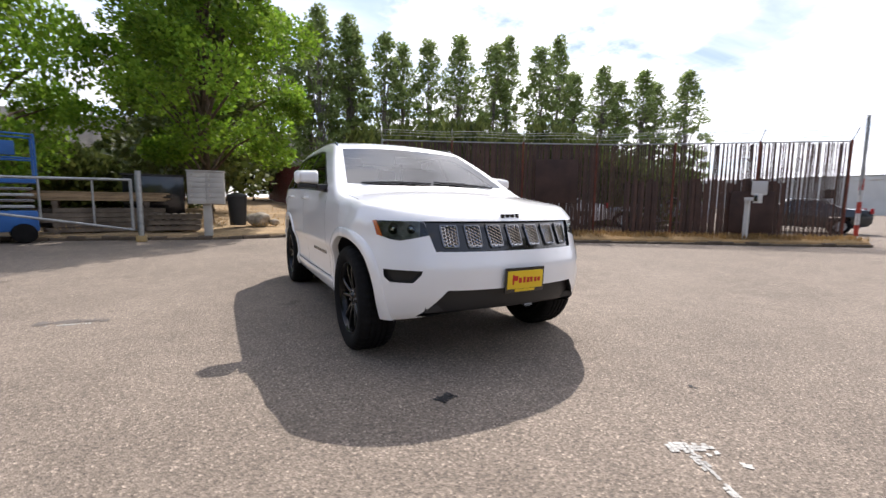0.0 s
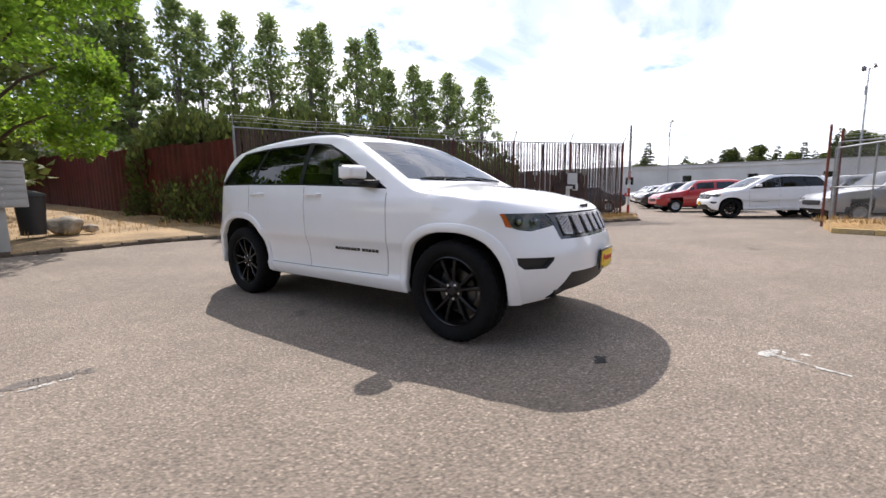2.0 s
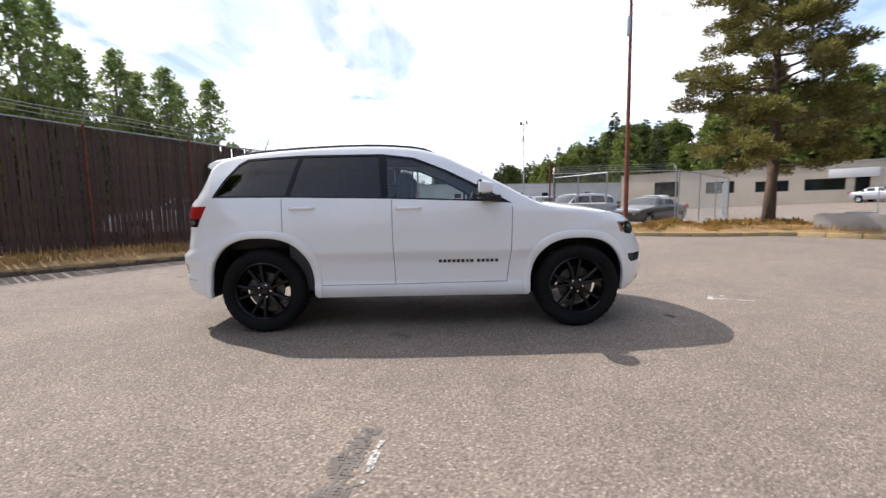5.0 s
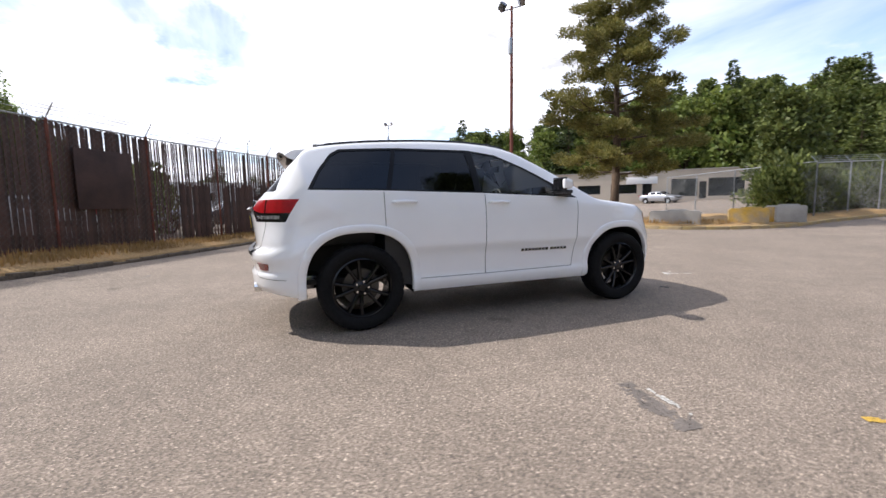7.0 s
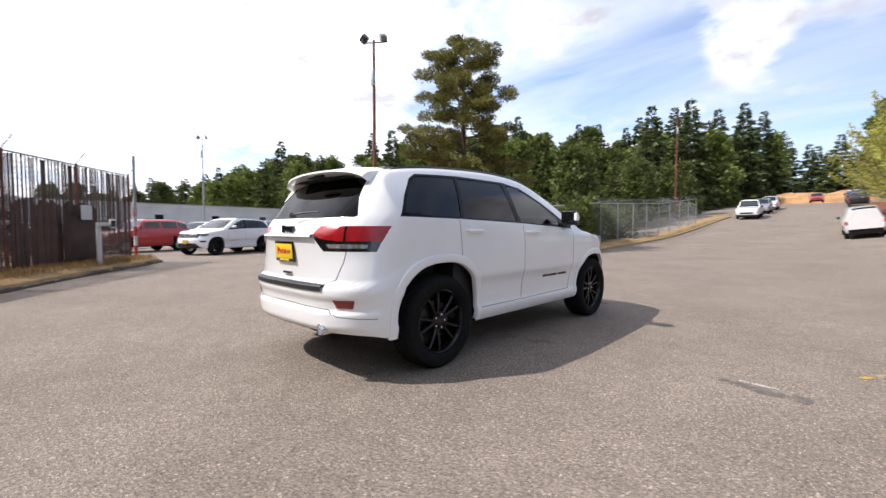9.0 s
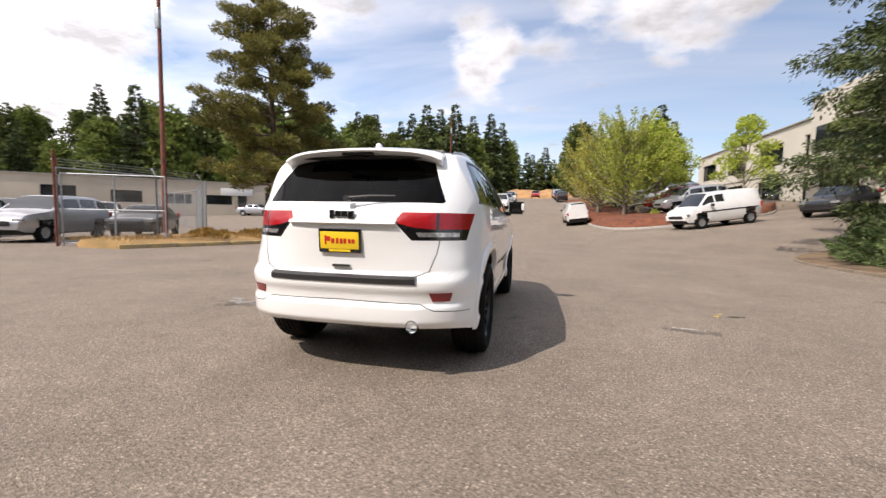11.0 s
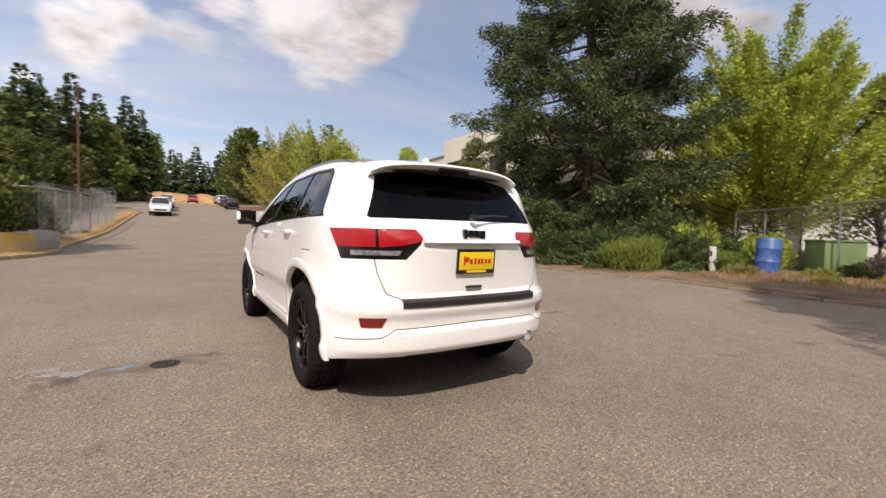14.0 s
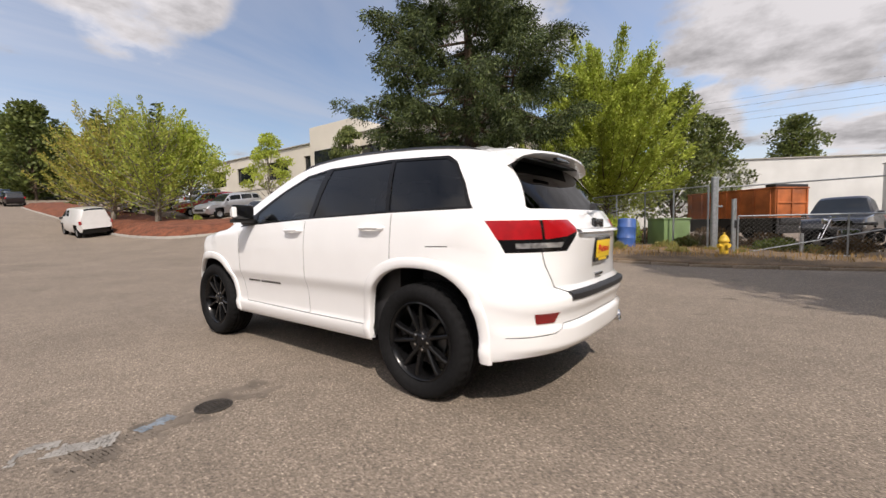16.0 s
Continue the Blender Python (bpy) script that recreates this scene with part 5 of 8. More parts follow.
def clumped_conifer(name, tall, low, profile, limbs, n, size, leafm, seed, label, rise=0.1, pad=0.5, flat=0.5, hang=0.0, trunk=0.24, up=0.4, turn=0.2, wander=0.25, dense=2.1):
    """A conifer of single limbs, each carrying separate pads of needles with gaps between; profile gives the crown's radius at each height."""
    rg = np.random.default_rng(seed)
    e = empty(name, Matrix(), label, "tree")
    wood = bmesh.new()
    add_tube(wood, [(0, 0, -0.2), (0.08, 0.02, tall * 0.3), (-0.06, 0.08, tall * 0.65), (0, 0, tall * 0.97)], [trunk * 1.15, trunk * 0.85, trunk * 0.5, 0.03], 10)
    pads = []
    for k in range(limbs):
        t = (k + 0.5) / limbs
        z = low + (tall - low) * t ** 0.95 + rg.uniform(-0.2, 0.2)
        a = k * 2.399963 + rg.uniform(-0.45, 0.45)
        reach = interp(z, profile) * rg.uniform(0.62, 1.08)
        way = np.array([math.cos(a), math.sin(a), 0.0])
        side = np.array([-way[1], way[0], 0.0])
        base = np.array([0, 0, z])
        tip = way * reach + np.array([0, 0, z + reach * (rise + 0.45 * t) + rg.uniform(-wander, wander)])
        mid = way * reach * 0.55 + side * rg.uniform(-0.2, 0.2) * reach + np.array([0, 0, z + reach * (rise * 0.8 - turn * 0.5 + 0.2 * t)])
        add_tube(wood, [base, mid, tip], [0.018 + 0.014 * reach, 0.012 + 0.008 * reach, 0.008], 5)
        for i in range(int(2 + reach * dense)):
            u = 0.30 + 0.72 * (i + rg.uniform(0.1, 0.9)) / int(2 + reach * dense)
            line = (1 - u) ** 2 * base + 2 * u * (1 - u) * mid + u ** 2 * tip
            off = rg.normal() * 0.20 * reach * (1.2 - 0.7 * u)
            c = line + side * off + way * abs(off) * 0.5 + np.array([0, 0, rg.uniform(-0.12, 0.22) - 0.15 * abs(off)])
            pads.append((c, way + side * np.sign(off) * 0.5, pad * rg.uniform(0.55, 1.2) * (0.7 if t > 0.9 else 1.0)))
            if abs(off) > 0.2:
                add_tube(wood, [line - way * 0.2, c], [0.014, 0.006], 4)
    part("trunk", wood, BARK, e, "trunk with bare limbs")
    total = sum(p[2] ** 2 for p in pads)
    P, D = [], []
    for c, way, r in pads:
        m = int(n * r * r / total)
        g = rg.normal(size=(m, 3))
        g /= np.linalg.norm(g, axis=1, keepdims=True)
        g *= (rg.uniform(0.15, 1.0, m) ** 0.55)[:, None] * r
        q = g * np.array([1, 1, flat]) + way * (g @ way)[:, None] * 0.35
        q[:, 2] -= hang * np.abs(rg.normal(size=m)) * rg.uniform(0.2, 1.0, m)
        P.append(c + q)
        D.append(q * 1.2 / r + way * 0.5 + rg.normal(size=(m, 3)) * 0.45 + np.array([0, 0, up]))
    leaf_mesh("crown", np.concatenate(P), np.concatenate(D), size, 0.36, leafm, e, seed, "clumps of needles")
    return e


def shrub(name, spread, tall, n, size, leafm, seed, label, spiky=0.4, lumps=9, wide=0.5):
    rg = np.random.default_rng(seed)
    e = empty(name, Matrix(), label, "shrub")
    wood = bmesh.new()
    P, D = [], []
    for k in range(lumps):
        a, r = k * 2.4, spread * (0.15 + 0.7 * math.sqrt((k + 0.3) / lumps))
        c = np.array([r * math.cos(a), r * math.sin(a), tall * rg.uniform(0.35, 0.72) * (1.15 - 0.5 * r / spread)])
        add_tube(wood, [(0.1 * c[0], 0.1 * c[1], -0.1), (c[0] * 0.6, c[1] * 0.6, c[2] * 0.5), tuple(c)], [0.04, 0.025, 0.01], 5)
        m = n // lumps
        g = rg.normal(size=(m, 3)); g /= np.linalg.norm(g, axis=1, keepdims=True)
        g *= (rg.uniform(0.3, 1, m) ** 0.5)[:, None] * np.array([spread * 0.48, spread * 0.48, tall * 0.42])
        q = c + g
        q[:, 2] = np.maximum(q[:, 2], 0.03 + 0.1 * rg.uniform(size=m))
        P.append(q)
        D.append(g + rg.normal(size=(m, 3)) * spread * 0.22 + np.array([0, 0, spiky * tall]))
    part("woody_base", wood, BARK, e, "woody stems")
    leaf_mesh("foliage", np.concatenate(P), np.concatenate(D), size, wide, leafm, e, seed, "dense foliage")
    return e


def juniper(name, spread, tall, n, size, leafm, seed, label, branches=54):
    """A sprawling juniper: branches leaning outwards from the base, each a flat feathered spray."""
    rg = np.random.default_rng(seed)
    e = empty(name, Matrix(), label, "shrub")
    wood = bmesh.new()
    P, D = [], []
    for k in range(branches):
        a = k * 2.399963 + rg.uniform(-0.3, 0.3)
        f = (k + 0.5) / branches
        reach = spread * (1.12 - 0.75 * f) * rg.uniform(0.75, 1.15)
        top = tall * (0.16 + 0.80 * f) * rg.uniform(0.8, 1.1)
        c, s = math.cos(a), math.sin(a)
        base = np.array([0.25 * reach * c, 0.25 * reach * s, 0.05])
        tip = np.array([reach * c, reach * s, top])
        mid = np.array([0.62 * reach * c, 0.62 * reach * s, top * 0.72])
        add_tube(wood, [base, mid, tip], [0.03, 0.016, 0.004], 4)
        m = n // branches
        u = rg.uniform(0.12, 1.1, m)[:, None] ** 0.8
        line = (1 - u) ** 2 * base + 2 * u * (1 - u) * mid + u ** 2 * tip
        out = (tip - mid) / np.linalg.norm(tip - mid)
        side = np.array([-s, c, 0.0])
        w = rg.normal(size=(m, 1)) * 0.24 * spread * (1.3 - u) * 0.8
        P.append(line + side * w + np.array([0, 0, 1.0]) * (rg.normal(size=(m, 1)) * 0.045 - 0.22 * np.abs(w)))
        D.append(out + side * np.sign(w) * 0.6 + rg.normal(size=(m, 3)) * 0.32)
    part("woody_base", wood, BARK, e, "woody stems")
    q = np.concatenate(P)
    q[:, 2] = np.maximum(q[:, 2], 0.03)
    leaf_mesh("foliage", q, np.concatenate(D), size, 0.34, leafm, e, seed, "feathered sprays")
    return e


def put(e, x, y, z=None, rz=0.0, s=1.0, sz=None):
    e.matrix_world = Matrix.Translation((x, y, height(x, y) if z is None else z)) @ Matrix.Rotation(radians(rz), 4, "Z") @ Matrix.Diagonal((s, s, sz or s, 1))
    return e


def again(e, x, y, z=None, rz=0.0, s=1.0, sz=None):
    c = copy_thing(e, Matrix())
    c.scale = (1, 1, 1)
    return put(c, x, y, z, rz, s, sz)


rnd = random.Random(11)
put(broadleaf("maple_tree", 13.8, 3.0, 2.0, 66000, 0.13, LEAF_B, BARK, 3, "tall bright green maple beside the mailbox and dirt lot", clumps=86, trunk=0.17, puff=0.85), 2.15, -11.0, None, 40)
put(broadleaf("maple_tree", 10.0, 3.0, 0.9, 40000, 0.13, LEAF_B, BARK, 4, "bright green young maple beyond the pipe gate", clumps=44, trunk=0.15), 7.9, -12.2, None, 0, 1.0, 1.5)
dark = put(broadleaf("dark_tree", 9, 3.0, 1.2, 9000, 0.28, LEAF_D, BARK, 5, "dark shaded tree at the back of the dirt lot", clumps=40, trunk=0.2), 3.6, -26)
again(dark, 8.5, -30, None, 80, 0.42)
again(dark, -0.5, -34, None, 150, 0.9)
# the first one is added behind the maple to shade the dirt lot
for x, y, a in ((2.2, -17.0, 33), (5.5, -33, 20), (1.5, -31, 200), (19, -36, 10)):
    again(dark, x, y, None, a, 1.05)

pop_a = broadleaf("poplar_tree", 17.5, 3.2, 1.0, 5600, 0.31, LEAF_P, BARKG, 6, "tall slim poplar with sunlit gaps behind the fence", clumps=96, puff=0.60, trunk=0.2, tall_top=0.62, upright=0.6)
pop_b = broadleaf("poplar_tree", 16.0, 2.9, 1.0, 4800, 0.31, LEAF_P, BARKG, 7, "tall slim poplar with sunlit gaps behind the fence", clumps=84, puff=0.60, trunk=0.18, tall_top=0.7, upright=0.6)
for e in (pop_a, pop_b):
    e["group"] = "row of poplars"
put(pop_a, -6.5, -36, None, 0, 0.95, 0.98), put(pop_b, -10, -37.5, None, 0, 0.95, 1.04)
for k in range(17):
    x, y = -3.4 - 2.85 * k + rnd.uniform(-0.7, 0.7), -38.5 + 0.62 * k + rnd.uniform(-1.3, 1.3)
    again((pop_a, pop_b)[k % 2], x, y, None, rnd.uniform(0, 360), rnd.uniform(0.80, 1.02), rnd.uniform(0.88, 1.06))

pine = clumped_conifer("pine_tree", 10.9, 2.4, [(2.2, 2.8), (3.2, 3.5), (5.0, 3.1), (7.0, 2.7), (8.8, 2.3), (10.0, 1.6), (10.9, 0.5)], 52, 95000, 0.13, PINEN, 8,
                       "old spreading pine with ragged clumps on the planted strip", rise=0.05, pad=0.40, flat=0.66, hang=0.05, trunk=0.24, up=0.7, turn=0.05, wander=0.55, dense=1.5)
put(pine, -11.2, 12.9, None, 30)
spruce = clumped_conifer("spruce_tree", 18.5, 1.8, [(1.7, 3.9), (3.0, 5.0), (5.0, 5.9), (8.0, 5.8), (10.5, 4.6), (12.5, 3.5), (15.5, 1.9), (18.5, 0.4)], 125, 270000, 0.14, NEEDLE, 9,
                         "large dark spruce behind the juniper shrubs", rise=-0.14, pad=0.46, flat=0.42, hang=0.34, trunk=0.34, up=-0.25, turn=0.30, wander=0.3)
put(spruce, 14.8, 8.6, None, 20)
put(feathery("green_tree", 11.4, 5.2, 120000, 0.16, LEAF_W, BARK, 10, "fresh green feathery tree with upswept branches", 90), 24.2, 4.6)
put(feathery("yellow_green_tree", 6.6, 3.4, 11000, 0.15, LEAF_Y, BARKG, 12, "yellow-green tree on the red mulch bank", 60), 8.0, 30.5, None, 0, 1.12, 1.3)
yt = put(feathery("yellow_green_tree", 6.2, 3.2, 10000, 0.15, LEAF_A, BARKG, 13, "yellow-green tree on the red mulch bank", 54), 6.6, 35.0, None, 0, 1.12, 1.3)
put(broadleaf("green_tree", 6.6, 2.6, 2.4, 9000, 0.16, LEAF_W, BARKG, 35, "fresh green layered tree on the mulch bank", clumps=34, trunk=0.09, upright=0.5), 10.3, 30.6, height(10.3, 30.6) + 0.3)
again(yt, 6.9, 41, None, 220, 1.15)
lt = put(broadleaf("young_tree", 6.4, 1.8, 2.2, 5200, 0.15, LEAF_W, BARKG, 14, "airy young light green tree before the beige building", clumps=26, trunk=0.07, upright=0.8), 15.6, 29.0)
put(broadleaf("weeping_birch", 6.6, 1.6, 2.6, 5200, 0.14, LEAF_D, BARKG, 15, "thin weeping birch before the beige building", clumps=24, trunk=0.07, upright=-1.6), 17.6, 21.4)
dk = put(broadleaf("dark_tree", 10, 3.4, 1.5, 9000, 0.25, LEAF_D, BARK, 16, "dark green tree beyond the yard fence", clumps=40), 33, 2.2)
again(dk, 47, 1.0, None, 60, 1.05)
again(dk, 60, -6, None, 10, 1.2)
again(dk, 30, 8.5, None, 160, 0.9)

# the wooded hill beyond road and yard
fir = conifer("fir_tree", 17, 4.3, 1.0, 6800, 0.66, NEEDLE, 17, "dark fir on the wooded hill", whorls=20, droop=0.25, sharp=0.9, trunk=0.2)
fir2 = conifer("fir_tree", 15, 3.9, 1.0, 6200, 0.64, LEAF_D, 18, "dark fir on the wooded hill", whorls=18, droop=0.25, sharp=0.8, trunk=0.2)
wood_a = broadleaf("alder_tree", 13.5, 4.0, 0.8, 5200, 0.52, LEAF_D, BARK, 19, "green alder on the wooded hill", clumps=46)
wood_b = broadleaf("alder_tree", 12.5, 4.2, 0.8, 5200, 0.52, leafmat("olive_leaf", (0.085, 0.13, 0.026), (0.21, 0.24, 0.055), 0.4, 0.3), BARK, 20, "olive green alder on the wooded hill", clumps=46)
base = [fir, fir2, wood_a, wood_b]
for e in base:
    e["group"] = "trees of the wooded hill"
first = set()


def grow(kind, x, y, z, s, sz=None):
    e = base[kind]
    if kind not in first:
        first.add(kind)
        return put(e, x, y, z, rnd.uniform(0, 360), s, sz)
    return again(e, x, y, z, rnd.uniform(0, 360), s, sz)


def hill(x, y):
    """Height of the wooded slope behind the yard, the road and the warehouse."""
    d = math.hypot(x, y)
    a = math.degrees(math.atan2(x, y))
    rise = interp(a, [(-110, 0.0), (-85, 0.5), (-70, 3.5), (-55, 8.5), (-40, 11.5), (-15, 9.0), (0, 6.0), (12, 4.0), (30, 2.5)])
    return height(x, y) * 0.6 + rise * smooth01(62, 110, d)


slope = []
for j in range(8):
    for i in range(33):
        a, d = radians(-112 + 4.4 * i), 66 + 13 * j
        slope.append((d * math.sin(a), d * math.cos(a)))
verts = [(x, y, max(hill(x, y), height(x, y)) + 0.25) for x, y in slope]
faces = [(j * 33 + i, j * 33 + i + 1, (j + 1) * 33 + i + 1, (j + 1) * 33 + i) for j in range(7) for i in range(32)
         if not any(abs(slope[k][0]) < 9 and slope[k][1] > 0 for k in (j * 33 + i, j * 33 + i + 1))]
tagged(mesh_part("hillside", verts, faces, mat("forest_floor", (0.06, 0.075, 0.03), 0.95, var=0.3, scale=0.2, fine=0.3, fscale=2.0), smooth=True), "dark green undergrowth of the wooded hill", "hillside", kind="structure")
for k in range(190):
    a = -100 + 118 * ((k * 0.6180339) % 1.0)
    d = 74 + 50 * rnd.random() ** 0.8
    x, y = d * math.sin(radians(a)), d * math.cos(radians(a))
    if -7 < x < 8 or (-62 < a < -18 and d < 97):
        continue
    low = smooth01(-95, -62, a)
    grow(rnd.choice([0, 1, 2, 3, 2, 0, 3]), x, y, max(hill(x, y), height(x, y)), rnd.uniform(0.75, 1.05) * (0.55 + 0.45 * low), None)
# rows close behind the warehouse
for k in range(30):
    q, back = -26 + 2.35 * k, 21 + 9 * (k % 2) + rnd.uniform(-2, 2)
    x, y = -41.1 + 0.74 * q - 0.67 * back, 38.3 + 0.67 * q + 0.74 * back
    grow(rnd.choice([2, 3, 3, 3, 0]), x, y, 1.6, rnd.uniform(1.0, 1.35) * (0.55 + 0.45 * smooth01(-24, -2, q)))
# both sides of the far road
for k in range(26):
    s = -1 if k % 2 else 1
    y = 56 + 5.2 * k
    x = (-11 - rnd.random() * 6) if s < 0 else (13 + rnd.random() * 7)
    grow(rnd.choice([0, 1, 0, 2]), x, y, height(x, y), rnd.uniform(0.82, 1.12) * (1.0 if s < 0 else 0.78))
for k in range(22):
    x, y = -30 + 2.8 * k + rnd.uniform(-1, 1), 165 + rnd.uniform(-6, 10)
    grow(rnd.choice([0, 1]), x, y, height(x, y), rnd.uniform(1.1, 1.35))
for k in range(12):
    x, y = -9.8 - rnd.random() * 5, 27 + 3.2 * k
    grow(rnd.choice([2, 2, 1]), x, y, height(x, y), rnd.uniform(0.40, 0.56))

# shrubs under the spruce
jun = put(juniper("juniper_shrub", 1.75, 1.75, 20000, 0.11, JUNI, 21, "sprawling blue-green juniper along the kerb"), 11.2, 8.2)
for x, y, rz, s, sz in ((10.7, 6.4, 70, 0.95, 0.9), (11.2, 4.6, 140, 0.95, 0.9), (12.2, 2.9, 210, 0.95, 0.8), (13.0, 6.8, 15, 1.3, 1.45), (13.7, 4.6, 99, 1.15, 1.2), (14.8, 2.9, 33, 0.9, 0.85), (12.6, 9.6, 250, 1.05, 1.0), (11.7, 10.7, 200, 0.7, 0.7), (15.0, 6.0, 310, 1.3, 1.7), (14.4, 8.6, 180, 1.2, 1.6)):
    again(jun, x, y, None, rz, s, sz)
brm = put(shrub("broom_shrub", 0.95, 1.25, 6500, 0.13, leafmat("broom_leaf", (0.15, 0.22, 0.04), (0.26, 0.31, 0.06)), 22, "olive green broom bush among the junipers", 1.2, 9, 0.2), 10.5, 3.3)
again(brm, 12.7, 1.9, None, 50, 0.7)
vine = put(shrub("leafy_shrub", 0.9, 1.9, 2600, 0.15, LEAF_W, 29, "yellow-green leafy shrub among the junipers", 0.7, 9, 0.7), 13.9, 3.2)
again(vine, 12.4, 5.6, None, 80, 0.6, 0.75)
again(vine, 15.4, 1.5, None, 200, 0.8, 0.8)
low = put(shrub("weed_clump", 0.42, 0.40, 700, 0.12, leafmat("dry_weed", (0.22, 0.23, 0.06), (0.34, 0.29, 0.10)), 23, "low weeds in the dry soil", 1.0, 5, 0.25), 12.2, 1.0)
for k in range(13):
    again(low, 10.6 + rnd.random() * 2.6 + 0.3, 1.6 - rnd.random() * 6.4, None, rnd.uniform(0, 360), rnd.uniform(0.45, 1.1))
bb = put(shrub("blackberry_shrub", 1.0, 1.1, 3000, 0.14, LEAF_D, 24, "dark bramble beside the tall gate post", 0.5, 8, 0.6), 14.2, -1.3, None, 0, 0.55, 0.5)
again(bb, 12.6, -3.6, None, 40, 0.55, 0.5)
dshrub = put(shrub("dark_shrub", 1.5, 3.2, 7000, 0.22, LEAF_D, 25, "dark tall shrub by the chain-link corner", 0.4, 12, 0.6), -8.6, 21.6)
for k in range(11):
    u = k / 10
    p = Vector((-4.6, -15.5)).lerp(Vector((-16.5, -8.6)), u)
    again(dshrub, p.x + rnd.uniform(-0.6, 0.6), p.y + rnd.uniform(-0.8, 0.8), None, rnd.uniform(0, 360), 1.25, 1.42 - 0.5 * smooth01(0.55, 1.0, u) + rnd.uniform(-0.12, 0.12))
again(dshrub, -9.0, 24.6, None, 120, 0.9, 0.8)
again(dshrub, -8.8, 27.5, None, 60, 0.95, 0.9)
ivy = put(shrub("wall_shrub", 0.75, 1.4, 560, 0.12, LEAF_D, 26, "scrubby bush growing at the red wall", 0.7, 7, 0.6), -2.5, -11.2)
again(ivy, -2.4, -15.0, None, 70, 0.8)
again(ivy, -2.75, -9.9, None, 20, 0.75, 1.35)
again(ivy, -2.55, -12.4, None, 140, 0.7, 1.2)
put(shrub("sapling", 0.45, 1.5, 900, 0.12, LEAF_W, 27, "small yellow-green sapling on the mulch bank", 0.8, 6, 0.6), 9.6, 28.0, None, 0, 0.6, 0.6)
# dark shrubs added behind the dirt lot, standing in for its tree shade
for x, y, q in ((8.6, -19.5, 1.1), (6.2, -20.5, 1.0), (11.2, -18.5, 1.15), (4.2, -19.5, 0.9), (13.8, -18, 1.2), (9.8, -22, 1.1)):
    again(dshrub, x, y, None, 40 * x, 1.25, q)
# strip plants: orange-brown groundcover by the kerb
oc = put(shrub("groundcover", 0.5, 0.35, 900, 0.10, leafmat("rusty_leaf", (0.35, 0.16, 0.04), (0.30, 0.24, 0.06)), 28, "rusty low groundcover on the planted strip", 0.6, 6, 0.6), -9.8, 9.8)
for k in range(22):
    t = k / 21
    p = Vector((-10.3, 8.6)).lerp(Vector((-9.3, 13.6)), t)
    again(oc, p.x - rnd.random() * 2.2, p.y + rnd.uniform(-0.5, 0.5), None, rnd.uniform(0, 360), rnd.uniform(0.7, 1.3))


def tufts(name, spots, size, material, seed, label):
    """Dry grass blades as one stuff object."""
    rg = np.random.default_rng(seed)
    P = np.array(spots)
    D = rg.normal(size=P.shape) * 0.5 + np.array([0, 0, 1.0])
    e = empty(name, Matrix(), label, "grass")
    e["kind"] = "stuff"
    o = leaf_mesh("blades", P, D, size, 0.10, material, e, seed)
    o["kind"] = "stuff"
    return e


STRAW = leafmat("straw_blade", (0.42, 0.26, 0.10), (0.32, 0.21, 0.08))
kf, kb = along(K1[5:], 200), along([(-2.4, -9.9), (-5.6, -8.2), (-8.0, -6.7), (-11.5, -4.0), (-14.6, -1.3), (-15.2, -0.9)], 200)
spots = []
for k in range(9000):
    i = rnd.randrange(200)
    t = 0.10 + 0.85 * rnd.random()
    p = kf[i].lerp(kb[i], t) + Vector((rnd.uniform(-0.1, 0.1), rnd.uniform(-0.1, 0.1), 0))
    spots.append((p.x, p.y, height(p.x, p.y) + 0.13))
tufts("dry_grass", spots, 0.16, STRAW, 31, "dry straw-coloured grass along the slatted fence")
spots = [(p.x + rnd.uniform(-1.9, 0.0) - 0.2, p.y + rnd.uniform(-0.3, 0.3), height(p.x, p.y) + 0.2) for p in along(K3[:6], 60) for _ in range(60)]
tufts("dry_grass", spots, 0.18, STRAW, 32, "dry grass on the planted strip")
spots = [(9.4 + 4.0 * rnd.random(), 1.5 - 9 * rnd.random(), 0.16) for _ in range(2600)]
tufts("dry_grass", spots, 0.15, STRAW, 33, "dry weeds on the soil by the gate")
spots = [(rnd.uniform(-3, 8), -8.6 - 14 * rnd.random() ** 1.5, 0) for _ in range(4000)]
tufts("dry_grass", [(x, y, height(x, y) + 0.2) for x, y, _ in spots], 0.13, STRAW, 34, "sparse dry grass on the dirt lot")

# ---------- fences, gates, poles ----------
def chain_mesh(a, b, z0, z1, pitch=0.11, r=0.0023):
    """Woven wire between two posts, from z0 to z1 over the ground."""
    a, b = Vector(a), Vector(b)
    L, H = (b - a).length, z1 - z0
    d = (b - a).normalized()
    verts, faces = [], []
    def wire(p, q):
        n = len(verts)
        side = d.cross(Vector((0, 0, 1))) * r
        for c in (p, q):
            for o in (Vector((0, 0, r)) + side, Vector((0, 0, r)) - side, Vector((0, 0, -r * 1.4))):
                verts.append(tuple(c + o))
        faces.extend([(n, n + 1, n + 4, n + 3), (n + 1, n + 2, n + 5, n + 4), (n + 2, n, n + 3, n + 5)])
    k = -H
    while k < L:
        for s in (1, -1):
            lo, hi = max(0.0, k), min(L, k + H)
            if hi - lo > 0.02:
                za, zb = lo - k, hi - k
                if s < 0:
                    za, zb = H - za, H - zb
                pa, pb = a.lerp(b, lo / L), a.lerp(b, hi / L)
                wire(pa + Vector((0, 0, z0 + za)), pb + Vector((0, 0, z0 + zb)))
        k += pitch
    return verts, faces


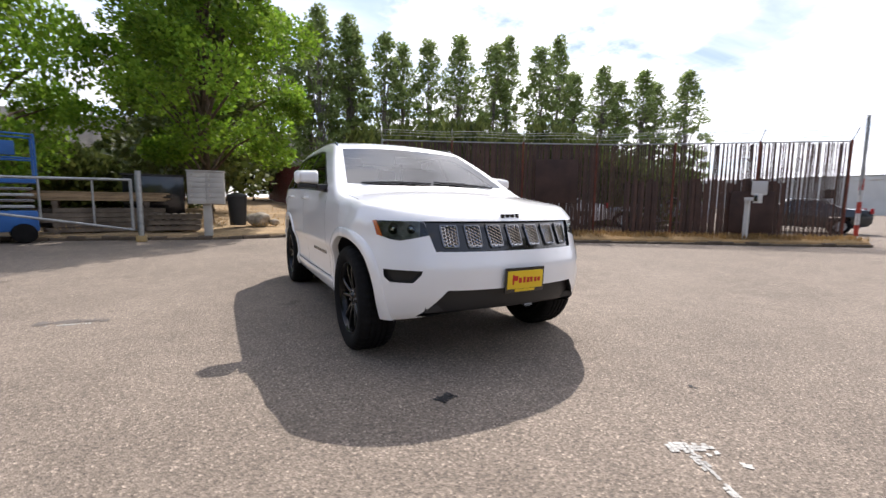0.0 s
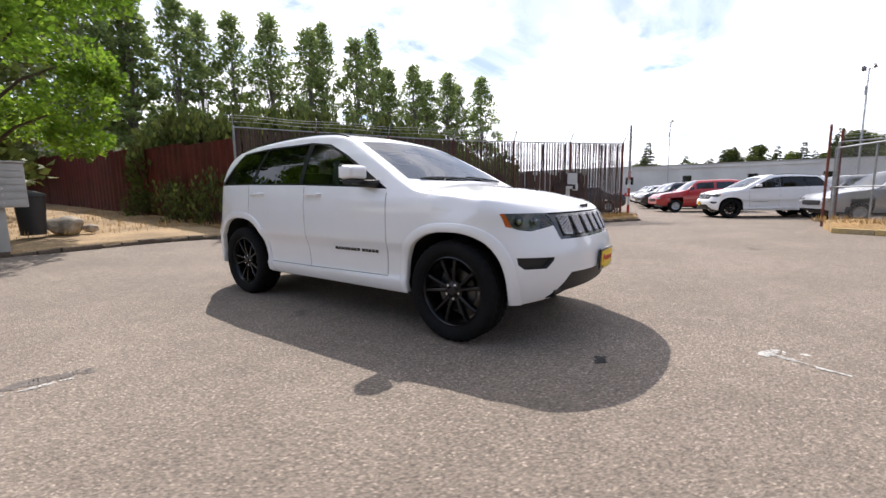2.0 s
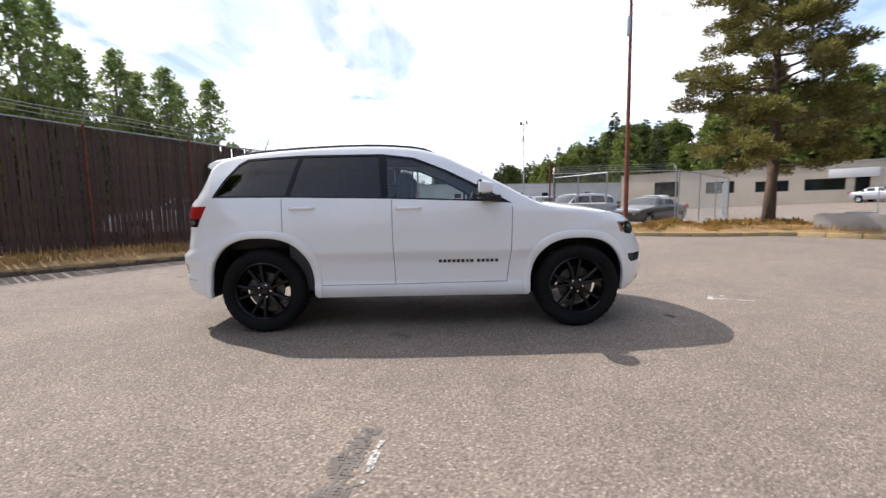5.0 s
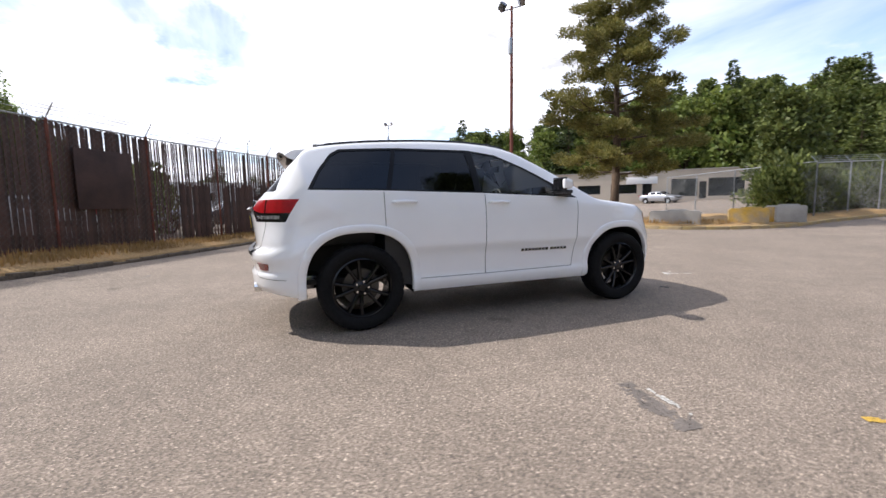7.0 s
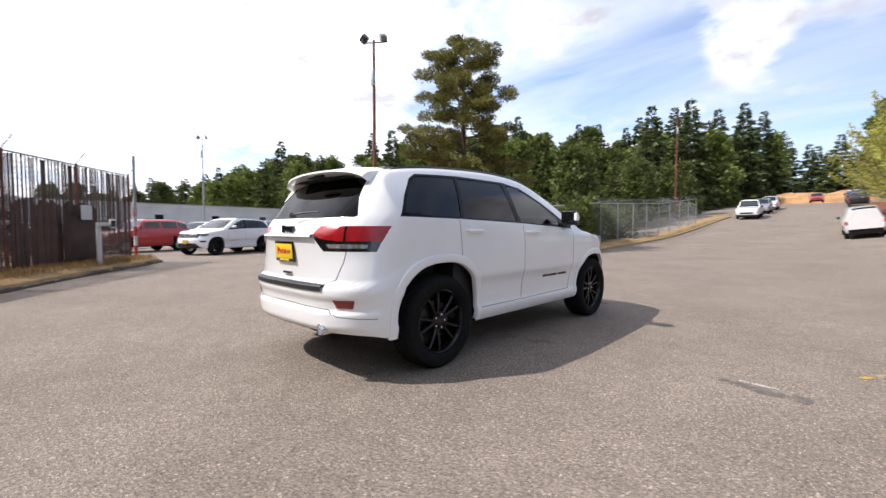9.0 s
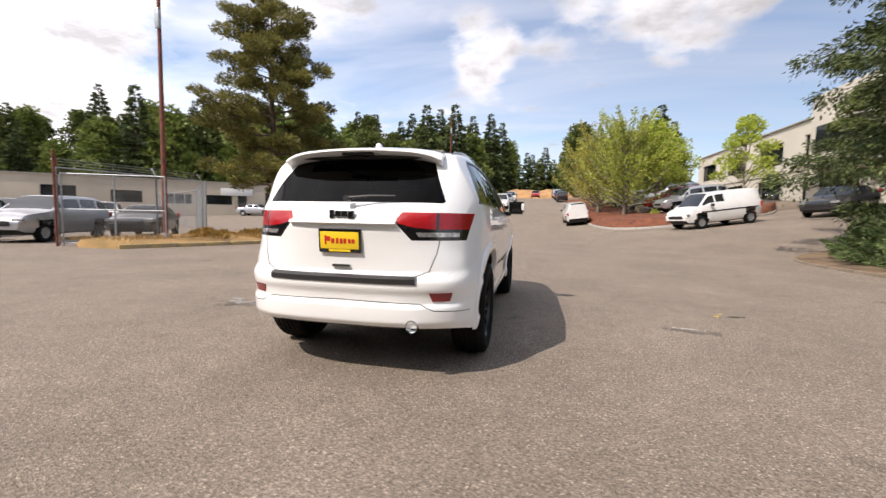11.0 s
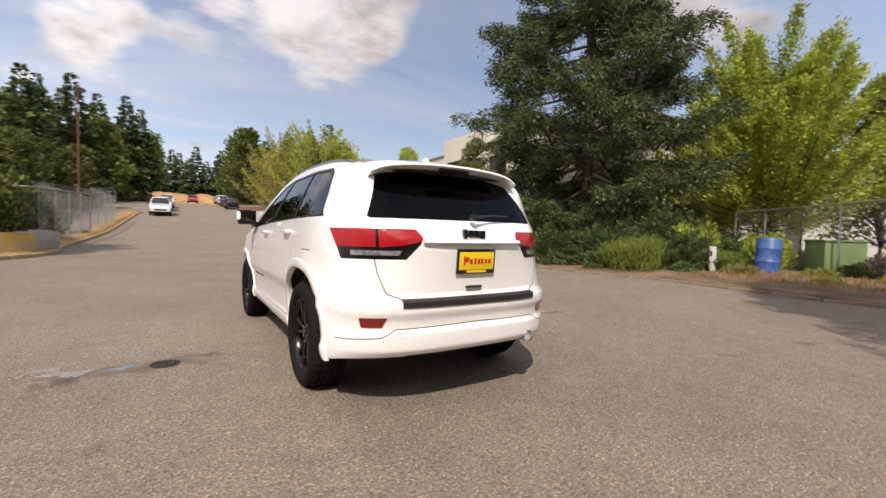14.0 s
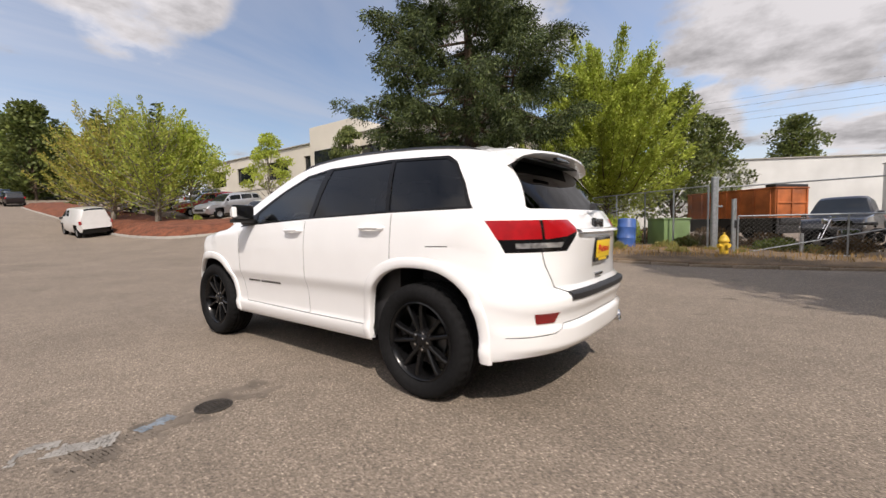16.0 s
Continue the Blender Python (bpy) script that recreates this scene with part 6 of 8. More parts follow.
def chain_fence(name, pts, tall, label, arms=True, gap=3.0, mesh=True, rails=(1.0,), category="fence", r=0.03):
    e = empty(name, Matrix(), label, category)
    for p, q in zip(pts, pts[1:]):
        n = max(1, round((Vector(q) - Vector(p)).length / gap))
        for k in range(n + 1):
            c = Vector(p).lerp(Vector(q), k / n)
            z = height(c.x, c.y) + 0.05
            post = part("post", rod((c.x, c.y, z - 0.3), (c.x, c.y, z + tall), r, None, 10), GALV, e, "galvanised post")
            if arms:
                n2 = (Vector(q) - Vector(p)).normalized()
                o = Vector((-n2.y, n2.x)) * 0.25
                part("barb_arm", rod((c.x, c.y, z + tall), (c.x + o.x, c.y + o.y, z + tall + 0.3), 0.014, None, 6), GALV, post, "angled wire arm")
        za, zb = height(*p) + 0.05, height(*q) + 0.05
        for f in rails:
            part("rail", rod((*p, za + tall * f), (*q, zb + tall * f), 0.021, None, 8), GALV, e, "galvanised rail")
        if mesh:
            v, f = chain_mesh((*p, (za + zb) / 2), (*q, (za + zb) / 2), 0.03, tall)
            mesh_part("wire_mesh", v, f, WIRE, e, "woven chain-link wire")
        if arms:
            n2 = (Vector(q) - Vector(p)).normalized()
            o = Vector((-n2.y, n2.x)) * 0.25
            for u in (0.35, 0.7, 1.0):
                part("barbed_wire", rod((p[0] + o.x * u, p[1] + o.y * u, za + tall + 0.3 * u), (q[0] + o.x * u, q[1] + o.y * u, zb + tall + 0.3 * u), 0.006, None, 4), GALV, e)
    return e


# brown slatted fence: each slat its own board, some short, some gone
FENCE = [(-3.05, -9.05), (-7.8, -6.3), (-11.4, -3.6), (-14.6, -0.95)]
fence = empty("slatted_fence", Matrix(), "tall chain-link fence filled with dark brown privacy slats, some missing", "fence")
line = along(FENCE, 600)
slat_me = {}
for nm, wide, hgt in (("wide", 0.0575, 2.84), ("thin", 0.034, 2.84), ("mid", 0.053, 1.9), ("back", 0.088, 1.72)):
    bm = box(0, 0, hgt / 2, wide, 0.012, hgt, 0.0)
    me = bpy.data.meshes.new("slat")
    bm.to_mesh(me); bm.free()
    me.materials.append(SLAT)
    slat_me[nm] = me
rs = random.Random(3)
n_slats = 240
for k in range(n_slats):
    u = k / (n_slats - 1)
    i = min(598, int(u * 599))
    p, d = line[i], line[i + 1] - line[i]
    g = noise.noise((u * 11, 2.0, 0))
    kind = "wide" if u < 0.50 else "thin"
    if u < 0.50 and rs.random() < 0.05:
        kind = "thin"
    if g > 0.42 and rs.random() < 0.5:
        kind = "mid"
    o = new("slat", slat_me[kind])
    o.parent = fence
    o.matrix_world = Matrix.Translation((p.x, p.y, height(p.x, p.y) + 0.16 + rs.uniform(-0.05, 0.04))) @ Matrix.Rotation(math.atan2(d.y, d.x) + rs.uniform(-0.10, 0.10), 4, "Z") @ Matrix.Rotation(rs.uniform(-0.012, 0.012), 4, "Y")
# a closer row of boards, added for the dark background behind the lower half
for k in range(130):
    u = 0.01 + 0.97 * k / 129
    if u < 0.56 or u > 0.90 or noise.noise((u * 16, 9.0, 0)) > 0.30:
        continue
    i = min(598, int(u * 599))
    p, d = line[i], line[i + 1] - line[i]
    o = new("slat", slat_me["back"])
    o.parent = fence
    n2 = Vector((-d.y, d.x, 0)).normalized() * -0.05
    o.matrix_world = Matrix.Translation((p.x + n2.x, p.y + n2.y, height(p.x, p.y) + 0.15 + rs.uniform(-0.1, 0.1) + (0.5 if u < 0.12 else 0))) @ Matrix.Rotation(math.atan2(d.y, d.x), 4, "Z")
for k in range(7):
    i = int(599 * k / 6) if k < 6 else 599
    p = line[min(i, 599)]
    d = (line[min(i + 1, 600)] - line[max(i - 1, 0)]).normalized()
    z = height(p.x, p.y)
    post = part("post", rod((p.x, p.y, z - 0.2), (p.x, p.y, z + 3.06), 0.036, None, 10), GALV if k == 0 else RUST, fence, "fence post")
    part("barb_arm", rod((p.x, p.y, z + 3.05), (p.x + d.y * -0.25 * -1, p.y - d.x * 0.25, z + 3.38), 0.014, None, 6), GALV, post)
for f in (3.02, 0.2):
    part("rail", add_tube(bmesh.new(), [(p.x, p.y, height(p.x, p.y) + f) for p in line[::40]], 0.021, 6), GALV if f > 1 else RUST, fence, "top rail")
for u in (0.4, 0.75, 1.0):
    part("barbed_wire", add_tube(bmesh.new(), [(p.x + 0.14 * u, p.y + 0.2 * u * -1, height(p.x, p.y) + 3.05 + 0.32 * u + 0.02 * math.sin(k * 1.3)) for k, p in enumerate(line[::24])], 0.006, 4), GALV, fence, "barbed wire")
for a, b in zip(FENCE, FENCE[1:]):
    v, f = chain_mesh((*a, 0.1), (*b, 0.1), 0.1, 3.05, 0.14)
    mesh_part("wire_mesh", v, f, mat("dull_wire", (0.14, 0.13, 0.12), 0.6, 0.4), fence)
# dark board and dark sheets tied on the fence
for u, w, z0, z1 in ((0.407, 1.35, 0.95, 2.35), (0.82, 1.2, 0.15, 1.4)):
    i = int(u * 599)
    p, d = line[i], (line[i + 1] - line[i]).normalized()
    m = Matrix.Translation((p.x - d.y * -0.05, p.y - d.x * 0.05 + 0.09, height(p.x, p.y))) @ Matrix.Rotation(math.atan2(d.y, d.x), 4, "Z")
    b = part("fence_board", box(0, 0, (z0 + z1) / 2 + 0.15, w, 0.02, z1 - z0, 0.003), mat("weathered_brown_board", (0.07, 0.035, 0.026), 0.7, var=0.25, scale=1.5, fine=0.2), fence, "dark brown board tied to the fence")
    b.matrix_world = m

# red wall of corrugated sheets running back from the corner
def red_wall():
    e = empty("wall_red", Matrix(), "dark red corrugated wall behind the dirt lot", "wall")
    e["kind"] = "structure"
    a, b = Vector((-3.1, -9.2)), Vector((-1.9, -36))
    for k in range(9):
        p, q = a.lerp(b, k / 9), a.lerp(b, (k + 1) / 9)
        d = (q - p)
        z = height(*((p + q) / 2)) + 0.05
        m = 30
        bm = bmesh.new()
        rows = []
        for i in range(m + 1):
            c = p.lerp(q, i / m * 0.997)
            o = Vector((-d.y, d.x)).normalized() * (0.02 if (i // 2) % 2 else -0.02)
            rows.append([bm.verts.new((c.x + o.x + s.x, c.y + o.y + s.y, z + zz)) for s in (Vector((0, 0)), Vector((-d.y, d.x)).normalized() * 0.03) for zz in (0.0, 2.62)])
        for s, t in zip(rows, rows[1:]):
            bm.faces.new((s[0], t[0], t[1], s[1])); bm.faces.new((s[2], s[3], t[3], t[2])); bm.faces.new((s[1], t[1], t[3], s[3]))
        part("wall_panel", bm, REDWALL, e, smooth=False)
    return e


red_wall()
# gate pole with red and white bands
e = empty("gate_pole", Matrix.Translation((-14.9, -0.75, 0)), "tall steel gate pole with red and white bands", "pole")
part("pole", rod((0, 0, -0.2), (0.05, 0, 3.75), 0.045, None, 12), GALV, e)
for k in range(6):
    part("band", rod((0.01, 0, 0.25 + 0.34 * k), (0.01, 0, 0.25 + 0.34 * k + 0.33), 0.056, None, 12), (mat("red_band", (0.45, 0.05, 0.03), 0.6), WHITEW)[k % 2], e)
e = empty("keypad_post", Matrix.Translation((-11.7, -2.15, 0.1)), "white gooseneck keypad post on the verge by the gate", "keypad")
part("post", box(0, 0, 0.6, 0.11, 0.11, 1.3, 0.012), WHITEW, e, "white square post")
part("arm", box(0.12, 0.12, 1.20, 0.11, 0.36, 0.10, 0.01, Matrix.Rotation(0.3, 4, "Z")), WHITEW, e)
part("keypad_box", box(0.10, 0.30, 1.22, 0.22, 0.14, 0.26, 0.02), WHITEW, e, "keypad housing")
part("keypad_face", box(0.21, 0.30, 1.22, 0.012, 0.10, 0.17, 0.004), GLOSS, e, "dark keypad face")
e = empty("notice_sign", Matrix.Translation((-12.6, -2.3, 0)), "small pale notice hung on the slatted fence", "sign")
part("board", box(0, 0, 1.65, 0.42, 0.012, 0.42, 0.004, Matrix.Rotation(-0.70, 4, "Z")), WHITEW, e)

# open sliding gate and chain-link fence of the car lot
chain_fence("chain_fence", [(-13.75, 5.3), (-13.0, 8.2), (-12.8, 10.2)], 2.45, "galvanised chain-link fence of the car lot", True, 2.9, True, (1.0, 0.03))
chain_fence("sliding_gate", [(-13.4, 5.2), (-10.75, 6.45)], 2.25, "rolled-back chain-link sliding gate", False, 1.9, True, (1.0, 0.5, 0.02), "gate", 0.024)
for x, y, t in ((-13.45, 5.05, 3.0), (-13.8, 5.35, 2.85)):
    tagged(part("gate_post", rod((x, y, -0.2), (x, y, t), 0.036, None, 12), RUST, None, "rusty steel gate post"), "rusty steel post of the sliding gate", "post")
chain_fence("chain_fence", [(-12.6, 10.2), (-20, 17.5), (-30, 24)], 2.45, "galvanised chain-link fence behind the pine", False, 3.2, True, (1.0,))

def flood_pole(x, y, tall, lamps, label, material, r=0.09):
    z = height(x, y)
    e = empty("light_pole", Matrix.Translation((x, y, z)), label, "light pole")
    part("pole", rod((0, 0, -0.3), (0, 0, tall), r, r * 0.6, 14), material, e, "tapered steel pole")
    part("base", lathe([(0.0, 0.35), (r * 1.6, 0.35), (r * 2.0, 0.3), (r * 2.2, -0.2)], 16), CONC, e, "concrete footing")
    if lamps:
        part("crossarm", rod((-0.35, -0.25, tall - 0.1), (0.35, 0.25, tall - 0.1), 0.03), DCHROME, e)
        part("junction_box", box(0.05, -0.1, tall - 1.7, 0.16, 0.12, 0.7, 0.02), GALV, e)
        for s in lamps:
            h = part("floodlight", box(0, 0, 0, 0.36, 0.22, 0.30, 0.04), DCHROME, e, "box floodlight")
            h.matrix_world = Matrix.Translation((x + 0.36 * s, y + 0.26 * s, z + tall + 0.08)) @ Matrix.Rotation(0.6 * s, 4, "Y") @ Matrix.Rotation(0.5, 4, "X")
            part("lamp_glass", box(0, 0.112, 0, 0.30, 0.01, 0.24, 0.004), CLEARL, h)
    return e


flood_pole(-12.25, 7.85, 9.75, (-1, 1), "rust-red steel light pole with two floodlights", RUST, 0.095)
flood_pole(-44.5, 10.3, 10.6, (-1, 1), "tall grey light pole in the car lot", GALV, 0.09)
flood_pole(-9.6, 46.5, 11.5, (1,), "rust-brown street light pole by the road", RUST, 0.10)
flood_pole(-62, -6, 10.5, (1,), "distant light pole in the car lot", GALV, 0.08)

# road fence with barbed arms, then the corner
chain_fence("road_fence", [(-6.9, 20.4), (-6.5, 30), (-6.3, 40.5)], 2.55, "galvanised road fence with barbed-wire arms", True, 2.6, True, (1.0,))
chain_fence("corner_fence", [(-6.9, 20.4), (-12, 22.6), (-19, 25.5)], 2.6, "bare chain-link fence at the road corner", False, 3.4, True, (1.0,))

# right-hand yard fence and pipe gate
chain_fence("yard_fence", [(17.2, 3.2), (15.2, 0.5), (13.4, -1.8)], 2.2, "sagging chain-link yard fence in dry weeds", False, 1.6, True, (1.0,))
e = empty("gate_post", Matrix.Translation((13.1, -2.0, 0.05)), "thick galvanised gate post", "post")
part("post", rod((0, 0, -0.2), (0, 0, 2.42), 0.105, None, 16), GALV, e)
part("cap", lathe([(0.0, 2.47), (0.08, 2.45), (0.112, 2.42), (0.112, 2.39)], 16), GALV, e)
part("hinge", box(-0.02, -0.14, 1.5, 0.08, 0.16, 0.06, 0.01), GALV, e)
e = empty("gate_post", Matrix.Translation((11.35, -2.6, 0.05)), "slim galvanised gate post", "post")
part("post", rod((0, 0, -0.2), (0, 0, 1.66), 0.062, None, 14), GALV, e)
part("latch", box(-0.02, -0.05, 0.95, 0.10, 0.07, 0.22, 0.015), BLACK, e, "black latch box")
e = empty("yard_gate", Matrix.Translation((11.4, -2.7, 0.0)), "long chain-link vehicle gate with pipe frame", "gate")
for z in (0.16, 1.22):
    part("frame_rail", rod((0, 0, z), (0.15, -9, z + 0.02), 0.022, None, 8), GALV, e)
for k in range(5):
    part("frame_upright", rod((0.0375 * k, -2.25 * k, 0.16), (0.0375 * k, -2.25 * k, 1.23), 0.02, None, 8), GALV, e)
part("brace", rod((0, 0, 0.16), (0.08, -4.4, 1.2), 0.016, None, 8), GALV, e)
v, f = chain_mesh((0, 0, 0), (0.15, -9, 0), 0.17, 1.22)
mesh_part("wire_mesh", v, f, WIRE, e)
chain_fence("yard_fence", [(13.1, -2.0), (13.8, -14)], 2.1, "tall chain-link yard gate frame", False, 4.0, False, (1.0,))

# ---------- vehicles ----------
def pieces(bm):
    """The separate pieces of a mesh, each as a mesh of its own."""
    left, out = set(bm.faces), []
    while left:
        todo, got = [left.pop()], []
        while todo:
            f = todo.pop()
            got.append(f)
            for e in f.edges:
                for g in e.link_faces:
                    if g in left:
                        left.discard(g)
                        todo.append(g)
        nb, made = bmesh.new(), {}
        for f in got:
            for v in f.verts:
                if v not in made:
                    made[v] = nb.verts.new(v.co)
            nb.faces.new([made[v] for v in f.verts])
        out.append(nb)
    return out


def parked_car(x, y, rz, colour, kind, label, category="car", z=None):
    """A parked vehicle: lofted body with separate glass, wheels and lamps. Its nose points along +y before the turn."""
    L, W, H, hood, belt = {"suv": (4.7, 1.88, 1.70, 1.05, 1.08), "sedan": (4.7, 1.82, 1.45, 0.95, 0.95), "van": (4.42, 1.84, 1.84, 1.12, 1.12), "pickup": (5.6, 2.0, 1.9, 1.15, 1.18)}[kind]
    h2 = L / 2
    paint = bpy.data.materials.get("paint_" + colour) or mat("paint_" + colour, {"white": (0.75, 0.75, 0.74), "red": (0.42, 0.02, 0.02), "black": (0.012, 0.012, 0.014), "silver": (0.42, 0.43, 0.45), "grey": (0.16, 0.17, 0.18), "blue": (0.03, 0.07, 0.2), "dark": (0.03, 0.035, 0.04)}[colour], 0.3, 0.0 if colour in ("white", "red", "black") else 0.5, var=0.03, coat=0.8)
    # side outline: y, lower z, upper z
    if kind == "van":
        top = [(-h2, 0.6, H - 0.12), (-h2 + 0.12, 0.4, H - 0.02), (-0.4, 0.32, H), (0.75, 0.32, H - 0.06), (1.30, 0.32, belt + 0.22), (1.55, 0.34, belt + 0.02), (h2 - 0.12, 0.38, 0.92), (h2, 0.5, 0.75)]
    elif kind == "sedan":
        top = [(-h2, 0.5, 0.85), (-h2 + 0.15, 0.36, 1.02), (-1.55, 0.3, 1.06), (-0.75, 0.3, H - 0.02), (0.15, 0.3, H), (0.95, 0.3, belt + 0.06), (h2 - 0.25, 0.34, 0.82), (h2, 0.42, 0.62)]
    elif kind == "pickup":
        top = [(-h2, 0.6, 1.08), (-h2 + 0.1, 0.5, 1.12), (-0.85, 0.42, 1.12), (-0.75, 0.42, H - 0.05), (0.35, 0.42, H), (1.05, 0.42, belt + 0.04), (h2 - 0.2, 0.45, 1.05), (h2, 0.5, 0.8)]
    else:
        top = [(-h2, 0.55, 1.0), (-h2 + 0.12, 0.4, 1.25), (-h2 + 0.35, 0.36, H - 0.12), (-1.2, 0.33, H), (0.2, 0.33, H - 0.03), (1.05, 0.33, belt + 0.05), (h2 - 0.25, 0.36, 0.95), (h2, 0.45, 0.72)]
    e = empty("parked_" + ("car" if kind in ("suv", "sedan") else kind), Matrix(), label, category)
    N = 44
    bm, gm = bmesh.new(), bmesh.new()
    rows = []
    zt = [(p[0], p[2]) for p in top]
    zb = [(p[0], p[1]) for p in top]
    for i in range(N + 1):
        yy = -h2 + L * i / N
        t, b = interp(yy, zt), interp(yy, zb)
        sh = min(belt, t - 0.02)
        end = 1 - 0.16 * abs(yy / h2) ** 6
        w = W / 2 * end
        lean = max(0.0, t - sh)
        row = [(w * 0.92, b), (w, b + 0.18), (w * 1.0, (b + sh) / 2 + 0.1), (w * 0.97, sh), (w * 0.965 - 0.12 * lean, sh + lean * 0.25), (w * 0.95 - 0.26 * lean, sh + lean * 0.8), (w * 0.86 - 0.28 * lean, t - 0.012), (w * 0.45, t + 0.012), (0, t + 0.02)]
        rows.append([(yy, r) for r in row])
    full = [[(r[0], yy, r[1]) for yy, r in row] + [(-r[0], yy, r[1]) for yy, r in row[-2::-1]] for row in rows]
    vs = [[bm.verts.new(p) for p in row] for row in full]
    m = len(full[0])
    pillars = {"suv": (-1.45, -0.45, 0.45), "sedan": (-0.9, -0.1), "van": (0.55,), "pickup": (-0.15,)}[kind]
    gx0, gx1 = {"suv": (-2.0, 0.95), "sedan": (-1.25, 0.85), "van": (0.0, 1.35), "pickup": (-0.7, 0.95)}[kind]
    gv = {}
    for i in range(N):
        for j in range(m - 1):
            yc = (full[i][0][1] + full[i + 1][0][1]) / 2
            side = j in (4, m - 6)
            t0 = interp(yc, zt)
            isglass = side and gx0 < yc < gx1 and t0 - belt > 0.2 and not any(abs(yc - p) < 0.05 for p in pillars)
            slope = abs(interp(yc + 0.03, zt) - interp(yc - 0.03, zt)) / 0.06
            if 6 <= j <= m - 8 and t0 > belt + 0.08 and t0 < H - 0.05 and slope > 0.25:
                isglass = True
            # wheel openings
            if j in (0, 1, m - 2, m - 3) and min(abs(yc - 1.42), abs(yc + 1.42)) < (0.40 if j in (0, m - 2) else 0.30):
                continue
            tgt = gm if isglass else bm
            q = [full[i][j], full[i][j + 1], full[i + 1][j + 1], full[i + 1][j]]
            if isglass:
                gm.faces.new([gv.setdefault(p, gm.verts.new(p)) if p not in gv else gv[p] for p in q])
            else:
                bm.faces.new((vs[i][j], vs[i][j + 1], vs[i + 1][j + 1], vs[i + 1][j]))
    bm.faces.new(vs[0]); bm.faces.new(vs[-1][::-1])
    for v in [v for v in bm.verts if not v.link_faces]:
        bm.verts.remove(v)
    for v in [v for v in gm.verts if not v.link_faces]:
        gm.verts.remove(v)
    part("body", bm, paint, e, colour + " painted body", angle=45)
    for f in pieces(gm):
        part("window", f, DARKWIN, e, "dark glass")
    gm.free()
    part("underbody", box(0, 0, 0.42, W * 0.78, L * 0.86, 0.3, 0.02), BLACK, e)
    for s in (1, -1):
        for yw in (1.42, -1.42):
            wh = part("wheel", lathe([(0.20, 0.10), (0.27, 0.115), (0.325, 0.10), (0.335, 0.05), (0.335, -0.08), (0.30, -0.10), (0.0, -0.10)], 24, "X"), TYRE, e, "black tyre")
            wh.matrix_world = pose(s * (W / 2 - 0.13), yw, 0.335, 0, 0, 0 if s > 0 else 180)
            part("rim", lathe([(0.0, 0.075), (0.05, 0.08), (0.12, 0.06), (0.19, 0.085), (0.205, 0.09), (0.21, 0.06)], 20, "X"), GALV if colour != "black" else GLOSS, wh, "alloy rim")
        part("head_lamp", box(s * W * 0.37, h2 - 0.10, 0.76, 0.34, 0.14, 0.13, 0.03), CLEARL, e, "headlamp")
        part("tail_lamp", box(s * W * 0.42, -h2 + 0.05, 0.98, 0.16, 0.10, 0.22, 0.02), REDL, e, "tail lamp")
        if kind != "sedan":
            part("mirror", box(s * (W / 2 + 0.09), 0.88, belt + 0.06, 0.18, 0.10, 0.14, 0.03), paint if colour != "white" else BLACK, e)
    part("front_grille", box(0, h2 - 0.02, 0.66, W * 0.55, 0.08, 0.16, 0.02), BLACK, e)
    # all four wheels on the slope
    fx, fy = -math.sin(radians(rz)), math.cos(radians(rz))
    at = lambda u, v: height(x + fx * u + fy * v, y + fy * u - fx * v)
    nose, tail, near, off = at(1.42, 0), at(-1.42, 0), at(0, 0.8), at(0, -0.8)
    ground_z = (nose + tail + near + off) / 4
    e.matrix_world = (Matrix.Translation((x, y, ground_z + (0 if z is None else z - height(x, y)))) @ Matrix.Rotation(radians(rz), 4, "Z")
                      @ Matrix.Rotation(math.atan2(nose - tail, 2.84), 4, "X") @ Matrix.Rotation(-math.atan2(near - off, 1.6), 4, "Y"))
    return e


def facing(dx, dy):
    return math.degrees(math.atan2(-dx, dy))


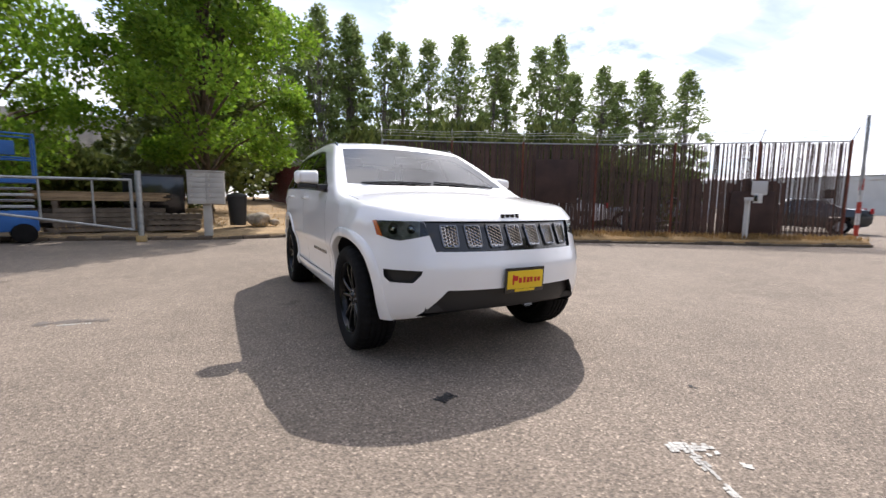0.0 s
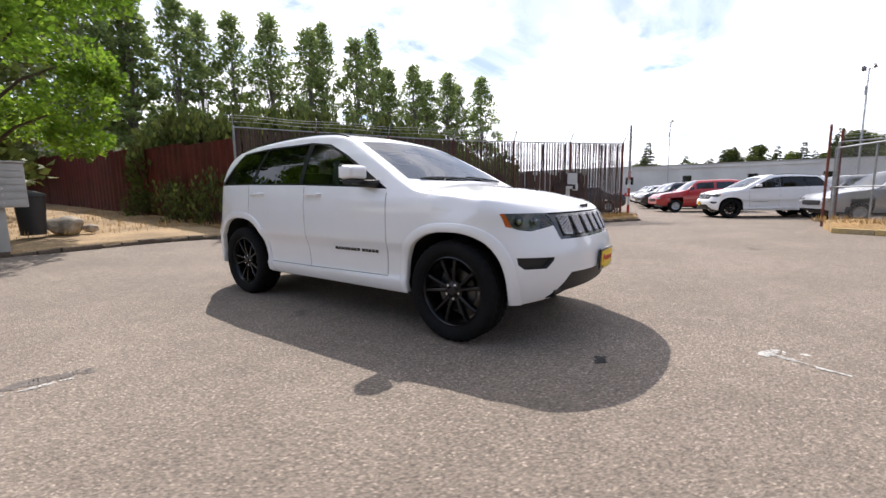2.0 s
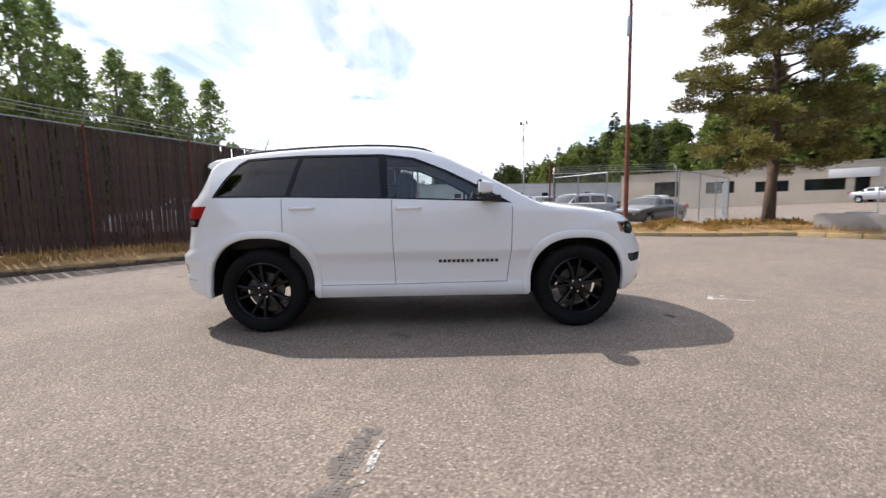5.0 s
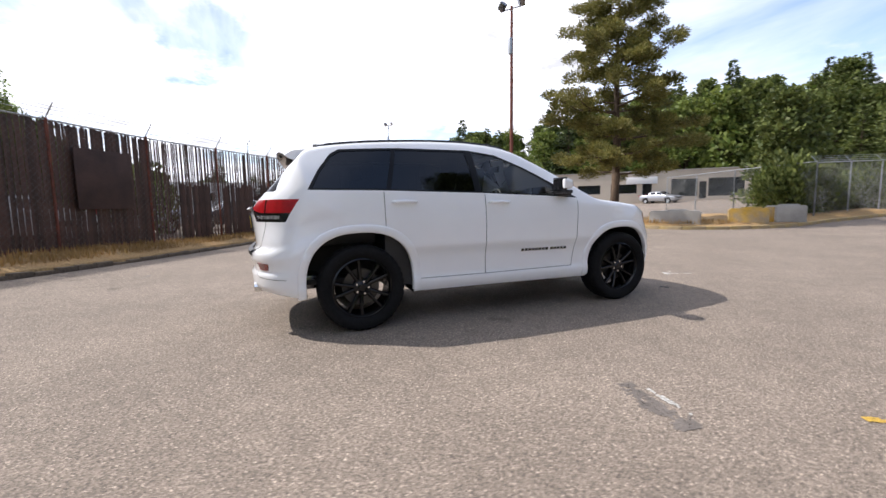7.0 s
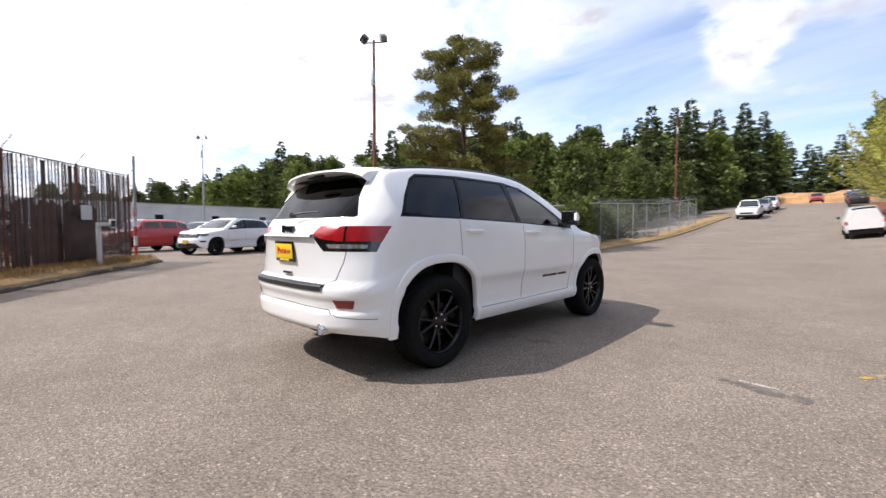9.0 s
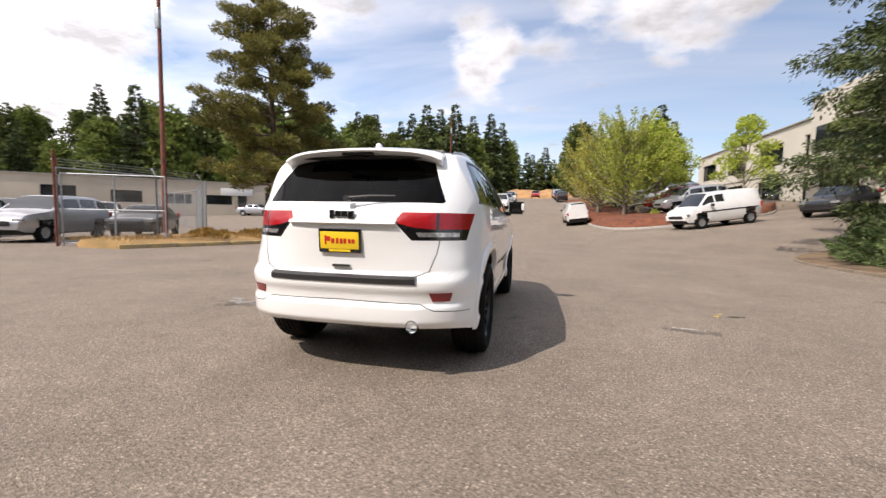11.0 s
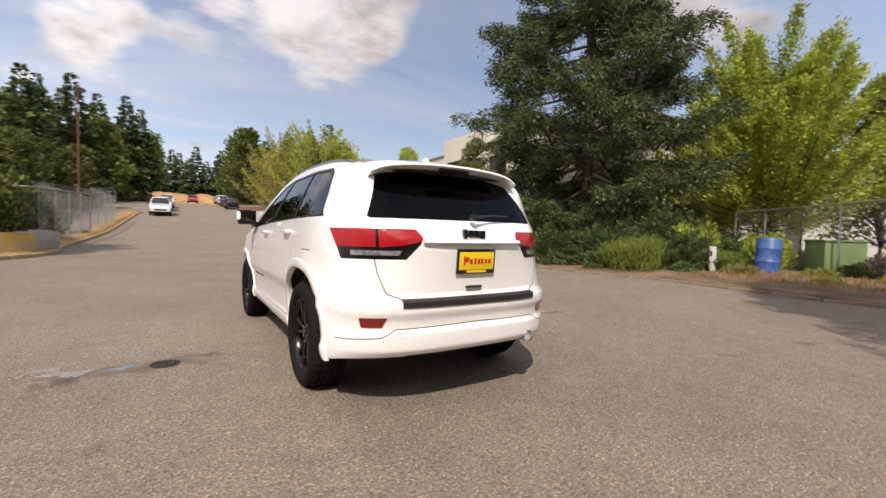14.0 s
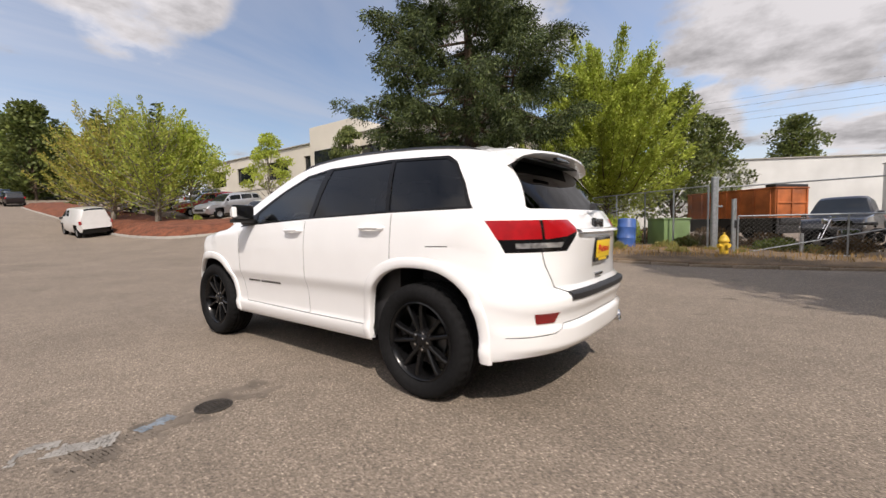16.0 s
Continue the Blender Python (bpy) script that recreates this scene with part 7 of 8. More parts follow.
lot = copy_thing(car, Matrix.Translation((-18.65, 3.6, 0.0)) @ Matrix.Rotation(radians(facing(1.33, -2.77)), 4, "Z"))
tagged(lot, "white sport utility car parked in the lot beyond the gate", "car", "cars in the lot")
for x, y, rz, c, k, l in (
        (-23.4, 1.0, facing(1.3, -2.8), "red", "suv", "red car parked behind the white one"),
        (-27.8, -0.6, facing(1.3, -2.8), "black", "suv", "black car parked in the lot"),
        (-32, -1.6, facing(1.3, -2.8), "white", "suv", "white car parked in the lot"), (-36, -2.6, facing(1.3, -2.8), "white", "sedan", "white sedan parked in the lot"),
        (-41, -4.0, facing(1.3, -2.8), "white", "suv", "white car parked in the lot"), (-46, -5.5, facing(1.3, -2.8), "silver", "suv", "silver car parked in the lot"),
        (-17.0, 7.2, facing(1.0, -2.6), "silver", "suv", "silver-grey car behind the chain-link gate"), (-16.6, 11.0, facing(1.3, -2.0), "dark", "sedan", "dark car behind the chain-link fence"),
        (-21.5, 6.6, facing(1.3, -2.4), "grey", "suv", "grey car parked in the lot"), (-24.5, 10.6, facing(1.3, -2.4), "black", "suv", "black car parked in the lot"),
        (-28, 5.2, facing(1.3, -2.4), "white", "suv", "white car parked in the lot"), (-33, 7.2, facing(1.3, -2.4), "silver", "sedan", "silver sedan parked in the lot"),
        (-20.5, -4.6, facing(1.3, -2.8), "dark", "sedan", "dark car seen through the slatted fence"), (-15.5, -8.0, facing(1.6, -1.2), "silver", "sedan", "silver sedan seen through the slats"),
        (-11.0, -9.8, facing(1.6, -1.2), "white", "sedan", "white sedan seen through the slats"), (-25, 15.5, facing(1, -1), "white", "suv", "white car at the back of the lot"),
        (-17.8, -12.0, facing(1.6, -1.2), "grey", "suv", "grey car seen through the slats")):
    tagged(parked_car(x, y, rz, c, k, l), group="cars in the lot")
parked_car(10.5, 19.9, facing(-0.93, -0.37), "white", "van", "white small delivery van with a dark stripe by the kerb", "van")
parked_car(4.5, 32.2, facing(-0.03, 1), "white", "van", "white small van parked at the mulch bank", "van")
for x, y, rz, c, k, l in ((12.2, 28.6, facing(-3, -0.4), "silver", "suv", "silver car parked above the mulch bank"), (12.2, 32.2, facing(-3, 0.6), "red", "suv", "red car in the upper car park"),
                          (13.5, 35.5, facing(-3, 1), "white", "sedan", "white sedan in the upper car park"), (14, 39, facing(-3, 1), "grey", "suv", "grey car in the upper car park"), (10.5, 39, facing(-3, 0.6), "silver", "sedan", "silver sedan in the upper car park"),
                          (16.6, 20.6, facing(-2, -1.6), "black", "sedan", "black sedan by the beige building"),
                          (-3.4, 50, facing(0.02, -1), "white", "pickup", "white pickup parked along the road"), (-3.3, 58, facing(0, -1), "silver", "suv", "silver car parked along the road"), (-3.2, 65, facing(0, -1), "white", "suv", "white car parked along the road"),
                          (0.6, 94, facing(0, -1), "red", "suv", "dark red car on the far road"), (5.0, 74, facing(0, 1), "blue", "suv", "dark blue car parked along the road"), (5.1, 67, facing(0, 1), "black", "suv", "black car parked along the road"),
                          (5.0, 81, facing(0, 1), "white", "suv", "white car parked along the road"), (5.0, 88, facing(0, 1), "silver", "suv", "silver car parked along the road"),
                          (-20.5, 44, facing(1, 0.2), "white", "sedan", "white sedan before the warehouse"), (-34, 42, facing(1, 0.2), "silver", "sedan", "silver sedan before the warehouse")):
    parked_car(x, y, rz, c, k, l, z=height(x, y) + (0.5 if 9 < x < 15 and y > 27 else 0))

# ---------- buildings ----------
def building(name, x, y, rz, w, d, h, wallm, label, openings=(), roofm=None, parapet=0.25, z=None, bands=()):
    """A box building: four walls with thickness, set-back openings with frames and panes, roof slab and parapet. Front faces -y before the turn."""
    e = empty(name, Matrix(), label, "building")
    t = 0.3
    xs = sorted({-w / 2, w / 2} | {o[0] - o[2] / 2 for o in openings} | {o[0] + o[2] / 2 for o in openings})
    zs = sorted({-1.0, h} | {o[1] for o in openings} | {o[1] + o[3] for o in openings})
    bm = bmesh.new()
    for i in range(len(xs) - 1):
        for j in range(len(zs) - 1):
            cx, cz = (xs[i] + xs[i + 1]) / 2, (zs[j] + zs[j + 1]) / 2
            if any(abs(cx - o[0]) < o[2] / 2 and o[1] < cz < o[1] + o[3] for o in openings):
                continue
            add_box(bm, cx, t / 2, cz, xs[i + 1] - xs[i], t, zs[j + 1] - zs[j])
    bmesh.ops.remove_doubles(bm, verts=bm.verts, dist=1e-4)
    part("wall", bm, wallm, e, smooth=False)
    part("wall", box(0, d - t / 2, h / 2 - 0.5, w, t, h + 1), wallm, e, smooth=False)
    part("wall", box(-w / 2 + t / 2, d / 2, h / 2 - 0.5, t, d - 2 * t - 0.01, h + 1), wallm, e, smooth=False)
    part("wall", box(w / 2 - t / 2, d / 2, h / 2 - 0.5, t, d - 2 * t - 0.01, h + 1), wallm, e, smooth=False)
    part("roof", box(0, d / 2, h - 0.25, w - 2 * t - 0.01, d - 2 * t - 0.01, 0.2), roofm or CONC, e, smooth=False)
    part("coping", add_box(add_box(add_box(box(0, 0.1, h + 0.04, w + 0.1, 0.5, 0.08), 0, d - 0.1, h + 0.04, w + 0.1, 0.5, 0.08), -w / 2 + 0.1, d / 2, h + 0.045, 0.5, d - 0.8, 0.08), w / 2 - 0.1, d / 2, h + 0.045, 0.5, d - 0.8, 0.08), roofm or CONC, e, smooth=False)
    for ox, oz, ow, oh in openings:
        wn2 = part("window", box(ox, t * 0.72, oz + oh / 2, ow, 0.03, oh), DARKWIN, e, "dark window pane", smooth=False)
        fr = box(ox - ow / 2 + 0.04, t * 0.6, oz + oh / 2, 0.08, 0.1, oh)
        add_box(fr, ox + ow / 2 - 0.04, t * 0.6, oz + oh / 2, 0.08, 0.1, oh)
        add_box(fr, ox, t * 0.6, oz + oh - 0.04, ow - 0.17, 0.1, 0.08)
        add_box(fr, ox, t * 0.6, oz + 0.04, ow - 0.17, 0.1, 0.08)
        part("frame", fr, BLACK, wn2, smooth=False)
    for bz, bh, out in bands:
        part("band", box(0, -out / 2 - 0.002, bz, w, out, bh), wallm, e, smooth=False)
    e.matrix_world = Matrix.Translation((x, y, height(x, y) if z is None else z)) @ Matrix.Rotation(radians(rz), 4, "Z")
    return e


long_b = building("lot_building", -66, 12, 90 + 4, 120, 14, 4.3, WHITEW, "long low pale building behind the car lot", [(-46 + 7.5 * k, 1.7, 1.1, 1.1) for k in range(13)] + [(-2.0, 0.0, 1.2, 2.2), (20.5, 0.0, 1.2, 2.2)], CONC, z=0.5, bands=((4.0, 0.35, 0.12),))
ware = building("warehouse", -41.1, 38.3, 42.2, 36, 12, 3.6, mat("tan_stucco", (0.46, 0.40, 0.32), 0.9, var=0.08, scale=0.3, fine=0.05), "low tan warehouse with shop windows below the hill",
                [(10.4, 0.3, 2.9, 2.2), (14.8, 0.3, 3.7, 2.2), (12.4, 0.0, 0.8, 2.1), (6.2, 0.0, 1.1, 2.1), (3.4, 0.8, 3.2, 1.2), (-1, 0.8, 3.0, 1.2), (-6, 0.8, 3.0, 1.4), (-12, 0.5, 3.0, 2.0)], CONC, z=1.4)
e = empty("shop_sign", Matrix.Translation((-36.85, 41.85, 3.85)) @ Matrix.Rotation(radians(42.2), 4, "Z"), "blank white signboard on the warehouse front", "sign")
part("board", box(0, -0.1, 0, 3.7, 0.15, 0.9, 0.02), WHITEW, e)
beige = building("office_building", 19.5, 29.5, -90, 40, 22, 6.4, STUCCO, "two-storey beige concrete office building with dark windows", [(-17 + 6.2 * k, 3.7, 3.6, 1.7) for k in range(6)] + [(-17 + 6.2 * k, 0.4, 3.6, 2.2) for k in range(6)], CONC, z=2.0, bands=((3.1, 0.25, 0.08),))
e = empty("building_tower", Matrix.Translation((19.3, 25.0, 2.0)) @ Matrix.Rotation(radians(-90), 4, "Z"), "taller beige entrance block of the office building", "building")
part("wall", box(0, 2.3, 3.2, 5.6, 5.6, 8.6, 0.03), STUCCO, e, smooth=False)
part("window", box(0, -0.53, 4.6, 4.2, 0.1, 1.7), DARKWIN, e, "dark upper window band", smooth=False)
part("doorway", box(0.3, -0.53, 1.3, 3.2, 0.12, 2.6), DARKWIN, e, "dark glazed entrance", smooth=False)
part("canopy", box(0.3, -1.1, 2.9, 4.2, 1.3, 0.3, 0.03), STUCCO, e, smooth=False)
building("white_shed", 52, -9, -62, 40, 16, 6.6, WHITEW, "long white metal shed behind the yard", [], CONC, z=0.3)
building("rear_shed", 40, -22, -70, 16, 10, 5.2, WHITEW, "white metal shed in the yard", [], CONC, z=0.2)

# overpass seen through the maple
e = empty("overpass", Matrix.Translation((18, -58, 0)) @ Matrix.Rotation(radians(6), 4, "Z"), "grey concrete overpass with a panelled barrier", "bridge")
part("deck", box(0, 0, 6.4, 90, 7, 1.2, 0.05), CONC, e)
for k in range(30):
    part("barrier_panel", box(-44 + 3 * k, 3.5, 8.6, 2.94, 0.16, 3.2, 0.02), CONC, e)
    part("barrier_post", box(-45.5 + 3 * k, 3.62, 8.8, 0.2, 0.2, 3.7), CONC, e)
for x in (-36, -14, 8, 30):
    part("pier", box(x, 0, 2.7, 1.6, 5.0, 6.2, 0.1), CONC, e)

# ---------- things of the yard ----------
BLUE = mat("blue_machine_paint", (0.02, 0.13, 0.42), 0.45, var=0.15, scale=3, fine=0.1)
LUMBER = mat("weathered_lumber", (0.36, 0.25, 0.14), 0.85, var=0.2, scale=3, fine=0.3, fscale=20, per=0.25, stretch=(1, 8, 8))
OLDWOOD = mat("grey_old_wood", (0.20, 0.16, 0.12), 0.9, var=0.25, scale=3, fine=0.3, per=0.2)
STONE = mat("pale_boulder", (0.42, 0.36, 0.28), 0.9, var=0.2, scale=3, fine=0.2, bump=0.5, bscale=20)
ORANGE = mat("orange_steel", (0.46, 0.13, 0.035), 0.6, var=0.25, scale=1.2, fine=0.15, bump=0.1)
HYD = mat("yellow_hydrant_paint", (0.75, 0.48, 0.04), 0.5, var=0.15, scale=8)
UTIL = mat("green_utility_paint", (0.17, 0.26, 0.10), 0.6, var=0.12, scale=2, fine=0.08)
BARREL = mat("blue_plastic", (0.05, 0.12, 0.36), 0.45, var=0.15, scale=4)
YPAINT = mat("worn_yellow_paint", (0.52, 0.33, 0.05), 0.8, var=0.3, scale=2.2, fine=0.25, color2=(0.33, 0.27, 0.19))
WPAINT = mat("worn_white_paint", (0.62, 0.60, 0.55), 0.85, var=0.2, scale=6, fine=0.35, fscale=60)
PATCH = mat("dark_tar", (0.045, 0.043, 0.042), 0.8, var=0.2, scale=5)
IRON = mat("cast_iron", (0.07, 0.06, 0.05), 0.6, 0.5, var=0.2, scale=10, bump=0.3)


def mailbox():
    e = empty("cluster_mailbox", Matrix.Translation((2.08, -7.75, height(2.08, -7.75) + 0.14)) @ Matrix.Rotation(radians(-4), 4, "Z"), "grey cluster mailbox on a pedestal beside the kerb", "mailbox")
    GREY = mat("grey_mailbox_paint", (0.44, 0.43, 0.40), 0.55, var=0.1, scale=3)
    part("pedestal", box(0, 0, 0.38, 0.19, 0.19, 0.86, 0.01), GREY, e, "square pedestal")
    part("cabinet", box(0, 0, 1.16, 0.80, 0.42, 0.80, 0.012), GREY, e, "grey cabinet")
    for r in range(6):
        for c in range(2):
            d = part("mail_door", box(-0.19 + 0.38 * c, 0.216, 0.84 + 0.128 * r, 0.36, 0.012, 0.116, 0.003), GREY, e)
            part("lock", rod((0.11 - 0.19 + 0.38 * c, 0.222, 0.84 + 0.128 * r), (0.11 - 0.19 + 0.38 * c, 0.228, 0.84 + 0.128 * r), 0.012, None, 8), CHROME, d)
    part("hood", box(0, 0.01, 1.575, 0.84, 0.47, 0.03, 0.008), GREY, e)


mailbox()
for x, y, s in ((0.72, -9.9, 0.34), (0.30, -9.75, 0.15)):
    bm = bmesh.new()
    bmesh.ops.create_icosphere(bm, subdivisions=3, radius=1)
    for v in bm.verts:
        v.co *= 1 + 0.35 * noise.noise(v.co * 1.3 + Vector((x, y, 0))) + 0.1 * noise.noise(v.co * 4)
        v.co.z *= 0.72
    o = tagged(part("boulder", bm, STONE, None, angle=30), "pale grey boulder lying on the dirt", "rock")
    o.matrix_world = Matrix.Translation((x, y, height(x, y) + 0.2 + s * 0.4)) @ Matrix.Scale(s, 4)

# pipe swing gate
e = empty("pipe_gate", Matrix(), "galvanised pipe swing gate with a hinge post", "gate")
gp, gq = Vector((3.48, -7.65)), Vector((6.6, -6.2))
z0 = height(3.5, -7.6) + 0.05
part("hinge_post", rod((gp.x, gp.y, z0 - 0.2), (gp.x, gp.y, z0 + 1.62), 0.06, None, 14), GALV, e, "thick hinge post")
gs = gp.lerp(gq, 0.045)
part("gate_upright", rod((gs.x, gs.y, z0 + 0.22), (gs.x, gs.y, z0 + 1.42), 0.032, None, 10), GALV, e)
part("top_rail", rod((gs.x, gs.y, z0 + 1.40), (gq.x, gq.y, z0 + 1.33), 0.03, None, 10), GALV, e)
part("bottom_rail", rod((gs.x, gs.y, z0 + 0.24), (gq.x, gq.y, z0 + 0.85), 0.026, None, 10), GALV, e)
for u in (0.25, 0.5, 0.75):
    c = gp.lerp(gq, u)
    part("gate_stile", rod((c.x, c.y, z0 + 0.24 + 0.6 * u), (c.x, c.y, z0 + 1.38 - 0.05 * u), 0.02, None, 8), GALV, e)
part("yellow_foot", box(gp.x, gp.y, z0 + 0.02, 0.2, 0.2, 0.14, 0.02), YPAINT, e)

# scissor lift
e = empty("scissor_lift", Matrix.Translation((6.35, -8.0, height(6.35, -8.0))) @ Matrix.Rotation(radians(20), 4, "Z"), "blue scissor lift parked beside the pipe gate", "lift")
part("chassis", box(0, 0, 0.48, 1.8, 0.8, 0.46, 0.04), BLUE, e, "blue chassis")
for sx in (-0.65, 0.65):
    for sy in (-0.40, 0.40):
        w = part("wheel", lathe([(0.0, 0.07), (0.12, 0.08), (0.2, 0.07), (0.215, 0.04), (0.215, -0.06), (0.0, -0.07)], 20, "Y"), TYRE, e)
        w.matrix_world = e.matrix_world @ Matrix.Translation((sx, sy, 0.215))
for k in range(4):
    for s in (1, -1):
        part("scissor_arm", box(0, 0.30 * s, 0.80 + 0.13 * k, 1.7, 0.05, 0.06, 0.008, None), DCHROME if k % 2 else GALV, e)
part("platform", box(0, 0, 1.36, 1.9, 0.82, 0.10, 0.01), BLUE, e, "work platform")
for x in (-0.92, -0.31, 0.31, 0.92):
    for y in (-0.39, 0.39):
        part("guard_post", rod((x, y, 1.36), (x, y, 2.38), 0.022, None, 8), BLUE, e)
for y in (-0.39, 0.39):
    for z in (1.85, 2.36):
        part("guard_rail", rod((-0.92, y, z), (0.92, y, z), 0.02, None, 8), BLUE, e)
for x in (-0.92, 0.92):
    part("guard_rail", rod((x, -0.39, 2.36), (x, 0.39, 2.36), 0.02, None, 8), BLUE, e)
part("control_box", box(-0.5, 0.35, 2.05, 0.24, 0.16, 0.3, 0.02), BLUE, e)

# stacked lumber, pallets, dark skip
e = empty("lumber_stack", Matrix.Translation((4.5, -9.3, height(4.5, -9.3) + 0.12)) @ Matrix.Rotation(radians(12), 4, "Z"), "stack of weathered boards on trestles", "lumber")
for x in (-0.9, 0.9):
    part("trestle", add_box(add_box(box(x, 0, 0.72, 0.12, 1.0, 0.10), x, -0.4, 0.32, 0.1, 0.1, 0.80), x, 0.4, 0.32, 0.1, 0.1, 0.80), OLDWOOD, e, smooth=False)
rl = random.Random(4)
for k in range(4):
    for j in range(7):
        b = part("board", box(rl.uniform(-0.12, 0.2), -0.45 + 0.15 * j, 0.80 + 0.045 * k + 0.05 * (j % 2) * (k == 3), 2.6 + rl.uniform(-0.3, 0.4), 0.14, 0.04, 0.003), LUMBER, e, smooth=False)
for k in range(5):
    for j in range(4):
        part("timber", box(rl.uniform(-0.2, 0.2), -0.36 + 0.24 * j, 0.06 + 0.12 * k, 2.3 + rl.uniform(-0.4, 0.3), 0.2, 0.11, 0.006), OLDWOOD, e, "dark timber below the boards", smooth=False)
for k in range(3):
    e = empty("pallet", Matrix.Translation((2.9, -9.0 - 0.05 * k, height(2.9, -9) + 0.15 + 0.145 * k)) @ Matrix.Rotation(radians(4 * k), 4, "Z"), "old wooden pallet in a stack", "pallet", "stacked pallets")
    for j in range(7):
        part("deck_board", box(-0.54 + 0.18 * j, 0, 0.125, 0.10, 1.0, 0.02), OLDWOOD, e, smooth=False)
    for y in (-0.45, 0, 0.45):
        part("stringer", box(0, y, 0.06, 1.18, 0.06, 0.10), OLDWOOD, e, smooth=False)
e = empty("skip_bin", Matrix.Translation((3.5, -10.9, height(3.5, -10.9) + 0.2)), "black steel bin behind the pallets", "bin")
part("bin", box(0, 0, 0.72, 1.5, 1.2, 1.35, 0.03), GLOSS, e)
part("rim", add_box(box(0, 0.6, 1.40, 1.56, 0.06, 0.06), 0, -0.6, 1.40, 1.56, 0.06, 0.06), BLACK, e, smooth=False)
e = empty("trash_can", Matrix.Translation((1.35, -9.6, height(1.35, -9.6) + 0.2)), "dark round bin beside the maple", "bin")
part("can", lathe([(0.0, 0.0), (0.22, 0.0), (0.27, 0.85), (0.29, 0.86), (0.28, 0.9), (0.1, 0.97), (0.0, 0.98)], 20), BLACK, e)

# concrete blocks at the road corner
def block(x, y, rz, l, h, material, endm, label):
    e = empty("concrete_block", Matrix.Translation((x, y, height(x, y) + 0.10)) @ Matrix.Rotation(radians(rz), 4, "Z"), label, "barrier")
    bm = bmesh.new()
    bmesh.ops.create_cube(bm, size=1, matrix=Matrix.Translation((0, 0, h / 2)) @ Matrix.Diagonal((l, 0.75, h, 1)))
    bmesh.ops.bevel(bm, geom=list(bm.edges), offset=0.05, segments=2, affect="EDGES")
    bmesh.ops.subdivide_edges(bm, edges=list(bm.edges), cuts=2, use_grid_fill=True)
    for v in bm.verts:
        v.co += Vector((noise.noise(v.co * 3 + Vector((x, 0, 0))), noise.noise(v.co * 3 + Vector((9, y, 0))), 0)) * 0.025
    part("block", bm, material, e, "weathered cast block", angle=30)
    part("painted_end", box(-l / 2 - 0.006, 0, h / 2, 0.02, 0.66, h - 0.12, 0.008), endm, e, "painted end face")
    part("lifting_key", box(0.1, 0, h + 0.02, 0.7, 0.22, 0.07, 0.02), material, e)


block(-8.0, 13.1, 38, 1.85, 0.62, CONC, YPAINT, "grey concrete block with a yellow end by the kerb")
block(-6.7, 15.6, 38, 1.3, 0.66, YPAINT, YPAINT, "worn yellow concrete block by the kerb")
block(-6.3, 17.3, 60, 1.2, 0.72, CONC, YPAINT, "pale concrete block with yellow stains by the kerb")

# hydrant, barrel, utility box and marker by the right gate
e = empty("fire_hydrant", Matrix.Translation((10.75, -2.42, 0.06)), "yellow fire hydrant beside the gate post", "hydrant")
part("barrel", lathe([(0.0, 0), (0.15, 0.0), (0.15, 0.05), (0.105, 0.07), (0.105, 0.46), (0.135, 0.47), (0.135, 0.51), (0.115, 0.54), (0.08, 0.62), (0.03, 0.66), (0.0, 0.66)], 20), HYD, e)
part("bonnet_nut", rod((0, 0, 0.65), (0, 0, 0.72), 0.025, None, 6), HYD, e)
for a in (0, 90, 180):
    c, s = math.cos(radians(a + 135)), math.sin(radians(a + 135))
    part("nozzle", rod((0.08 * c, 0.08 * s, 0.36), (0.18 * c, 0.18 * s, 0.36), 0.055, None, 12), HYD, e, "capped nozzle")
e = empty("plastic_drum", Matrix.Translation((13.6, 0.82, 0.12)), "split blue plastic drum leaning in the weeds", "drum")
d = part("drum", lathe([(0.26, 0.0), (0.29, 0.03), (0.29, 0.28), (0.30, 0.30), (0.29, 0.32), (0.29, 0.62), (0.30, 0.64), (0.29, 0.66), (0.29, 0.88), (0.27, 0.92), (0.24, 0.92), (0.255, 0.88), (0.255, 0.04), (0.0, 0.02)], 24), BARREL, e)
d.matrix_world = e.matrix_world @ Matrix.Rotation(radians(8), 4, "Y") @ Matrix.Diagonal((1.12, 1.12, 1.18, 1))
e = empty("utility_box", Matrix.Translation((15.1, -0.35, 0.15)) @ Matrix.Rotation(radians(40), 4, "Z"), "pale green electrical box behind the fence", "utility box")
part("cabinet", box(0, 0, 0.5, 1.15, 1.0, 1.02, 0.03), UTIL, e)
part("lid", box(0, 0, 1.03, 1.22, 1.06, 0.06, 0.02), UTIL, e)
part("door_line", box(0, -0.503, 0.5, 0.012, 0.008, 0.9), BLACK, e)
e = empty("meter_post", Matrix.Translation((12.0, 1.62, 0.10)), "short white utility marker in the weeds", "marker")
part("post", box(0, 0, 0.4, 0.22, 0.10, 0.85, 0.015), WHITEW, e)
part("plate", box(-0.115, 0, 0.62, 0.01, 0.06, 0.16), BLACK, e)
tagged(part("bollard", rod((11.9, -4.1, 0), (11.9, -4.1, 0.72), 0.045, None, 12), GALV), "short galvanised stub post by the gate", "post")

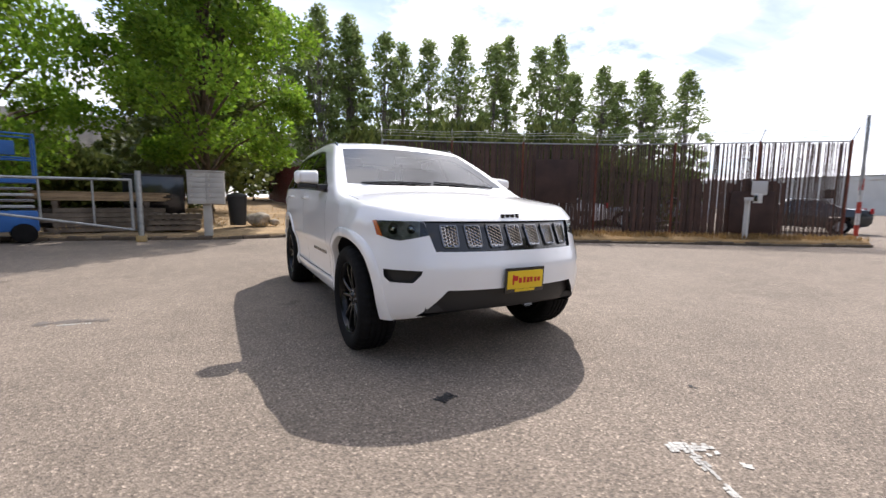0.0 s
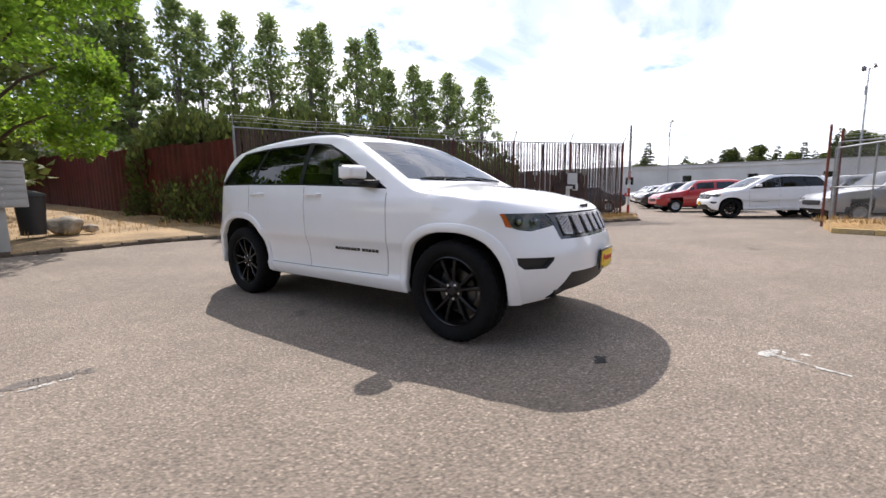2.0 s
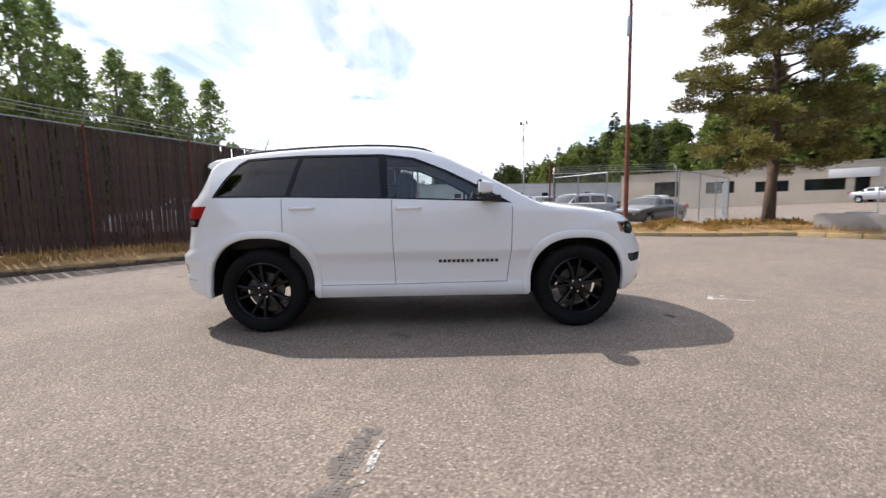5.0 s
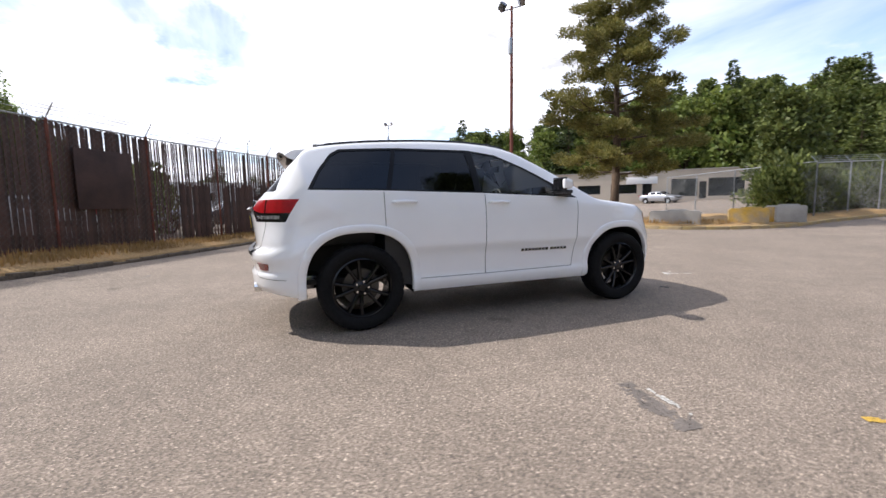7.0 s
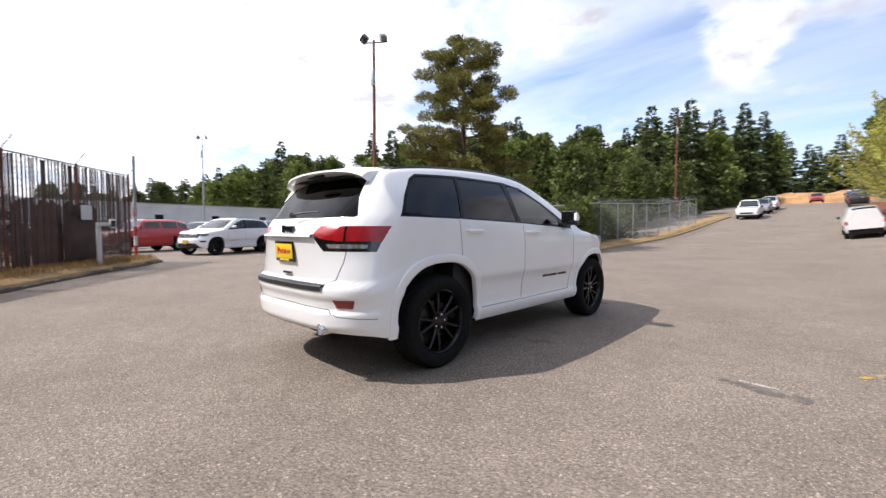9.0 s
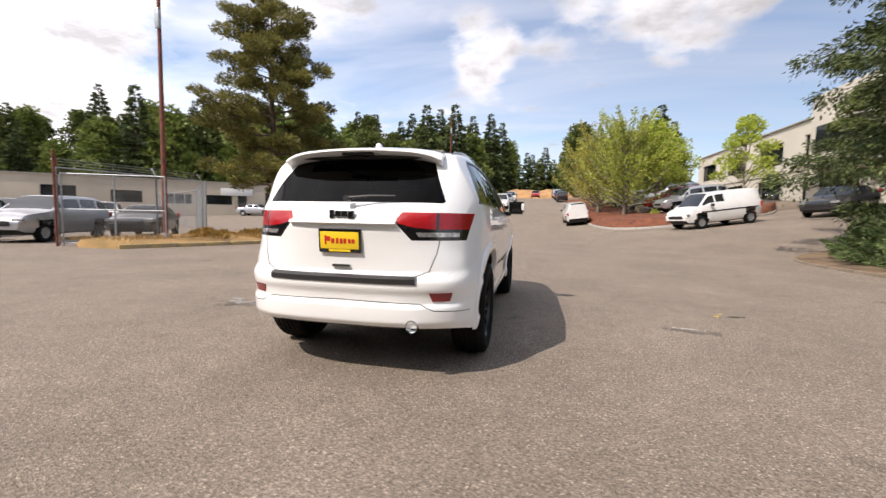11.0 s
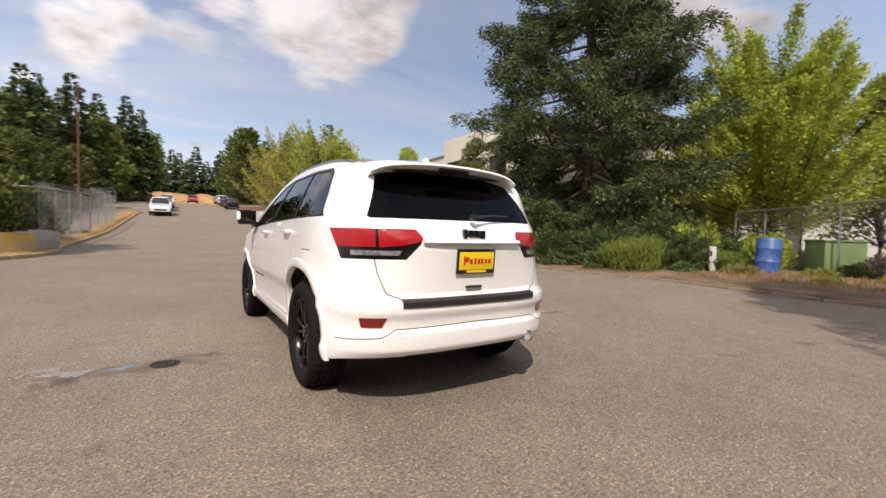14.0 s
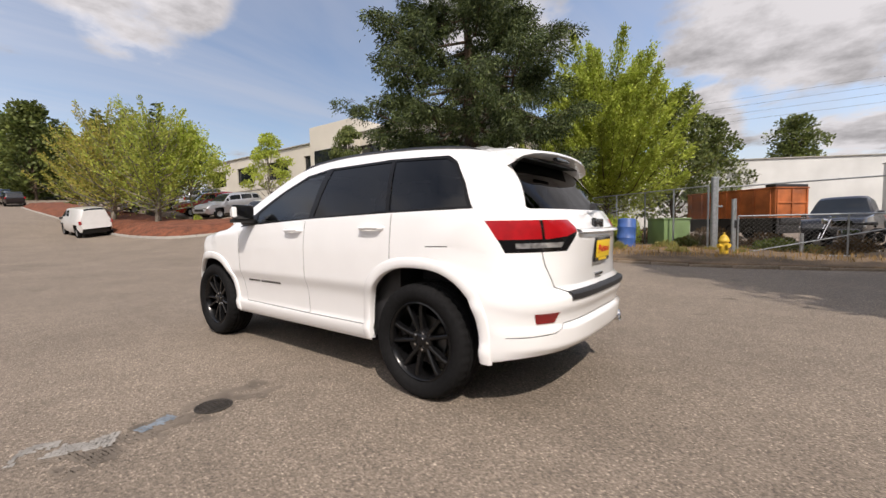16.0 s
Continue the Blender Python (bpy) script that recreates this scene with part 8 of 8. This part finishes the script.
# orange dump trailer
e = empty("dump_trailer", Matrix.Translation((27.8, -2.2, 0.0)) @ Matrix.Rotation(radians(-41.4), 4, "Z"), "rusty orange steel dump trailer parked in the yard", "trailer")
part("tub", box(0, 0, 1.92, 2.1, 6.0, 1.55, 0.03), ORANGE, e, "orange tub")
for k in range(7):
    for s in (1, -1):
        part("rib", box(s * 1.085, -2.7 + 0.9 * k, 1.90, 0.07, 0.12, 1.5, 0.01), ORANGE, e)
for k in range(3):
    part("end_rib", box(-0.95 + 0.95 * k, -3.03, 1.90, 0.10, 0.06, 1.5, 0.01), ORANGE, e)
part("end_rail", box(0, -3.03, 1.95, 1.8, 0.05, 0.10, 0.01), ORANGE, e)
part("rim_rail", box(0, 0, 2.73, 2.2, 6.1, 0.08, 0.02), ORANGE, e)
part("rolled_tarp", box(0, -2.7, 2.84, 2.1, 0.6, 0.16, 0.05), BLACK, e, "black folded tarpaulin")
part("chassis", box(0, 0, 0.98, 1.6, 6.2, 0.32, 0.02), BLACK, e)
# added black panels stand in for the dark beneath the tub
part("side_skirt", box(-0.98, 0, 0.72, 0.05, 5.6, 0.80, 0.01), BLACK, e, "black panel added before the wheels for the dark below")
part("rear_skirt", box(0, -3.0, 0.72, 1.9, 0.05, 0.80, 0.01), BLACK, e, "black panel added at the rear for the dark below")
for s in (1, -1):
    for y in (-1.4, -0.3):
        w = part("wheel", lathe([(0.0, 0.09), (0.2, 0.10), (0.36, 0.11), (0.42, 0.07), (0.42, -0.08), (0.0, -0.1)], 24, "X"), TYRE, e)
        w.matrix_world = e.matrix_world @ Matrix.Translation((s * 0.9, y, 0.42)) @ (Matrix() if s > 0 else Matrix.Rotation(math.pi, 4, "Z"))
parked_car(20.2, -5.9, facing(-1, 0.25), "black", "pickup", "dark pickup parked in the yard behind the gate", "pickup")
# motorcycle behind the gate
e = empty("motorcycle", Matrix.Translation((15.2, -5.4, 0.12)) @ Matrix.Rotation(radians(15), 4, "Z"), "dark motorcycle standing behind the gate", "motorcycle")
for y in (-0.72, 0.72):
    w = part("wheel", lathe([(0.22, 0.05), (0.30, 0.06), (0.33, 0.03), (0.33, -0.03), (0.30, -0.06), (0.22, -0.05)], 24, "X"), TYRE, e)
    w.matrix_world = e.matrix_world @ Matrix.Translation((0, y, 0.33))
part("engine", box(0, 0, 0.45, 0.3, 0.5, 0.36, 0.06), DCHROME, e)
part("tank", box(0, 0.18, 0.82, 0.26, 0.5, 0.22, 0.08), GLOSS, e)
part("seat", box(0, -0.35, 0.80, 0.28, 0.6, 0.10, 0.04), LEATHER, e)
part("fork", add_rod(rod((0.1, 0.72, 0.33), (0.1, 0.48, 0.98), 0.022), (-0.1, 0.72, 0.33), (-0.1, 0.48, 0.98), 0.022), CHROME, e)
part("handlebar", add_tube(bmesh.new(), [(-0.36, 0.32, 1.05), (-0.15, 0.46, 1.02), (0.15, 0.46, 1.02), (0.36, 0.32, 1.05)], 0.014, 6), CHROME, e)
part("headlight", lathe([(0.0, 0.06), (0.08, 0.05), (0.085, 0.0), (0.04, -0.1)], 16, "Y"), CHROME, e).matrix_world = e.matrix_world @ Matrix.Translation((0, 0.60, 0.90))

# power lines
e = empty("power_lines", Matrix(), "thin power lines crossing the sky", "cable")
for k in range(4):
    part("cable", add_tube(bmesh.new(), [(70, 30 - 20 * t - 0.5 * k, 15.2 + 1.0 * k - 0.4 * math.sin(math.pi * t / 6)) for t in range(7)], 0.014, 4), BLACK, e)
# far dirt bank closing the road
verts, faces = [], []
for j in range(6):
    for i in range(25):
        x = -20 + 36 * i / 24
        y = 136 + 3.2 * j
        verts.append((x, y, height(x, y) + (4.6 * math.sin(math.pi * min(j, 3) / 6)) * (0.85 + 0.3 * noise.noise((x * 0.3, y * 0.3, 0)))))
faces = [(j * 25 + i, j * 25 + i + 1, (j + 1) * 25 + i + 1, (j + 1) * 25 + i) for j in range(5) for i in range(24)]
tagged(mesh_part("dirt_bank", verts, faces, mat("orange_dirt", (0.50, 0.28, 0.12), 0.95, var=0.2, scale=0.3, fine=0.2, fscale=3), smooth=True), "bank of bare orange dirt at the end of the road", "bank", kind="structure")

# ---------- marks on the asphalt ----------
e = empty("manhole", Matrix.Translation((-1.79, -0.44, 0)), "small round iron cover in the asphalt", "manhole cover")
part("ring", lathe([(0.112, 0.0), (0.112, 0.006), (0.098, 0.007), (0.096, 0.002)], 32), IRON, e)
part("cover", lathe([(0.0, 0.004), (0.095, 0.004), (0.095, 0.0)], 32), IRON, e)
for k in range(5):
    for s in (1, -1):
        part("rib", box(0, -0.06 + 0.03 * k, 0.006, 2 * math.sqrt(0.0085 - (0.06 - 0.03 * k) ** 2), 0.008, 0.004) if s > 0 else box(-0.06 + 0.03 * k, 0, 0.0055, 0.008, 2 * math.sqrt(0.0085 - (0.06 - 0.03 * k) ** 2), 0.0035), IRON, e, smooth=False)


def mark(name, pts, wide, material, label, ragged=0.35, seed=1, lift=0.004, category="road marking", holes=0.25):
    """A thin worn film along a line, broken into ragged scraps."""
    rg = random.Random(seed)
    a, b = Vector(pts[0]), Vector(pts[1])
    d = (b - a)
    n = max(2, int(d.length / 0.02))
    s = Vector((-d.y, d.x)).normalized()
    verts, faces = [], []
    m = max(3, int(wide / 0.02))
    for i in range(n):
        for j in range(m):
            edge = abs(2 * (j + 0.5) / m - 1)
            c = a + d * (i + 0.5) / n + s * ((j + 0.5) / m - 0.5) * wide
            w = noise.noise((c.x * 9, c.y * 9, seed)) + 0.6 * noise.noise((c.x * 30, c.y * 30, seed))
            if w < ragged * (edge ** 2 * 2 - 1 + holes * 2) - 0.05:
                continue
            h = Vector((d.normalized() * 0.011))
            q = s * wide / m * 0.52
            k = len(verts)
            for o in (-h - q, h - q, h + q, -h + q):
                verts.append((c.x + o.x + rg.uniform(-0.004, 0.004), c.y + o.y + rg.uniform(-0.004, 0.004), lift))
            faces.append((k, k + 1, k + 2, k + 3))
    ob = mesh_part(name, verts, faces, material)
    return tagged(ob, label, category, kind="structure")


mark("paint_mark", ((-0.02, 3.36), (-0.20, 3.47)), 0.10, WPAINT, "worn white paint scrap on the asphalt", 0.3, 1, holes=0.1)
mark("paint_mark", ((-0.07, 3.45), (0.08, 3.78)), 0.05, WPAINT, "worn white paint scrap on the asphalt", 0.5, 2)
mark("paint_mark", ((-0.18, 3.585), (-0.21, 3.615)), 0.05, WPAINT, "worn white paint spot on the asphalt", 0.1, 3, holes=0)
mark("paint_line", ((2.70, -0.12), (3.16, -0.17)), 0.035, WPAINT, "thin worn white line on the asphalt", 0.3, 4, holes=0.2)
mark("tar_patch", ((2.66, -0.22), (3.20, -0.29)), 0.20, mat("grey_scuff", (0.195, 0.168, 0.145), 0.9, var=0.15, scale=6), "dull grey scuffed patch on the asphalt", 0.55, 5, 0.003)
mark("yellow_stick", ((3.46, 0.58), (3.62, 0.82)), 0.05, YPAINT, "scrap of yellow paint on the asphalt", 0.2, 6, holes=0)
mark("oil_spot", ((0.60, 2.46), (0.70, 2.52)), 0.10, PATCH, "dark oil spot on the asphalt", 0.4, 7, holes=0)
mark("oil_spot", ((3.6, 0.62), (3.85, 0.68)), 0.08, PATCH, "dark oil spot on the asphalt", 0.5, 8)
mark("oil_spot", ((-3.2, -4.4), (-3.7, -4.2)), 0.22, bpy.data.materials["grey_scuff"], "dark stain on the asphalt", 0.6, 9)
mark("chalk_patch", ((-2.68, -0.22), (-2.30, -0.42)), 0.30, mat("pale_scuff", (0.36, 0.34, 0.31), 0.9, var=0.2, scale=8), "pale scuffed patch on the asphalt", 0.9, 10, 0.003, holes=0.3)
mark("chalk_patch", ((-2.2, -0.44), (-2.0, -0.38)), 0.14, mat("blue_scuff", (0.22, 0.26, 0.30), 0.9, var=0.2, scale=8), "faint blue scuffed patch on the asphalt", 0.9, 11, 0.003, holes=0.35)
mark("tar_patch", ((-2.6, -0.55), (-1.35, -0.35)), 0.75, mat("dark_stain", (0.212, 0.174, 0.138), 0.9, var=0.2, scale=4), "dark stained patch round the iron cover", 1.1, 12, 0.002, holes=0.42)
mark("pebble_spot", ((-0.74, 3.01), (-0.77, 3.04)), 0.04, PATCH, "dark stone chip on the asphalt", 0.1, 14, holes=0)

# stripe and rear-door line of the delivery van
for s in (1, -1):
    st = part("van_stripe", box(0, 0, 0, 0.006, 3.3, 0.06), GLOSS, None, "dark stripe along the van", smooth=False)
    st.parent = bpy.data.objects["parked_van"]
    st.matrix_world = bpy.data.objects["parked_van"].matrix_world @ Matrix.Translation((s * 0.926, -0.2, 0.86))
# dead brush by the tall gate post
br = shrub("dead_brush", 1.1, 1.0, 2600, 0.16, leafmat("dead_leaf", (0.17, 0.10, 0.05), (0.10, 0.07, 0.035)), 41, "heap of dead brown brush by the gate", 0.5, 9, 0.3)
put(br, 14.3, -1.9, None, 0, 0.75)
again(br, 13.9, -3.4, None, 80, 0.6)
again(br, 12.6, -5.2, None, 140, 0.5)
again(br, 16.6, 0.9, None, 200, 0.7)
